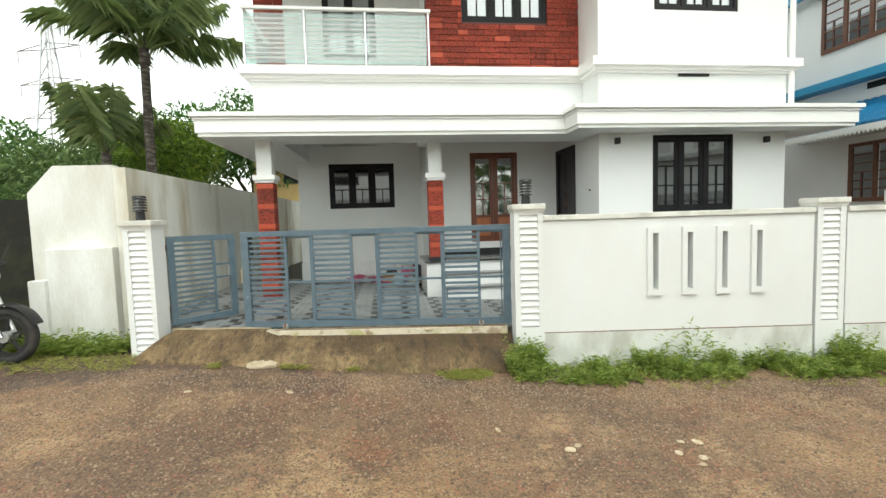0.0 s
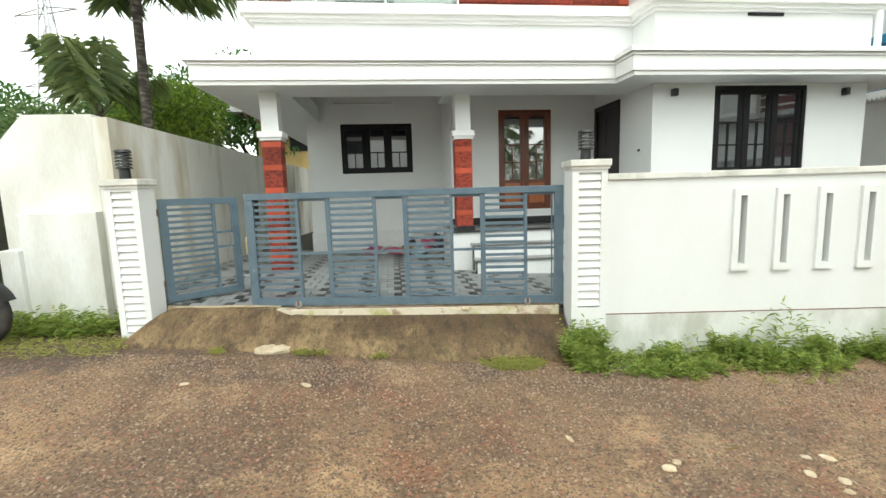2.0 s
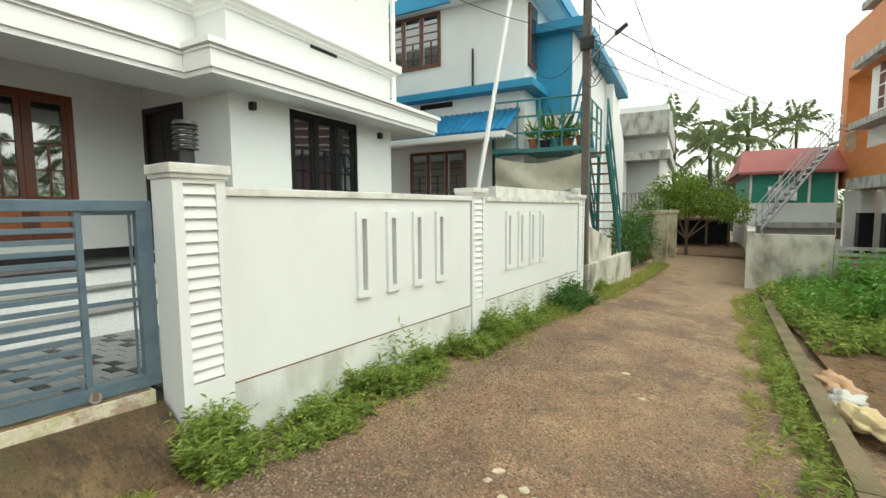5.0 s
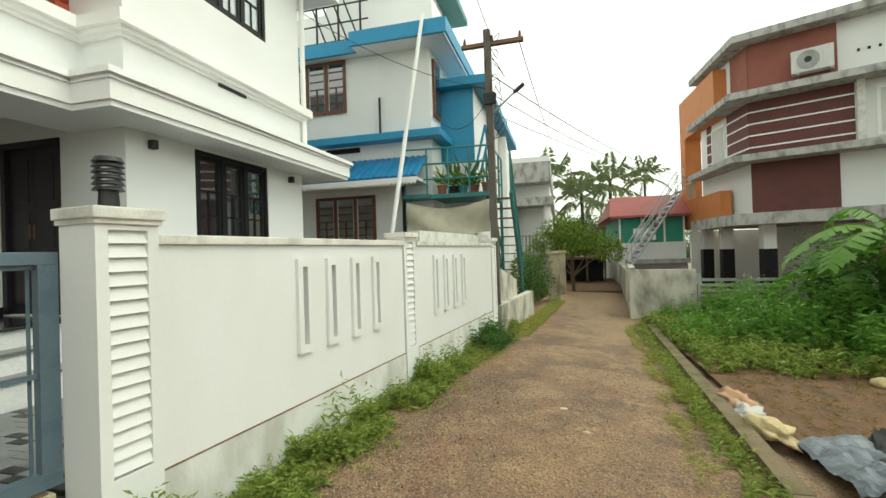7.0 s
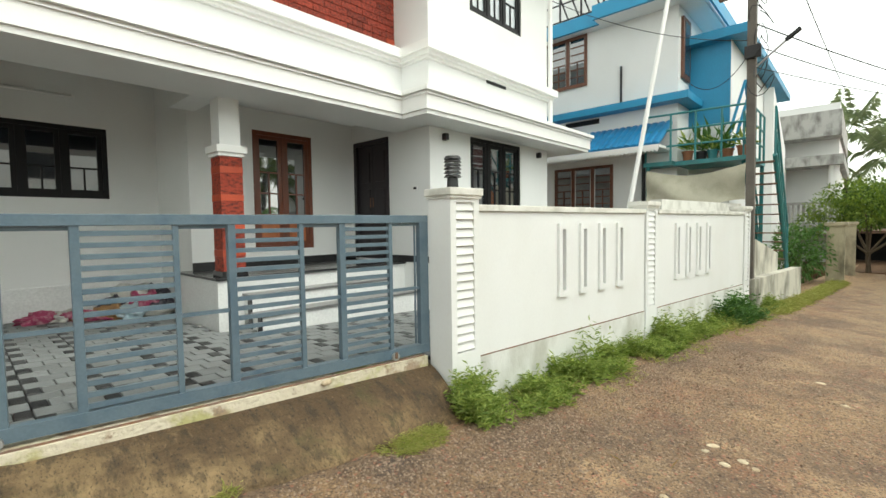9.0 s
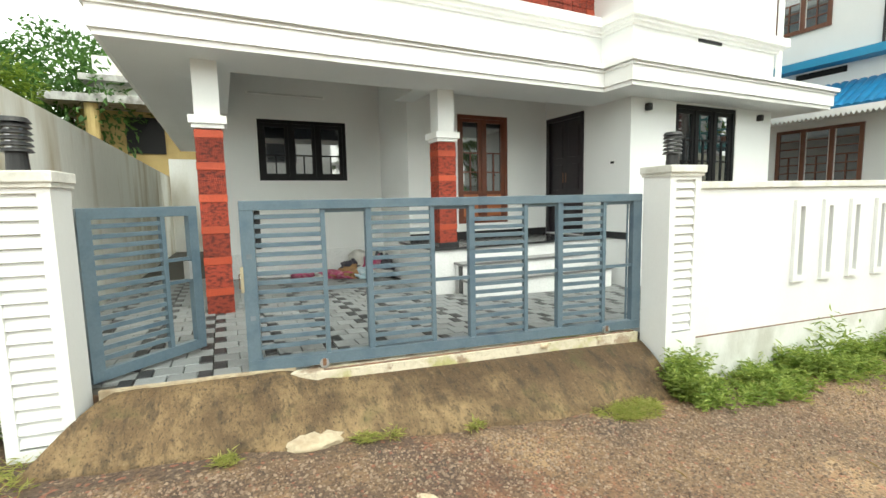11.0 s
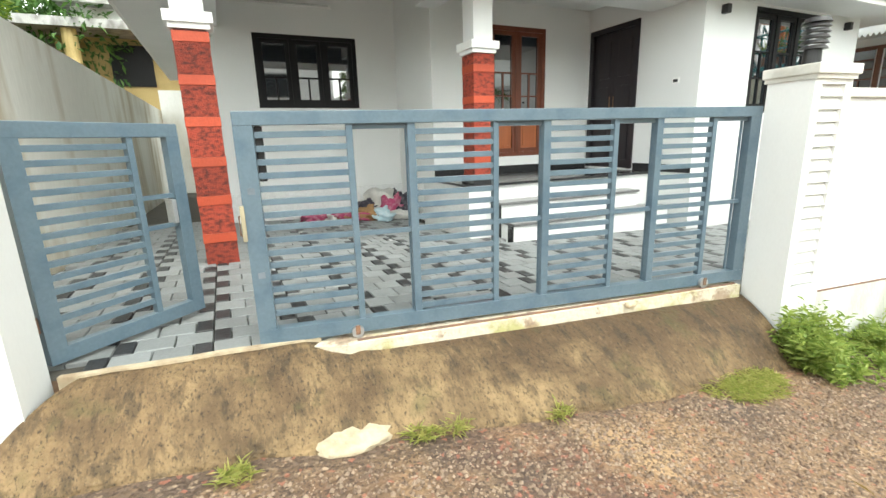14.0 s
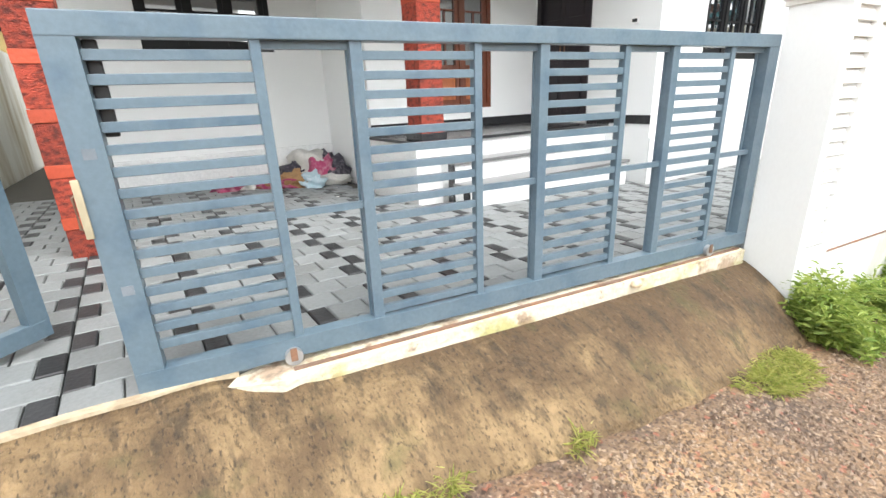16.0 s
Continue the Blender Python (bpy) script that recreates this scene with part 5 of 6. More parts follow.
band("wall", 0, 2.7, 8.8, "white")
for z0, z1, e in ((2.35, 2.75, 0.55), (4.55, 4.78, 0.6), (6.75, 6.98, 0.6), (8.8, 9.05, 0.45)):
    band("slab", e, z0, z1, "slab", label="grey rain-stained slab edge")
face("clad_panel", 0, 2.4, 2.75, 4.55, "maroon")
face("clad_panel", 0, 2.8, 4.78, 6.75, "maroon"), face("clad_panel", 0, 1.6, 4.78, 6.75, "maroon", "b")
for k in range(4):
    z = 5.1 + 0.42 * k
    face("stripe", 0, 2.8, z, z + 0.05, "trim", proud=0.06), face("stripe", 0, 1.6, z, z + 0.05, "trim", "b", 0.06)
face("clad_panel", 0, 2.43, 6.98, 8.8, "brick"), face("clad_panel", 0, 1.2, 6.98, 8.8, "brick", "b")
face("clad_panel", 2.95, 3.35, 4.78, 6.75, "maroon", "b")
for k in range(4):
    face("stripe", 2.95, 3.35, 5.1 + 0.42 * k, 5.15 + 0.42 * k, "trim", "b", 0.06)
for s0, s1, sd in ((3.3, 4.6, "a"), (5.6, 6.8, "a"), (1.75, 2.9, "b")):
    w = face("window", s0, s1, 4.95, 6.5, "trim", sd, 0.05, "white curtained window")
    n = 2 if s1 - s0 > 1.3 else 1
    for k in range(n):
        a = s0 + 0.1 + k * (s1 - s0) / n
        face("pane", a, a + (s1 - s0) / n - 0.2, 5.05, 6.4, "curtain", sd, 0.07, parent=w)
w = face("grille", 2.85, 3.05, 4.78, 6.75, "coping", proud=0.3)
for z in (7.0,):
    for s in range(5):
        face("vent_hole", 2.9 + 0.25 * s, 2.97 + 0.25 * s, 7.7, 7.78, "black", proud=0.04)
for s, sd in ((0.4, "a"), (3.2, "a"), (6.5, "a"), (2.2, "b"), (4.0, "b")):
    d, n = (da, na) if sd == "a" else (db, nb)
    q = P0 + d * s + n * -0.1
    c = part("column", B(q.x - 0.2, q.x + 0.2, q.y - 0.2, q.y + 0.2, 1.5, 2.35), "white", t)
    part("column_foot", B(q.x - 0.21, q.x + 0.21, q.y - 0.21, q.y + 0.21, -0.3, 1.5), "black", t, "black tiled column foot")
part("back_wall", prism(bmesh.new(), [(20.5, -6.5), (17.5, -12.5), (23, -12), (24.5, -6)][::-1], -0.3, 2.35), "white", t)
part("back_wall", B(23.6, 23.9, -12, -3.3, -0.3, 2.34), "white", t)
# orange portal beside the stair
QL, QR = Vector((24.25, -3.10)), Vector((19.86, -3.33))
qd = (QR - QL).normalized()
qn = Vector((abs(qd.y), -qd.x * (1 if qd.y > 0 else -1)))


def portal(s0, s1, z0, z1, deep=0.9):
    a, b = QL + qd * s0, QL + qd * s1
    g = prism(bmesh.new(), [tuple(a), tuple(b), tuple(b + qn * deep), tuple(a + qn * deep)], z0, z1)
    bmesh.ops.recalc_face_normals(g, faces=g.faces)
    part("portal", g, "orange", t, "orange stone portal")


qw = (QR - QL).length
portal(0, qw, 6.73, 8.6)
portal(0, 0.7, 2.44, 6.73, 0.7)
portal(0.702, qw + 0.3, 2.44, 3.78, 0.4)
for s in (0.8, 1.35):
    a = QL + qd * s
    part("balcony_glass", prism(bmesh.new(), [tuple(a), tuple(a + qd * 0.5), tuple(a + qd * 0.5 + qn * 0.03), tuple(a + qn * 0.03)], 3.86, 4.53), "glassclear", t)
for z in (4.58, 4.78):
    a, b = QL + qd * 0.7, QL + qd * (qw + 0.1)
    part("balcony_rail", C((a.x, a.y, z), (b.x, b.y, z), 0.03, seg=8), "steel", t)
tank = P0 + da * 6.8 - na * 1.6
part("water_tank", C((tank.x, tank.y, 9.05), (tank.x, tank.y, 10.4), 0.7, 0.62, 20), "plastic", t, "black plastic water tank")
ac = thing("air_conditioner", "white outdoor air conditioner on a maroon wall", "air conditioner", Matrix.Translation((*(P0 + da * 1.25 + na * 0.06), 7.3)) @ Matrix.Rotation(math.atan2(da.y, da.x), 4, "Z"))
part("case", B(0, 1.1, -0.4, 0, 0, 0.75, bev=0.03), "curtain", ac)
part("grille", C((0.45, -0.40, 0.38), (0.45, -0.425, 0.38), 0.3, seg=24), "grey", ac)
part("fan_hub", C((0.45, -0.425, 0.38), (0.45, -0.44, 0.38), 0.1, seg=16), "plastic", ac)
for x in (0.15, 1.0):
    part("bracket", B(x, x + 0.05, -0.45, 0, -0.06, 0), "steel", ac)
# open steel stair
st = thing("steel_stair", "grey open steel stair beside the orange house", "stair", pose(0, 0, 0))
SB, ST = Vector((20.89, -0.26, 0.9)), Vector((22.46, -2.78, 4.3))
for o in (Vector((0, 0, 0)), Vector((0.75, 0.1, 0))):
    part("stringer", C(SB + o, ST + o, 0.05, seg=6), "steel", st)
    for h in (0.45, 0.9):
        part("handrail", C(SB + o + Vector((0, 0, h)), ST + o + Vector((0, 0, h)), 0.025, seg=6), "steel", st)
    for k in range(7):
        p = SB.lerp(ST, k / 6) + o
        part("baluster", C(p, p + Vector((0, 0, 0.9)), 0.018, seg=6), "steel", st)
    part("leg", C(SB + o - Vector((0, 0, 1.2)), SB + o, 0.05, seg=6), "steel", st)
for k in range(14):
    p = SB.lerp(ST, (k + 0.5) / 14)
    part("tread", C(p, p + Vector((0.75, 0.1, 0)), 0.07, seg=4), "steel", st)

# house with red sheet roof
t = thing("house", "low house with red sheet roof, green upper front and white base", "house", pose(0, 0, 0))
part("wall", B(23.4, 30, -3.0, 0.0, -0.3, 1.9), "white", t)
part("wall", B(23.45, 30, -3.0, -0.05, 1.9, 3.25), "green", t, "green glazed upper front")
g = bmesh.new()
for p in (((22.9, -3.4, 3.2), (22.9, 0.4, 3.2), (24.5, 0.2, 4.25), (24.5, -3.4, 4.25)), ((24.5, -3.4, 4.25), (24.5, 0.2, 4.25), (31, 0.4, 3.2), (31, -3.4, 3.2)), ((22.9, 0.4, 3.2), (31, 0.4, 3.2), (24.5, 0.2, 4.25)),
          ((22.9, -3.4, 3.1), (31, -3.4, 3.1), (31, 0.4, 3.1), (22.9, 0.4, 3.1)), ((22.9, -3.4, 3.1), (22.9, 0.4, 3.1), (22.9, 0.4, 3.2), (22.9, -3.4, 3.2))):
    g.faces.new([g.verts.new(v) for v in p])
part("roof", g, "redroof", t, "red sheet roof")
for y in (-0.1, -1.1, -2.1, -2.95):
    part("mullion", B(23.40, 23.44, y - 0.04, y + 0.04, 1.9, 3.2), "trim", t)
part("window", B(23.36, 23.4, -1.7, -0.7, 2.0, 2.6), "glasspale", t)
part("balcony", B(22.6, 23.4, -3.0, -0.3, 0.9, 1.1), "slab", t)

# white house with a columned balcony
t = thing("house", "white house with curved balcony and white columns", "house", pose(0, 0, 0))
part("wall", B(24, 32, 3.2, 9, -0.3, 6.6), "white", t)
part("slab", B(22.4, 32, 3.0, 9, 3.9, 4.3), "slab", t), part("slab", B(22.2, 32, 2.9, 9, 1.2, 1.6), "slab", t)
part("parapet", B(22.8, 32, 3.1, 9, 5.1, 6.1), "slab", t)
for y in (3.3, 5.0):
    part("column", C((22.8, y, 1.6), (22.8, y, 3.9), 0.17, seg=14), "trim", t)
for k in range(16):
    part("baluster", C((22.35, 3.0 + 0.17 * k, 1.6), (22.35, 3.0 + 0.17 * k, 2.35), 0.05, seg=6), "slab", t)
part("rail", B(22.28, 22.42, 2.9, 5.7, 2.35, 2.45), "slab", t)
t = thing("house", "tall white house wall behind the blue bay", "house", pose(0, 0, 0))
part("wall", B(18.3, 23, 5.2, 12, -0.3, 7.0), "white", t)
part("roof_edge", B(18.1, 23, 4.9, 12, 7.0, 7.3), "slab", t)
part("gable", prism(bmesh.new(), [(15.2, 4.4), (18.05, 4.4), (18.05, 4.64), (15.2, 4.64)], 0.0, lambda x, y: 5.6 - 0.5 * (x - 15.2)), "white", t)

# dark shed and gate posts closing the lane
t = thing("shed", "dark open shed with sheet roof at the lane end", "shed", pose(0, 0, 0))
part("roof", B(24.0, 30, 0.5, 3.15, 1.15, 1.26), "rust", t)
part("back_wall", B(26, 26.2, 0.5, 3.15, -0.3, 1.15), "black", t)
for y in (0.52, 1.4, 2.2, 3.0):
    part("post", B(24.1, 24.2, y, y + 0.1, -0.3, 1.15), "bark", t)
g = B(19.5, 27.5, -0.5, 4.5, -0.3, -0.06)
struct("lane_end", g, "soil", "red earth yard at the end of the lane", "ground")
for i, (x, y) in enumerate(((15.5, 2.95), (18.2, 2.75))):
    p = thing("gate_post", "weathered cream gate post with a moulded cap", "post", pose(x, y, -0.2), "old gate posts")
    part("shaft", B(-0.2, 0.2, -0.2, 0.2, 0, 1.75, bev=0.015), "agedpost", p)
    part("cap", B(-0.25, 0.25, -0.25, 0.25, 1.75, 1.85, bev=0.02), "agedpost", p)

# trees at the end
tree("leafy_tree", "bright green bushy tree over the lane", 19.5, 2.2, -0.75, [(0, 0, 2.75, 1.0, 0.6), (0.2, 0.9, 2.8, 0.8, 0.6), (0, -1.0, 2.6, 0.9, 0.5), (0.3, 0.3, 3.3, 0.9, 0.5), (0, 1.6, 2.3, 0.5, 0.4), (0, -1.5, 2.3, 0.5, 0.4)], "leafbright", 5200, 0.13, 0.1, "lane trees")
tree("leafy_tree", "dark shrub beside the gate post", 15.2, 3.7, -0.2, [(0, 0, 1.0, 0.7, 0.7), (0.6, 0.3, 1.2, 0.6, 0.6), (-0.7, 0.1, 0.8, 0.6, 0.5)], "leafdark", 1800, 0.13, 0.06, "lane trees")
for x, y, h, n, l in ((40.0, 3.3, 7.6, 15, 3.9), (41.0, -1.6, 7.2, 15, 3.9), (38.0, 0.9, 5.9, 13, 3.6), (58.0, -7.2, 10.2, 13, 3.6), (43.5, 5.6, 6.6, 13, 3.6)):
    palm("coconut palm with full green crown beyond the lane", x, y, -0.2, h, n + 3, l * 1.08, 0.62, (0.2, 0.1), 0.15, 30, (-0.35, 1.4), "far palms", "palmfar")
for x, y, h in ((46, 4.5, 3.9), (47, 0.5, 3.7), (46, -3.5, 3.2)):
    tree("leafy_tree", "dark green tree behind the far palms", x, y, -0.3, [(0, 0, h, 2.4, 1.5), (0.3, 2.0, h * 0.85, 2.0, 1.3), (0, -2.0, h * 0.85, 2.0, 1.3)], "leaftree", 5000, 0.3, 0.2, "far trees")
for i, (x, y, h, s) in enumerate(((27, -9, 1.8, 1.6), (24, -13.5, 2.0, 1.8), (36, -6, 2.4, 2.0), (38.5, 3.6, 1.4, 1.3), (39, 0, 1.4, 1.5))):
    tree("leafy_tree", "dark green tree filling the end of the lane", x, y, -0.3, [(0, 0, h, s, s * 0.7), (0.3, s, h * 0.8, s * 0.8, s * 0.6), (0, -s, h * 0.8, s * 0.8, s * 0.6)], "leaftree", 5000, 0.22, 0.2, "far trees")

# south boundary beyond the plot
g = prism(bmesh.new(), [(12.35, 0.85), (15.2, 0.55), (15.22, 0.70), (12.37, 1.0)], -0.3, 1.18)
struct("wall_south_lane", g, "blotched", "blotched white wall along the lane", "wall")
g = prism(bmesh.new(), [(12.1, -0.5), (12.25, -0.52), (12.5, 0.84), (12.35, 0.86)], -0.3, 1.12)
struct("wall_south_return", g, "blotched", "blotched white end wall of the south plot", "wall")
g = prism(bmesh.new(), [(15.3, 0.55), (25, -0.3), (25.02, -0.15), (15.32, 0.70)], -0.3, 0.95)
struct("wall_south_far", g, "blotched", "dark stained wall further along the lane", "wall")
gt = thing("steel_gate", "grey slatted steel gate of the orange house", "gate", pose(12.1, -0.52, 0, 0, 0, -97))
for k in range(6):
    part("slat", B(0.05, 1.9, -0.015, 0.015, 0.18 + 0.13 * k, 0.25 + 0.13 * k), "grey", gt)
for x in (0.0, 0.95, 1.9):
    part("stile", B(x, x + 0.06, -0.025, 0.025, 0.05, 1.02), "grey", gt)
g = prism(bmesh.new(), [(11.85, -2.5), (12.0, -2.52), (11.0, -12), (10.85, -12)][::-1], -0.3, 1.0)
struct("wall_south_side", g, "grey", "grey plot wall behind the banana plants", "wall")


# ---------- vacant plot: plants and litter ----------
def cassava(n, area, hlo, hhi, name, label, material, size=0.16):
    """Undergrowth: stems with hand-shaped leaves, too many to count."""
    P, A, L = [], [], []
    for _ in range(n):
        x, y = area(rng)
        h = hlo + (hhi - hlo) * rng.random()
        z = plot_z(x, y)
        k = 12
        dx, dy = rng.normal() * 0.2, rng.normal() * 0.2
        for j in range(k):
            a, s = rng.random() * 6.28, 0.35 + 0.65 * j / k
            P.append([x + dx * h * s, y + dy * h * s, z + h * s]), A.append([math.cos(a), math.sin(a), -0.5 + 1.1 * rng.random()]), L.append(size * (0.5 + 0.7 * rng.random()))
    P, A, L = np.array(P), np.array(A), np.array(L)
    o = leaf_mesh(name, P, A, L, L * 0.36, material)
    tagged(o, label, "plants", kind="stuff")


def far_plot(r):
    while True:
        x, y = 5.0 + 7.0 * r.random(), -5.5 + 6.2 * r.random()
        if y < ky(x) - 0.35 and (x > 8.3 or y < -1.2 - 0.3 * (8.3 - x)):
            return x, y


cassava(1500, far_plot, 0.1, 0.55, "cassava_undergrowth", "dense green cassava and weeds on the vacant plot", "banana", 0.12)
cassava(1900, lambda r: (6.6 + 5.4 * r.random() ** 0.8, -1.4 + 2.2 * r.random()), 0.03, 0.34, "plot_weeds", "bright green low weeds beside the kerb", "leaf", 0.10)
def clump(cx, cy, rad):
    return lambda r: (cx + rad * r.normal() * 0.5, cy + rad * r.normal() * 0.5)


for cx, cy, rad, hh in ((8.6, -0.9, 0.6, 0.9), (10.2, -1.3, 0.8, 1.2), (7.4, -1.9, 0.6, 0.9), (11.3, -0.8, 0.5, 1.0), (6.2, -2.6, 0.7, 0.8), (9.3, -2.2, 0.8, 1.3), (5.0, -3.6, 0.9, 1.0)):
    cassava(190, clump(cx, cy, rad), hh * 0.25, hh, "cassava_clump", "clump of cassava with narrow green leaves", "banana", 0.13)
cassava(2600, lambda r: (7.4 + 4.2 * r.random(), -6.5 + 4.0 * r.random()), 0.4, 2.2, "plot_shrubs", "dark shrubs below the banana plants", "leafdark", 0.15)


def banana(x, y, h, n, seed):
    random.seed(seed)
    t = thing("banana_plant", "banana plant with broad torn green leaves", "plant", pose(x, y, plot_z(x, y)), "banana plants")
    g = bmesh.new()
    tube(g, [(0, 0, 0), (0.03, 0.02, h * 0.5), (0.0, 0.05, h)], [0.13, 0.11, 0.06], 10)
    part("stem", g, "banana", t)
    for i in range(n):
        a = i * 2.3 + random.uniform(-0.3, 0.3)
        ln, lift = random.uniform(1.5, 2.1), random.uniform(0.35, 1.05)
        m = Matrix.Translation((0, 0, h * random.uniform(0.85, 1.0))) @ Matrix.Rotation(a, 4, "Z")
        g = bmesh.new()
        N = 18
        spine = []
        for k in range(N + 1):
            s = k / N
            spine.append(Vector((ln * s * math.cos(lift) * (1 - 0.1 * s), 0, ln * (math.sin(lift) * s - 0.75 * s * s))))
        for sg in (-1, 1):
            for k in range(2, N):
                s = k / N
                w = 0.30 * math.sin(math.pi * (s * 0.9 + 0.05)) ** 0.6
                gap = 0.3 if random.random() < 0.16 else 0.0
                p, q = spine[k], spine[k + 1].lerp(spine[k], gap)
                o = Vector((0.05, sg * w, -0.06 - 0.10 * random.random()))
                vs = [g.verts.new(m @ v) for v in (p, q, q + o, p + o)]
                g.faces.new(vs if sg > 0 else vs[::-1])
        bmesh.ops.remove_doubles(g, verts=g.verts, dist=1e-4)
        part("leaf", g, "deadleaf" if i == n - 1 else "banana", t)
        g = bmesh.new()
        tube(g, [m @ p for p in spine[::3]], [0.03, 0.025, 0.02, 0.016, 0.012, 0.008, 0.005][: len(spine[::3])], 5)
        part("midrib", g, "leafbright", t)


banana(8.8, -2.6, 1.9, 8, 3)
banana(7.6, -3.1, 2.3, 9, 5)
banana(10.3, -2.6, 1.3, 6, 9)
banana(9.8, -4.2, 1.8, 7, 11)
random.seed(4)


def lump(name, label, cat, x, y, size, material, seed, rot=0, group="", rough=0.3, z=None):
    zz = plot_z(x, y) if z is None else z
    solo(name, bag(bmesh.new(), size, seed, rough), material, label, cat, pose(x, y, zz - 0.01, 0, 0, rot), group, True)


lump("cement_sack", "crumpled peach cloth sack lying by the kerb", "sack", 5.4, 0.90, (0.25, 0.14, 0.10), "sackpeach", 1, 20, "sacks by the kerb", 0.7)
lump("cement_sack", "crumpled off-white plastic sack lying by the kerb", "sack", 4.95, 0.92, (0.19, 0.12, 0.07), "clothwhite", 2, -15, "sacks by the kerb", 0.8)
lump("cement_sack", "crumpled cream cloth sack lying by the kerb", "sack", 4.45, 0.92, (0.24, 0.14, 0.09), "sackcream", 3, 10, "sacks by the kerb", 0.8)
lump("cement_sack", "old cream sack half sunk in the soil", "sack", 6.4, -1.1, (0.2, 0.14, 0.09), "sackcream", 4, 50, "sacks by the kerb")
lump("boulder", "brown rough boulder on the plot", "stone", 3.4, -0.75, (0.2, 0.17, 0.16), "stone", 8, 0)
for x, y, s, sd, mt in ((4.1, 0.25, (0.5, 0.12, 0.12), 6, "plastic"), (3.5, 0.1, (0.28, 0.16, 0.08), 7, "plastic")):
    lump("plastic_sheet", "crumpled black plastic sheet on gravel", "sheet", x, y, s, mt, sd, -28, "plastic sheets", 0.55)
g = sheet(bmesh.new(), [3.3 + 0.03 * i for i in range(34)], [0.2 + 0.03 * j for j in range(22)], lambda x, y: plot_z(x, y) + 0.07 + 0.11 * abs(noise.noise((x * 3.2, y * 4.5, 1))) + 0.05 * abs(noise.noise((x * 9, y * 8, 4))) - 0.5 * max(0, abs(x - 4.0) - 0.7) - 0.5 * max(0, abs(y - 0.27) - 0.42))
tagged(make("plastic_sheet", g, "greytarp"), "crumpled blue-grey plastic sheet lying on the gravel", "sheet", "plastic sheets")
g = sheet(bmesh.new(), [2.2 + 0.12 * i for i in range(19)], [-1.2 + 0.12 * j for j in range(17)], lambda x, y: plot_z(x, y) + 0.03 + 0.035 * noise.noise((x * 6, y * 6, 1)) - 0.10 * max(0, abs(x - 3.3) - 0.8) - 0.10 * max(0, abs(y + 0.2) - 0.7))
tagged(make("gravel_heap", g, "gravel"), "low heap of grey gravel behind the kerb", "gravel", kind="stuff")


# ---------- weeds along the street wall ----------
def weeds(name, label, n, where, h, leaf_l, material, lean=0.5, width=0.28, ground=lane_z, per=9):
    """Stems of narrow leaves from the ground up."""
    P, A, L = [], [], []
    for _ in range(n):
        x, y, k = where(rng)
        z = ground(x, y)
        hh = h * k * (0.5 + 0.8 * rng.random())
        dx, dy = rng.normal() * 0.25, rng.normal() * 0.25 - 0.12
        for j in range(per):
            s = (j + 0.5) / per
            a = rng.random() * 6.28
            P.append([x + dx * hh * s, y + dy * hh * s, z + hh * s])
            A.append([math.cos(a), math.sin(a), 0.75 - lean * rng.random() * 1.6])
            L.append(leaf_l * (0.5 + 0.8 * rng.random()) * (1.1 - 0.4 * s) * (0.7 + 0.3 * k))
    P, A, L = np.array(P), np.array(A), np.array(L)
    o = leaf_mesh(name, P, A, L, L * width, material)
    return tagged(o, label, "weeds", kind="stuff")


def along(u0, u1, v0, v1, clump):
    def f(r):
        while True:
            u, v = u0 + (u1 - u0) * r.random(), v0 + (v1 - v0) * r.random() ** 0.7
            c = 0.5 + 0.5 * noise.noise((u * 1.6, v * 2.0, clump)) + 0.25 * noise.noise((u * 5, v * 5, clump))
            c = max(0.02, min(1.0, (c - 0.40) * 2.6))
            if r.random() < c * (0.25 + 0.75 * (v - v0) / (v1 - v0)) * 1.6:
                p = FR @ Vector((u, v, 0))
                return p.x, p.y, 0.35 + 1.1 * c * (0.25 + 0.75 * (v - v0) / (v1 - v0))
    return f


weeds("wall_weeds", "leafy green weeds along the foot of the street wall", 800, along(0.05, 3.4, -0.40, 0.02, 1.0), 0.27, 0.078, "leaf", per=15)
weeds("wall_weeds", "leafy green weeds along the foot of the street wall", 520, along(-0.38, 1.2, -0.50, -0.02, 1.0), 0.24, 0.078, "leaf", per=15)
weeds("wall_weeds", "leafy green weeds along the foot of the street wall", 460, along(3.0, 8.6, -0.36, 0.02, 3.0), 0.24, 0.085, "leaf", per=12)
weeds("tall_weeds", "tall narrow-leaved weeds against the wall plinth", 90, along(0.6, 5.5, -0.15, 0.02, 7.0), 0.42, 0.13, "leaf", 0.3, 0.16)
weeds("wall_bush", "dense green bush at the end of the street wall", 420, along(5.3, 6.6, -0.42, 0.0, 3.3), 0.42, 0.12, "leafdark")
weeds("verge_grass", "short grass between weeds and lane", 1500, along(0.3, 11.0, -0.60, -0.1, 5.0), 0.07, 0.08, "grass", 0.3, 0.1, per=4)
weeds("pillar_weeds", "green weeds round the foot of the stained wall", 260, lambda r: (-4.1 + 1.15 * r.random(), 5.5 + 0.32 * r.random(), 0.6 + 0.6 * r.random()), 0.19, 0.10, "leaf")
weeds("pillar_grass", "short grass by the west pillar", 500, lambda r: (-4.6 + 2.0 * r.random(), 4.95 + 0.5 * r.random(), 0.7), 0.06, 0.07, "grass", 0.3, 0.1, per=4)


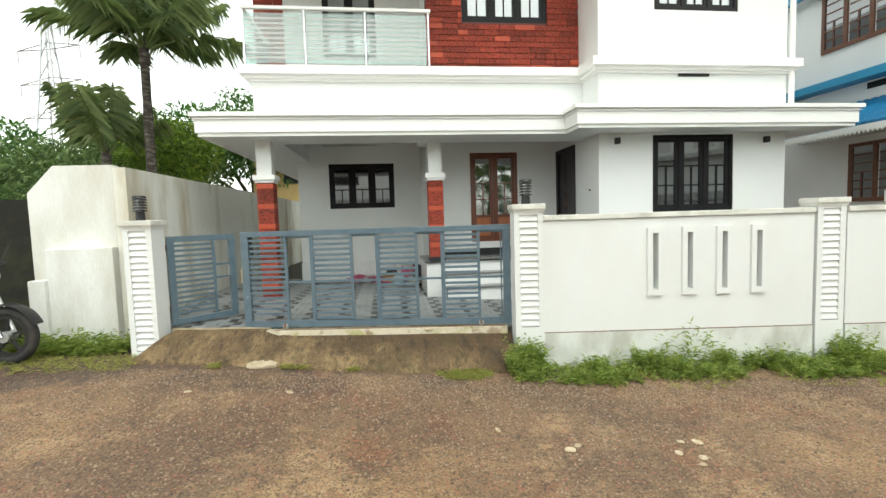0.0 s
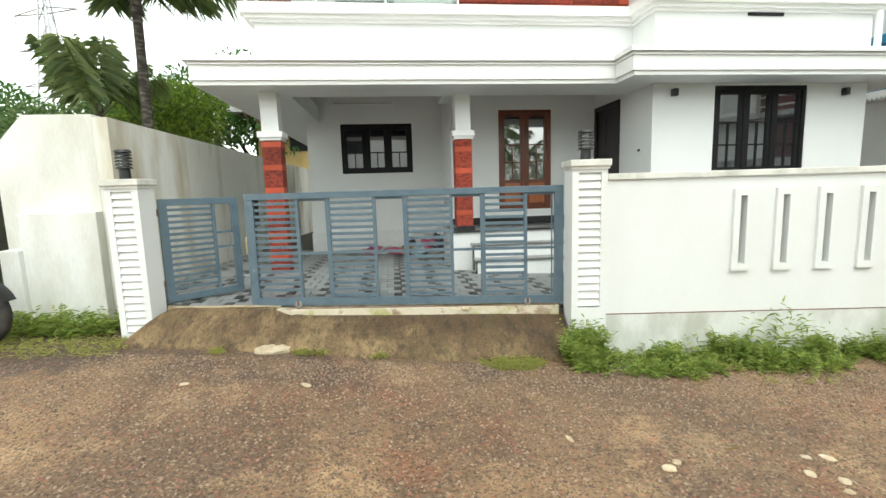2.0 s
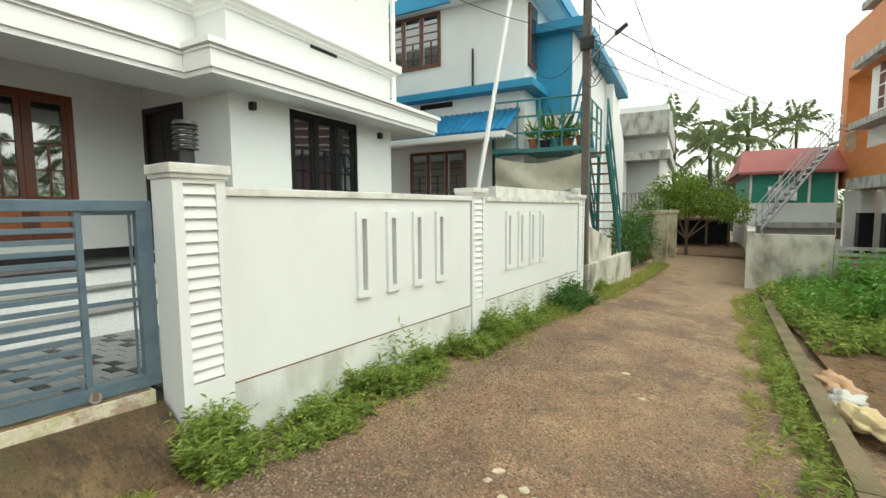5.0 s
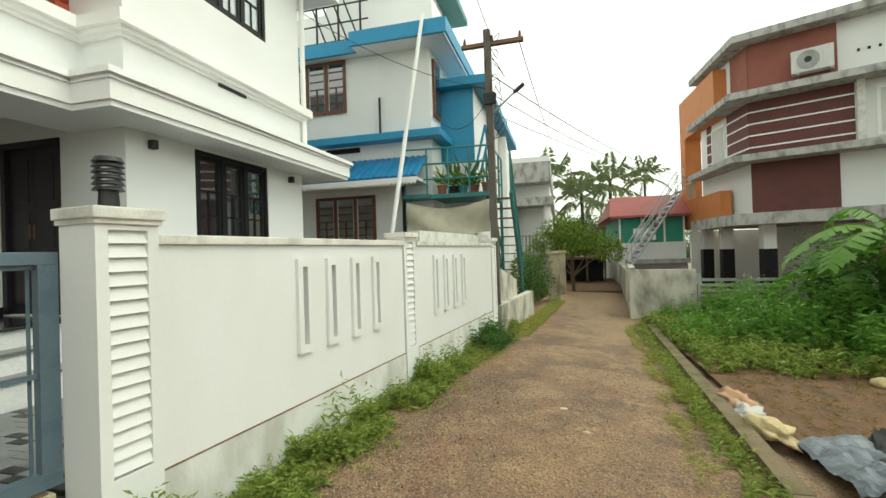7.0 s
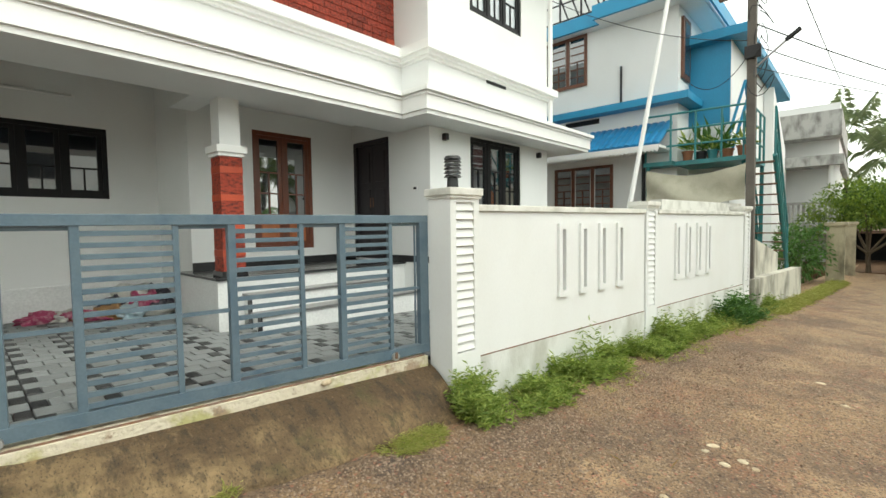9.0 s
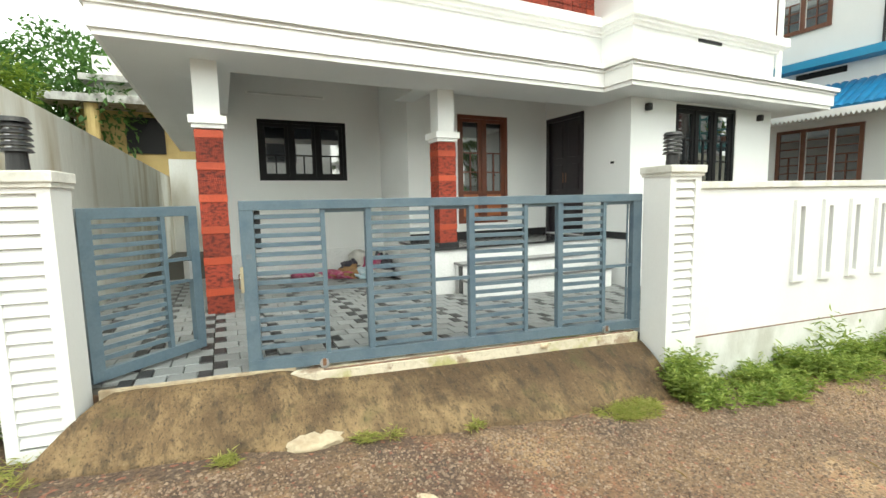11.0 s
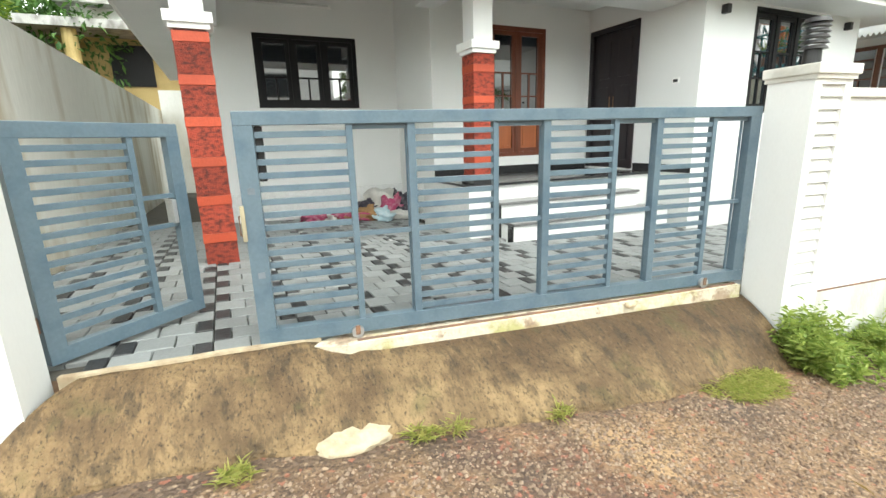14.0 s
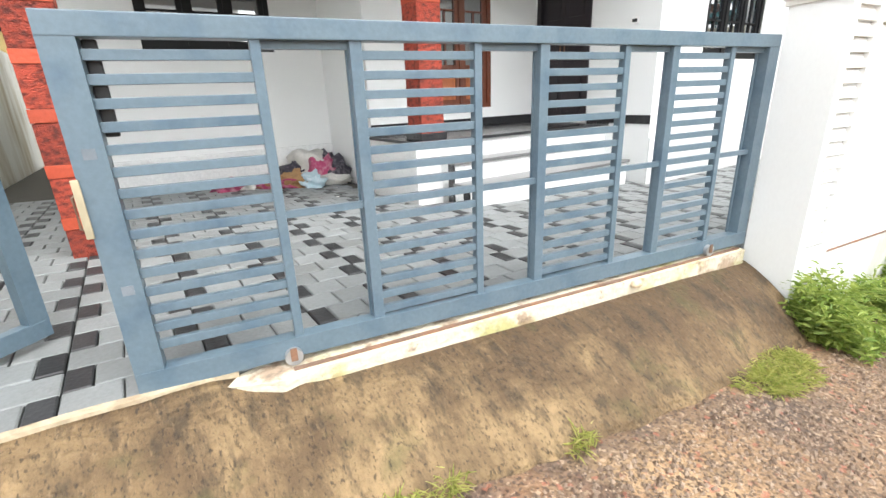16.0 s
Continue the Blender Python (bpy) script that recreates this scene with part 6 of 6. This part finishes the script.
def disc(cx, cy, rx, ry, rot=0.0):
    def f(r):
        a, s = r.random() * 6.28, math.sqrt(r.random())
        k = 1 + 0.18 * noise.noise((math.cos(a) * 1.5, math.sin(a) * 1.5, cx))
        dx, dy = rx * s * math.cos(a) * k, ry * s * math.sin(a) * k
        return cx + dx * math.cos(rot) - dy * math.sin(rot), cy + dx * math.sin(rot) + dy * math.cos(rot), 0.6 + 0.5 * (1 - s)
    return f


weeds("grass_patch", "bright yellow-green grass patch beside the ramp", 480, disc(0.90, 4.67, 0.30, 0.17, -0.1), 0.04, 0.065, "grass", 0.6, 0.09, per=5)
for x, y in ((-0.98, 4.95), (-0.82, 4.95), (-1.75, 5.0), (-0.28, 4.84)):
    weeds("grass_tuft", "small grass tuft at the foot of the ramp", 40, disc(x, y, 0.07, 0.05), 0.05, 0.07, "grass", 0.4, 0.1, per=4)
def kerbside(r):
    while True:
        x, d = 2.2 + 9.0 * r.random(), 0.02 + 0.45 * r.random() ** 1.8
        if r.random() < 0.22 + 1.9 * noise.noise((x * 1.3, d * 3, 8)):
            return x, ky(x) + d, 0.4 + 0.8 * r.random()


weeds("kerb_grass", "grass and weeds along the lane side of the kerb", 1300, kerbside, 0.09, 0.09, "grass", 0.4, 0.12, per=5)
weeds("kerb_weeds", "leafy weeds along the lane side of the kerb", 260, lambda r: ((lambda x: (x, ky(x) + 0.04 + 0.22 * r.random(), 0.6 + 0.6 * r.random()))(2.2 + 8.5 * r.random())), 0.2, 0.08, "leaf", per=11)
weeds("plot_grass", "grass tufts on the vacant plot", 900, lambda r: (2.2 + 6.0 * r.random(), -2.6 + 1.3 * r.random(), 0.6 + 0.6 * r.random()), 0.14, 0.13, "grass", 0.4, 0.12, plot_z, 5)
weeds("dry_litter", "dry straw and dead leaves on the plot soil", 900, lambda r: (4.4 + 4.5 * r.random(), -1.9 + 2.6 * r.random(), 0.5), 0.03, 0.12, "dry", 0.9, 0.14, plot_z, 3)
weeds("dry_stalks", "dry straw stalks lying on the lane", 14, lambda r: (0.5 + 3 * r.random(), 2.6 + 1.6 * r.random(), 0.1), 0.02, 0.16, "dry", 0.9, 0.05, per=1)
weeds("lane_verge_grass", "grass verge further along the lane", 1200, lambda r: ((lambda x: (x, 3.55 - 0.11 * (x - 9) + 0.35 * r.random() - 0.2, 0.8))(8.8 + 6.5 * r.random())), 0.12, 0.12, "grass", 0.4, 0.12, per=5)


# ---------- stones ----------
def flat_stone(x, y, rx, ry, h, seed, material="stone", rot=0, label="flat pale stone set in the lane", grp="pale stones in the lane", z=None):
    bm = bmesh.new()
    r = bmesh.ops.create_icosphere(bm, subdivisions=3, radius=1)
    for v in r["verts"]:
        k = 1 + 0.18 * noise.noise(v.co * 1.7 + Vector((seed, 0, 0))) + 0.25 * noise.noise(v.co * 4.5 + Vector((seed, 3, 0)))
        v.co = Vector((v.co.x * rx * k, v.co.y * ry * k, v.co.z * h * (1 + 0.35 * noise.noise(v.co * 6))))
    solo("stone", bm, material, label, "stone", pose(x, y, (lane_z(x, y) if z is None else z), 0, 0, rot), grp, True)


flat_stone(-1.28, 5.05, 0.19, 0.11, 0.055, 3.3, "stone", -5, "flat cream patch of stone at the foot of the ramp", "ramp stones")
flat_stone(0.56, 5.20, 0.04, 0.022, 0.022, 5.1, "stone", 0, "small white stone lying on the gate sill", "ramp stones", 0.60)
for i, (x, y, a, b) in enumerate(((1.42, 3.17, 0.075, 0.04), (1.50, 3.22, 0.05, 0.03), (2.22, 3.06, 0.06, 0.035), (2.46, 3.18, 0.07, 0.035), (2.33, 3.2, 0.05, 0.03), (2.36, 2.98, 0.06, 0.04), (2.30, 2.9, 0.04, 0.03), (0.95, 3.5, 0.07, 0.02), (-0.85, 4.35, 0.1, 0.03), (-1.78, 4.42, 0.06, 0.035), (0.15, 2.6, 0.05, 0.03), (4.8, 2.7, 0.07, 0.04), (4.2, 2.5, 0.06, 0.04))):
    flat_stone(x, y, a * 0.6, b * 0.85, 0.009, i * 1.3, "stone", i * 40)
# loose gravel
V, F = [], []
for i in range(30000):
    if i % 3 == 0:
        x, y = -4 + 11 * rng.random(), 1.2 + 3.4 * rng.random() ** 0.7
    else:
        p = FR @ Vector((-4.6 + 8.5 * rng.random(), -0.32 - abs(rng.normal()) * 0.55, 0))
        x, y = p.x, p.y
    s = 0.004 + 0.010 * rng.random() ** 2.6
    z = lane_z(x, y)
    k = len(V)
    a = rng.random() * 3.14
    c, d = math.cos(a) * s, math.sin(a) * s
    V += [(x + c, y + d, z), (x - d, y + c, z), (x - c, y - d, z), (x + d, y - c, z), (x + c * 0.2, y + d * 0.3, z + s * 0.9)]
    F += [(k, k + 1, k + 4), (k + 1, k + 2, k + 4), (k + 2, k + 3, k + 4), (k + 3, k, k + 4)]
o = raw("loose_gravel", V, F, "pebble")
tagged(o, "loose small stones scattered over the lane", "gravel", kind="stuff")


# ---------- motorbike beside the stained wall ----------
bk = thing("motorcycle", "black and red motorcycle parked along the mossy wall", "motorcycle", pose(-3.88, 5.27, lane_z(-3.88, 5.27) - 0.01, 0, 0, -4))


def wheel(x):
    bm = bmesh.new()
    for k in range(36):
        a = 2 * math.pi * k / 36
        for j in range(8):
            b = 2 * math.pi * j / 8
            rr = 0.262 + 0.05 * math.cos(b)
            bm.verts.new((x + rr * math.cos(a), 0.045 * math.sin(b), 0.312 + rr * math.sin(a)))
    bm.verts.ensure_lookup_table()
    for k in range(36):
        for j in range(8):
            bm.faces.new([bm.verts[i] for i in (k * 8 + j, ((k + 1) % 36) * 8 + j, ((k + 1) % 36) * 8 + (j + 1) % 8, k * 8 + (j + 1) % 8)])
    w = part("wheel", bm, "rubber", bk, "black dusty tyre", True)
    bm = bmesh.new()
    for k in range(36):
        a0, a1 = 2 * math.pi * k / 36, 2 * math.pi * (k + 1) / 36
        q = [bm.verts.new((x + r * math.cos(a), s, 0.312 + r * math.sin(a))) for r in (0.19, 0.222) for a in (a0, a1) for s in (-0.03, 0.03)]
        bm.faces.new((q[0], q[2], q[3], q[1])), bm.faces.new((q[4], q[5], q[7], q[6])), bm.faces.new((q[0], q[4], q[6], q[2])), bm.faces.new((q[1], q[3], q[7], q[5]))
    part("rim", bm, "plastic", w)
    for k in range(5):
        a = 2 * math.pi * k / 5 + 0.3
        part("spoke", B(0.04, 0.2, -0.012, 0.012, -0.016, 0.016, m=Matrix.Translation((x, 0, 0.312)) @ Matrix.Rotation(-a, 4, "Y")), "plastic", w)
    part("hub", C((x, -0.06, 0.312), (x, 0.06, 0.312), 0.055, seg=20), "steel", w)
    part("disc", C((x, -0.062, 0.312), (x, -0.066, 0.312), 0.06, seg=20), "steel", w)


wheel(0.0)
wheel(-1.28)
for s in (-0.08, 0.08):
    part("fork", C((0.0, s, 0.312), (-0.24, s, 0.98), 0.024, seg=12), "chrome", bk, "grey fork tube")
bm = bmesh.new()
for k in range(14):
    a0, a1 = radians(20 + 10 * k), radians(30 + 10 * k)
    for j in range(4):
        y0, y1 = -0.07 + 0.035 * j, -0.035 + 0.035 * j
        rr = lambda y: 0.345 - 1.6 * y * y
        bm.faces.new([bm.verts.new((rr(y) * math.cos(a), y, 0.312 + rr(y) * math.sin(a))) for a, y in ((a0, y0), (a1, y0), (a1, y1), (a0, y1))])
bmesh.ops.remove_doubles(bm, verts=bm.verts, dist=1e-4)
part("front_mudguard", bm, "plastic", bk, "black front mudguard", True)
bm = bag(bmesh.new(), (0.11, 0.09, 0.10), 21, 0.08)
for v in bm.verts:
    v.co += Vector((-0.18, 0, 0.86))
part("headlamp_fairing", bm, "plastic", bk, "black headlamp fairing", True)
part("headlamp", C((-0.10, 0, 0.95), (-0.06, 0, 0.945), 0.065, 0.05, 20), "glasspale", bk)
bm = bag(bmesh.new(), (0.3, 0.13, 0.16), 22, 0.06)
for v in bm.verts:
    v.co += Vector((-0.55, 0, 0.80))
part("tank", bm, "bikered", bk, "red fuel tank", True)
part("seat", B(-1.35, -0.72, -0.12, 0.12, 0.78, 0.88, bev=0.04), "plastic", bk)
part("engine", B(-0.85, -0.4, -0.14, 0.14, 0.28, 0.66, bev=0.05), "steel", bk)
part("frame", B(-1.2, -0.3, -0.05, 0.05, 0.62, 0.78, bev=0.03), "plastic", bk)
part("swing_arm", B(-1.28, -0.7, -0.10, -0.07, 0.28, 0.34), "steel", bk)
part("exhaust", C((-0.6, -0.16, 0.25), (-1.35, -0.18, 0.36), 0.045, seg=14), "steel", bk)
part("handlebar", C((-0.27, -0.36, 1.06), (-0.27, 0.36, 1.06), 0.014), "plastic", bk)
for s in (-1, 1):
    part("mirror", C((-0.27, s * 0.3, 1.06), (-0.22, s * 0.36, 1.25), 0.007, seg=6), "plastic", bk)

# ---------- cloth heap in the porch ----------
random.seed(12)
for i, (nm, x, y, s, mt, lab) in enumerate((
        ("cloth", 0.38, 9.95, (0.26, 0.2, 0.24), "clothwhite", "crumpled off-white cloth"), ("cloth", 0.48, 9.80, (0.18, 0.15, 0.20), "clothpink", "crumpled pink printed cloth"),
        ("cloth", 0.68, 9.85, (0.22, 0.18, 0.18), "clothdark", "crumpled dark printed cloth"), ("cloth", 0.28, 9.62, (0.22, 0.13, 0.09), "clothblue", "crumpled pale blue cloth"),
        ("cloth", 0.08, 9.78, (0.22, 0.14, 0.11), "clothtan", "crumpled tan cloth"), ("cloth", -0.22, 9.85, (0.30, 0.12, 0.07), "clothpink", "crumpled pink printed cloth"),
        ("cloth", -0.05, 9.70, (0.25, 0.10, 0.07), "clothtan", "crumpled tan cloth"), ("cloth", 0.55, 9.62, (0.2, 0.12, 0.08), "clothwhite", "crumpled off-white cloth"),
        ("cloth", 0.2, 9.95, (0.2, 0.15, 0.16), "clothdark", "crumpled dark printed cloth"), ("cloth", -0.62, 9.95, (0.2, 0.13, 0.08), "clothpink", "crumpled pink printed cloth"),
        ("cloth", -0.40, 9.98, (0.18, 0.12, 0.07), "clothwhite", "crumpled off-white cloth"), ("cloth", 0.62, 10.02, (0.2, 0.13, 0.22), "clothdark", "crumpled dark printed cloth"), ("cloth", 0.36, 10.06, (0.2, 0.1, 0.19), "clothtan", "crumpled tan cloth"))):
    lump(nm, lab + " in a heap on the porch floor", "cloth", x + 0.1, y, tuple(1.2 * q for q in s), mt, 30 + i, 25 * i, "cloth heap", 0.6, fz(x, y))
for i, (x, y) in enumerate(((-0.35, 9.2), (0.3, 8.6), (-0.9, 8.9), (0.75, 8.2), (-0.1, 7.9), (0.55, 9.3))):
    lump("paper_scrap", "scrap of white paper on the pavers", "paper", x, y, (0.04, 0.03, 0.008), "litter", 60 + i, 30 * i, "paper scraps", 0.3, fz(x, y))

# ---------- house across the lane, seen in the window panes ----------
t = thing("house", "white two-storey house with balcony railing across the lane", "house", pose(0, 0, 0))
part("wall", B(-9, 5, -16, -12, -0.3, 6.5), "white", t)
part("slab", B(-9.4, 5.4, -12, -10.6, 3.0, 3.25), "slab", t)
for k in range(20):
    part("baluster", B(-9.2 + 0.75 * k, -9.1 + 0.75 * k, -10.75, -10.68, 3.25, 4.1), "trim", t)
part("rail", B(-9.4, 5.4, -10.78, -10.65, 4.1, 4.22), "trim", t)
for x in (-7.5, -3.5, 1.0):
    part("window", B(x, x + 1.8, -12, -11.95, 0.9, 2.3), "black", t)
    part("window", B(x, x + 1.8, -12, -11.95, 4.2, 5.7), "black", t)
for x, y in ((7.5, -14), (-12, -11), (11, -10)):
    palm("coconut palm across the lane", x, y, 0, 4.6, 12, 3.2, 0.8, (0.2, 0.1), 0.15, 18, (-0.3, 1.15), "palms across the lane")
tree("leafy_tree", "green tree across the lane", 8.5, -11.5, 0, [(0, 0, 3, 1.8, 1.3), (1.6, 0, 2.6, 1.5, 1.2), (-1.6, 0, 2.6, 1.5, 1.2)], "leaftree", 3000, 0.2, 0.14)


# ---------- split-stone cladding of the upper wall ----------
def stone_mesh(w, h, d, name, material):
    bm = bmesh.new()
    box(bm, 0.003, w - 0.003, -d, 0, 0.003, h - 0.003, bev=0.006)
    for v in bm.verts:
        if v.co.y < -d * 0.6:
            v.co.y += 0.008 * noise.noise(v.co * 30)
    me = bpy.data.meshes.new(name)
    bm.to_mesh(me)
    bm.free()
    me.materials.append(M[material])
    return me


SM = {(w, k): stone_mesh(w, 0.095, 0.030 + 0.006 * k, "stone_block", ("redstone", "redbright")[k]) for w in (0.18, 0.27, 0.36) for k in (0, 1)}


def clad(parent, x0, x1, z0, z1, y, holes=()):
    random.seed(31)
    z = z0
    while z < z1:
        x = x0
        while x < x1 - 0.05:
            w = random.choice((0.18, 0.27, 0.27, 0.36))
            if x + w > x1:
                w = math.floor((x1 - x) * 100) / 100
                if w < 0.04:
                    break
            for a, b, c, d in holes:
                if z < d and z + 0.09 > c and x < a < x + w:
                    w = max(0.04, math.floor((a - x) * 100) / 100)
            key = (round(w, 2), 1 if random.random() < 0.10 else 0)
            if not any(x < b and x + w > a and z < d and z + 0.09 > c for a, b, c, d in holes):
                if key not in SM:
                    SM[key] = stone_mesh(key[0], 0.095, 0.030 + 0.006 * key[1], "stone_block", ("redstone", "redbright")[key[1]])
                o = new("stone_block", SM[key])
                o.parent = parent
                o.matrix_world = Matrix.Translation((x, y, z))
            x += w
            for a, b, c, d in holes:
                if z < d and z + 0.09 > c and a - 0.04 < x < b:
                    x = b
        z += 0.0955


clad(bpy.data.objects["wall_brick"], 0.92, 3.6, 4.30, 6.3, 7.868, [(1.53, 3.03, 5.2, 6.3)])
clad(bpy.data.objects["wall_balcony_back"], -2.2, -1.66, 4.12, 6.3, 9.198)


# ---------- yard pavers ----------
PU, PR = 0.0875, 0.165


def paver_mesh(w, material, name):
    bm = bmesh.new()
    box(bm, 0.003, w - 0.003, 0.003, PR - 0.003, -0.04, 0.0)
    es = [e for e in bm.edges if all(v.co.z > -0.001 for v in e.verts)]
    bmesh.ops.bevel(bm, geom=es, offset=0.005, segments=1, affect="EDGES")
    me = bpy.data.meshes.new(name)
    bm.to_mesh(me)
    bm.free()
    me.materials.append(M[material])
    return me


PM = {2: paver_mesh(2 * PU, "paver", "paver"), 1: paver_mesh(PU, "paverblack", "black_paver")}
yard = bpy.data.objects["floor"]
left = {1: ([], []), 2: ([], [])}
random.seed(5)
for r in range(-3, 31):
    y = 5.41 + r * PR
    shift = 0 if r % 2 == 0 else -1
    c = -20
    while c < 100:
        for size in (1, 2, 2):
            x = -1.80 + (c + shift) * PU
            c += size
            xc, yc = x + size * PU / 2, y + PR / 2
            q = FR.inverted() @ Vector((xc, yc, 0))
            if q.y < (lip_v(q.x) + 0.05 if q.x < -3.02 else 0.36 if q.x > -0.1 else 0.50) or (q.x < -4.22 and q.y < 0.36) or xc < -2.93 or xc > 6.95:
                continue
            if (xc > 3.55 and yc > 7.0) or (xc > 0.72 and yc > 7.62) or (xc > -1.72 and yc > 10.24) or (xc > 1.0 and yc > 7.22 and xc < 3.45):
                continue
            z = fz(xc, yc) + random.uniform(-0.002, 0.002)
            if -2.94 < xc < 0.2 and yc < 7.3:
                o = new(PM[size].name, PM[size])
                o.parent = yard
                o.matrix_world = pose(x, y, z, random.uniform(-0.4, 0.4) - 0.3 * (yc > 7.5), 2.3 + random.uniform(-0.4, 0.4), 0)
            else:
                V, F = left[size]
                k = len(V)
                me = PM[size]
                V += [(v.co.x + x, v.co.y + y, v.co.z + fz(v.co.x + x, v.co.y + y)) for v in me.vertices]
                F += [tuple(i + k for i in p.vertices) for p in me.polygons]
for size, nm, lab in ((2, "pavers", "grey rectangular yard pavers"), (1, "black_pavers", "black half pavers in zigzag lines")):
    o = raw(nm, *left[size], ("", "paverblack", "paver")[size])
    o.parent = yard
    tagged(o, lab, kind="stuff")
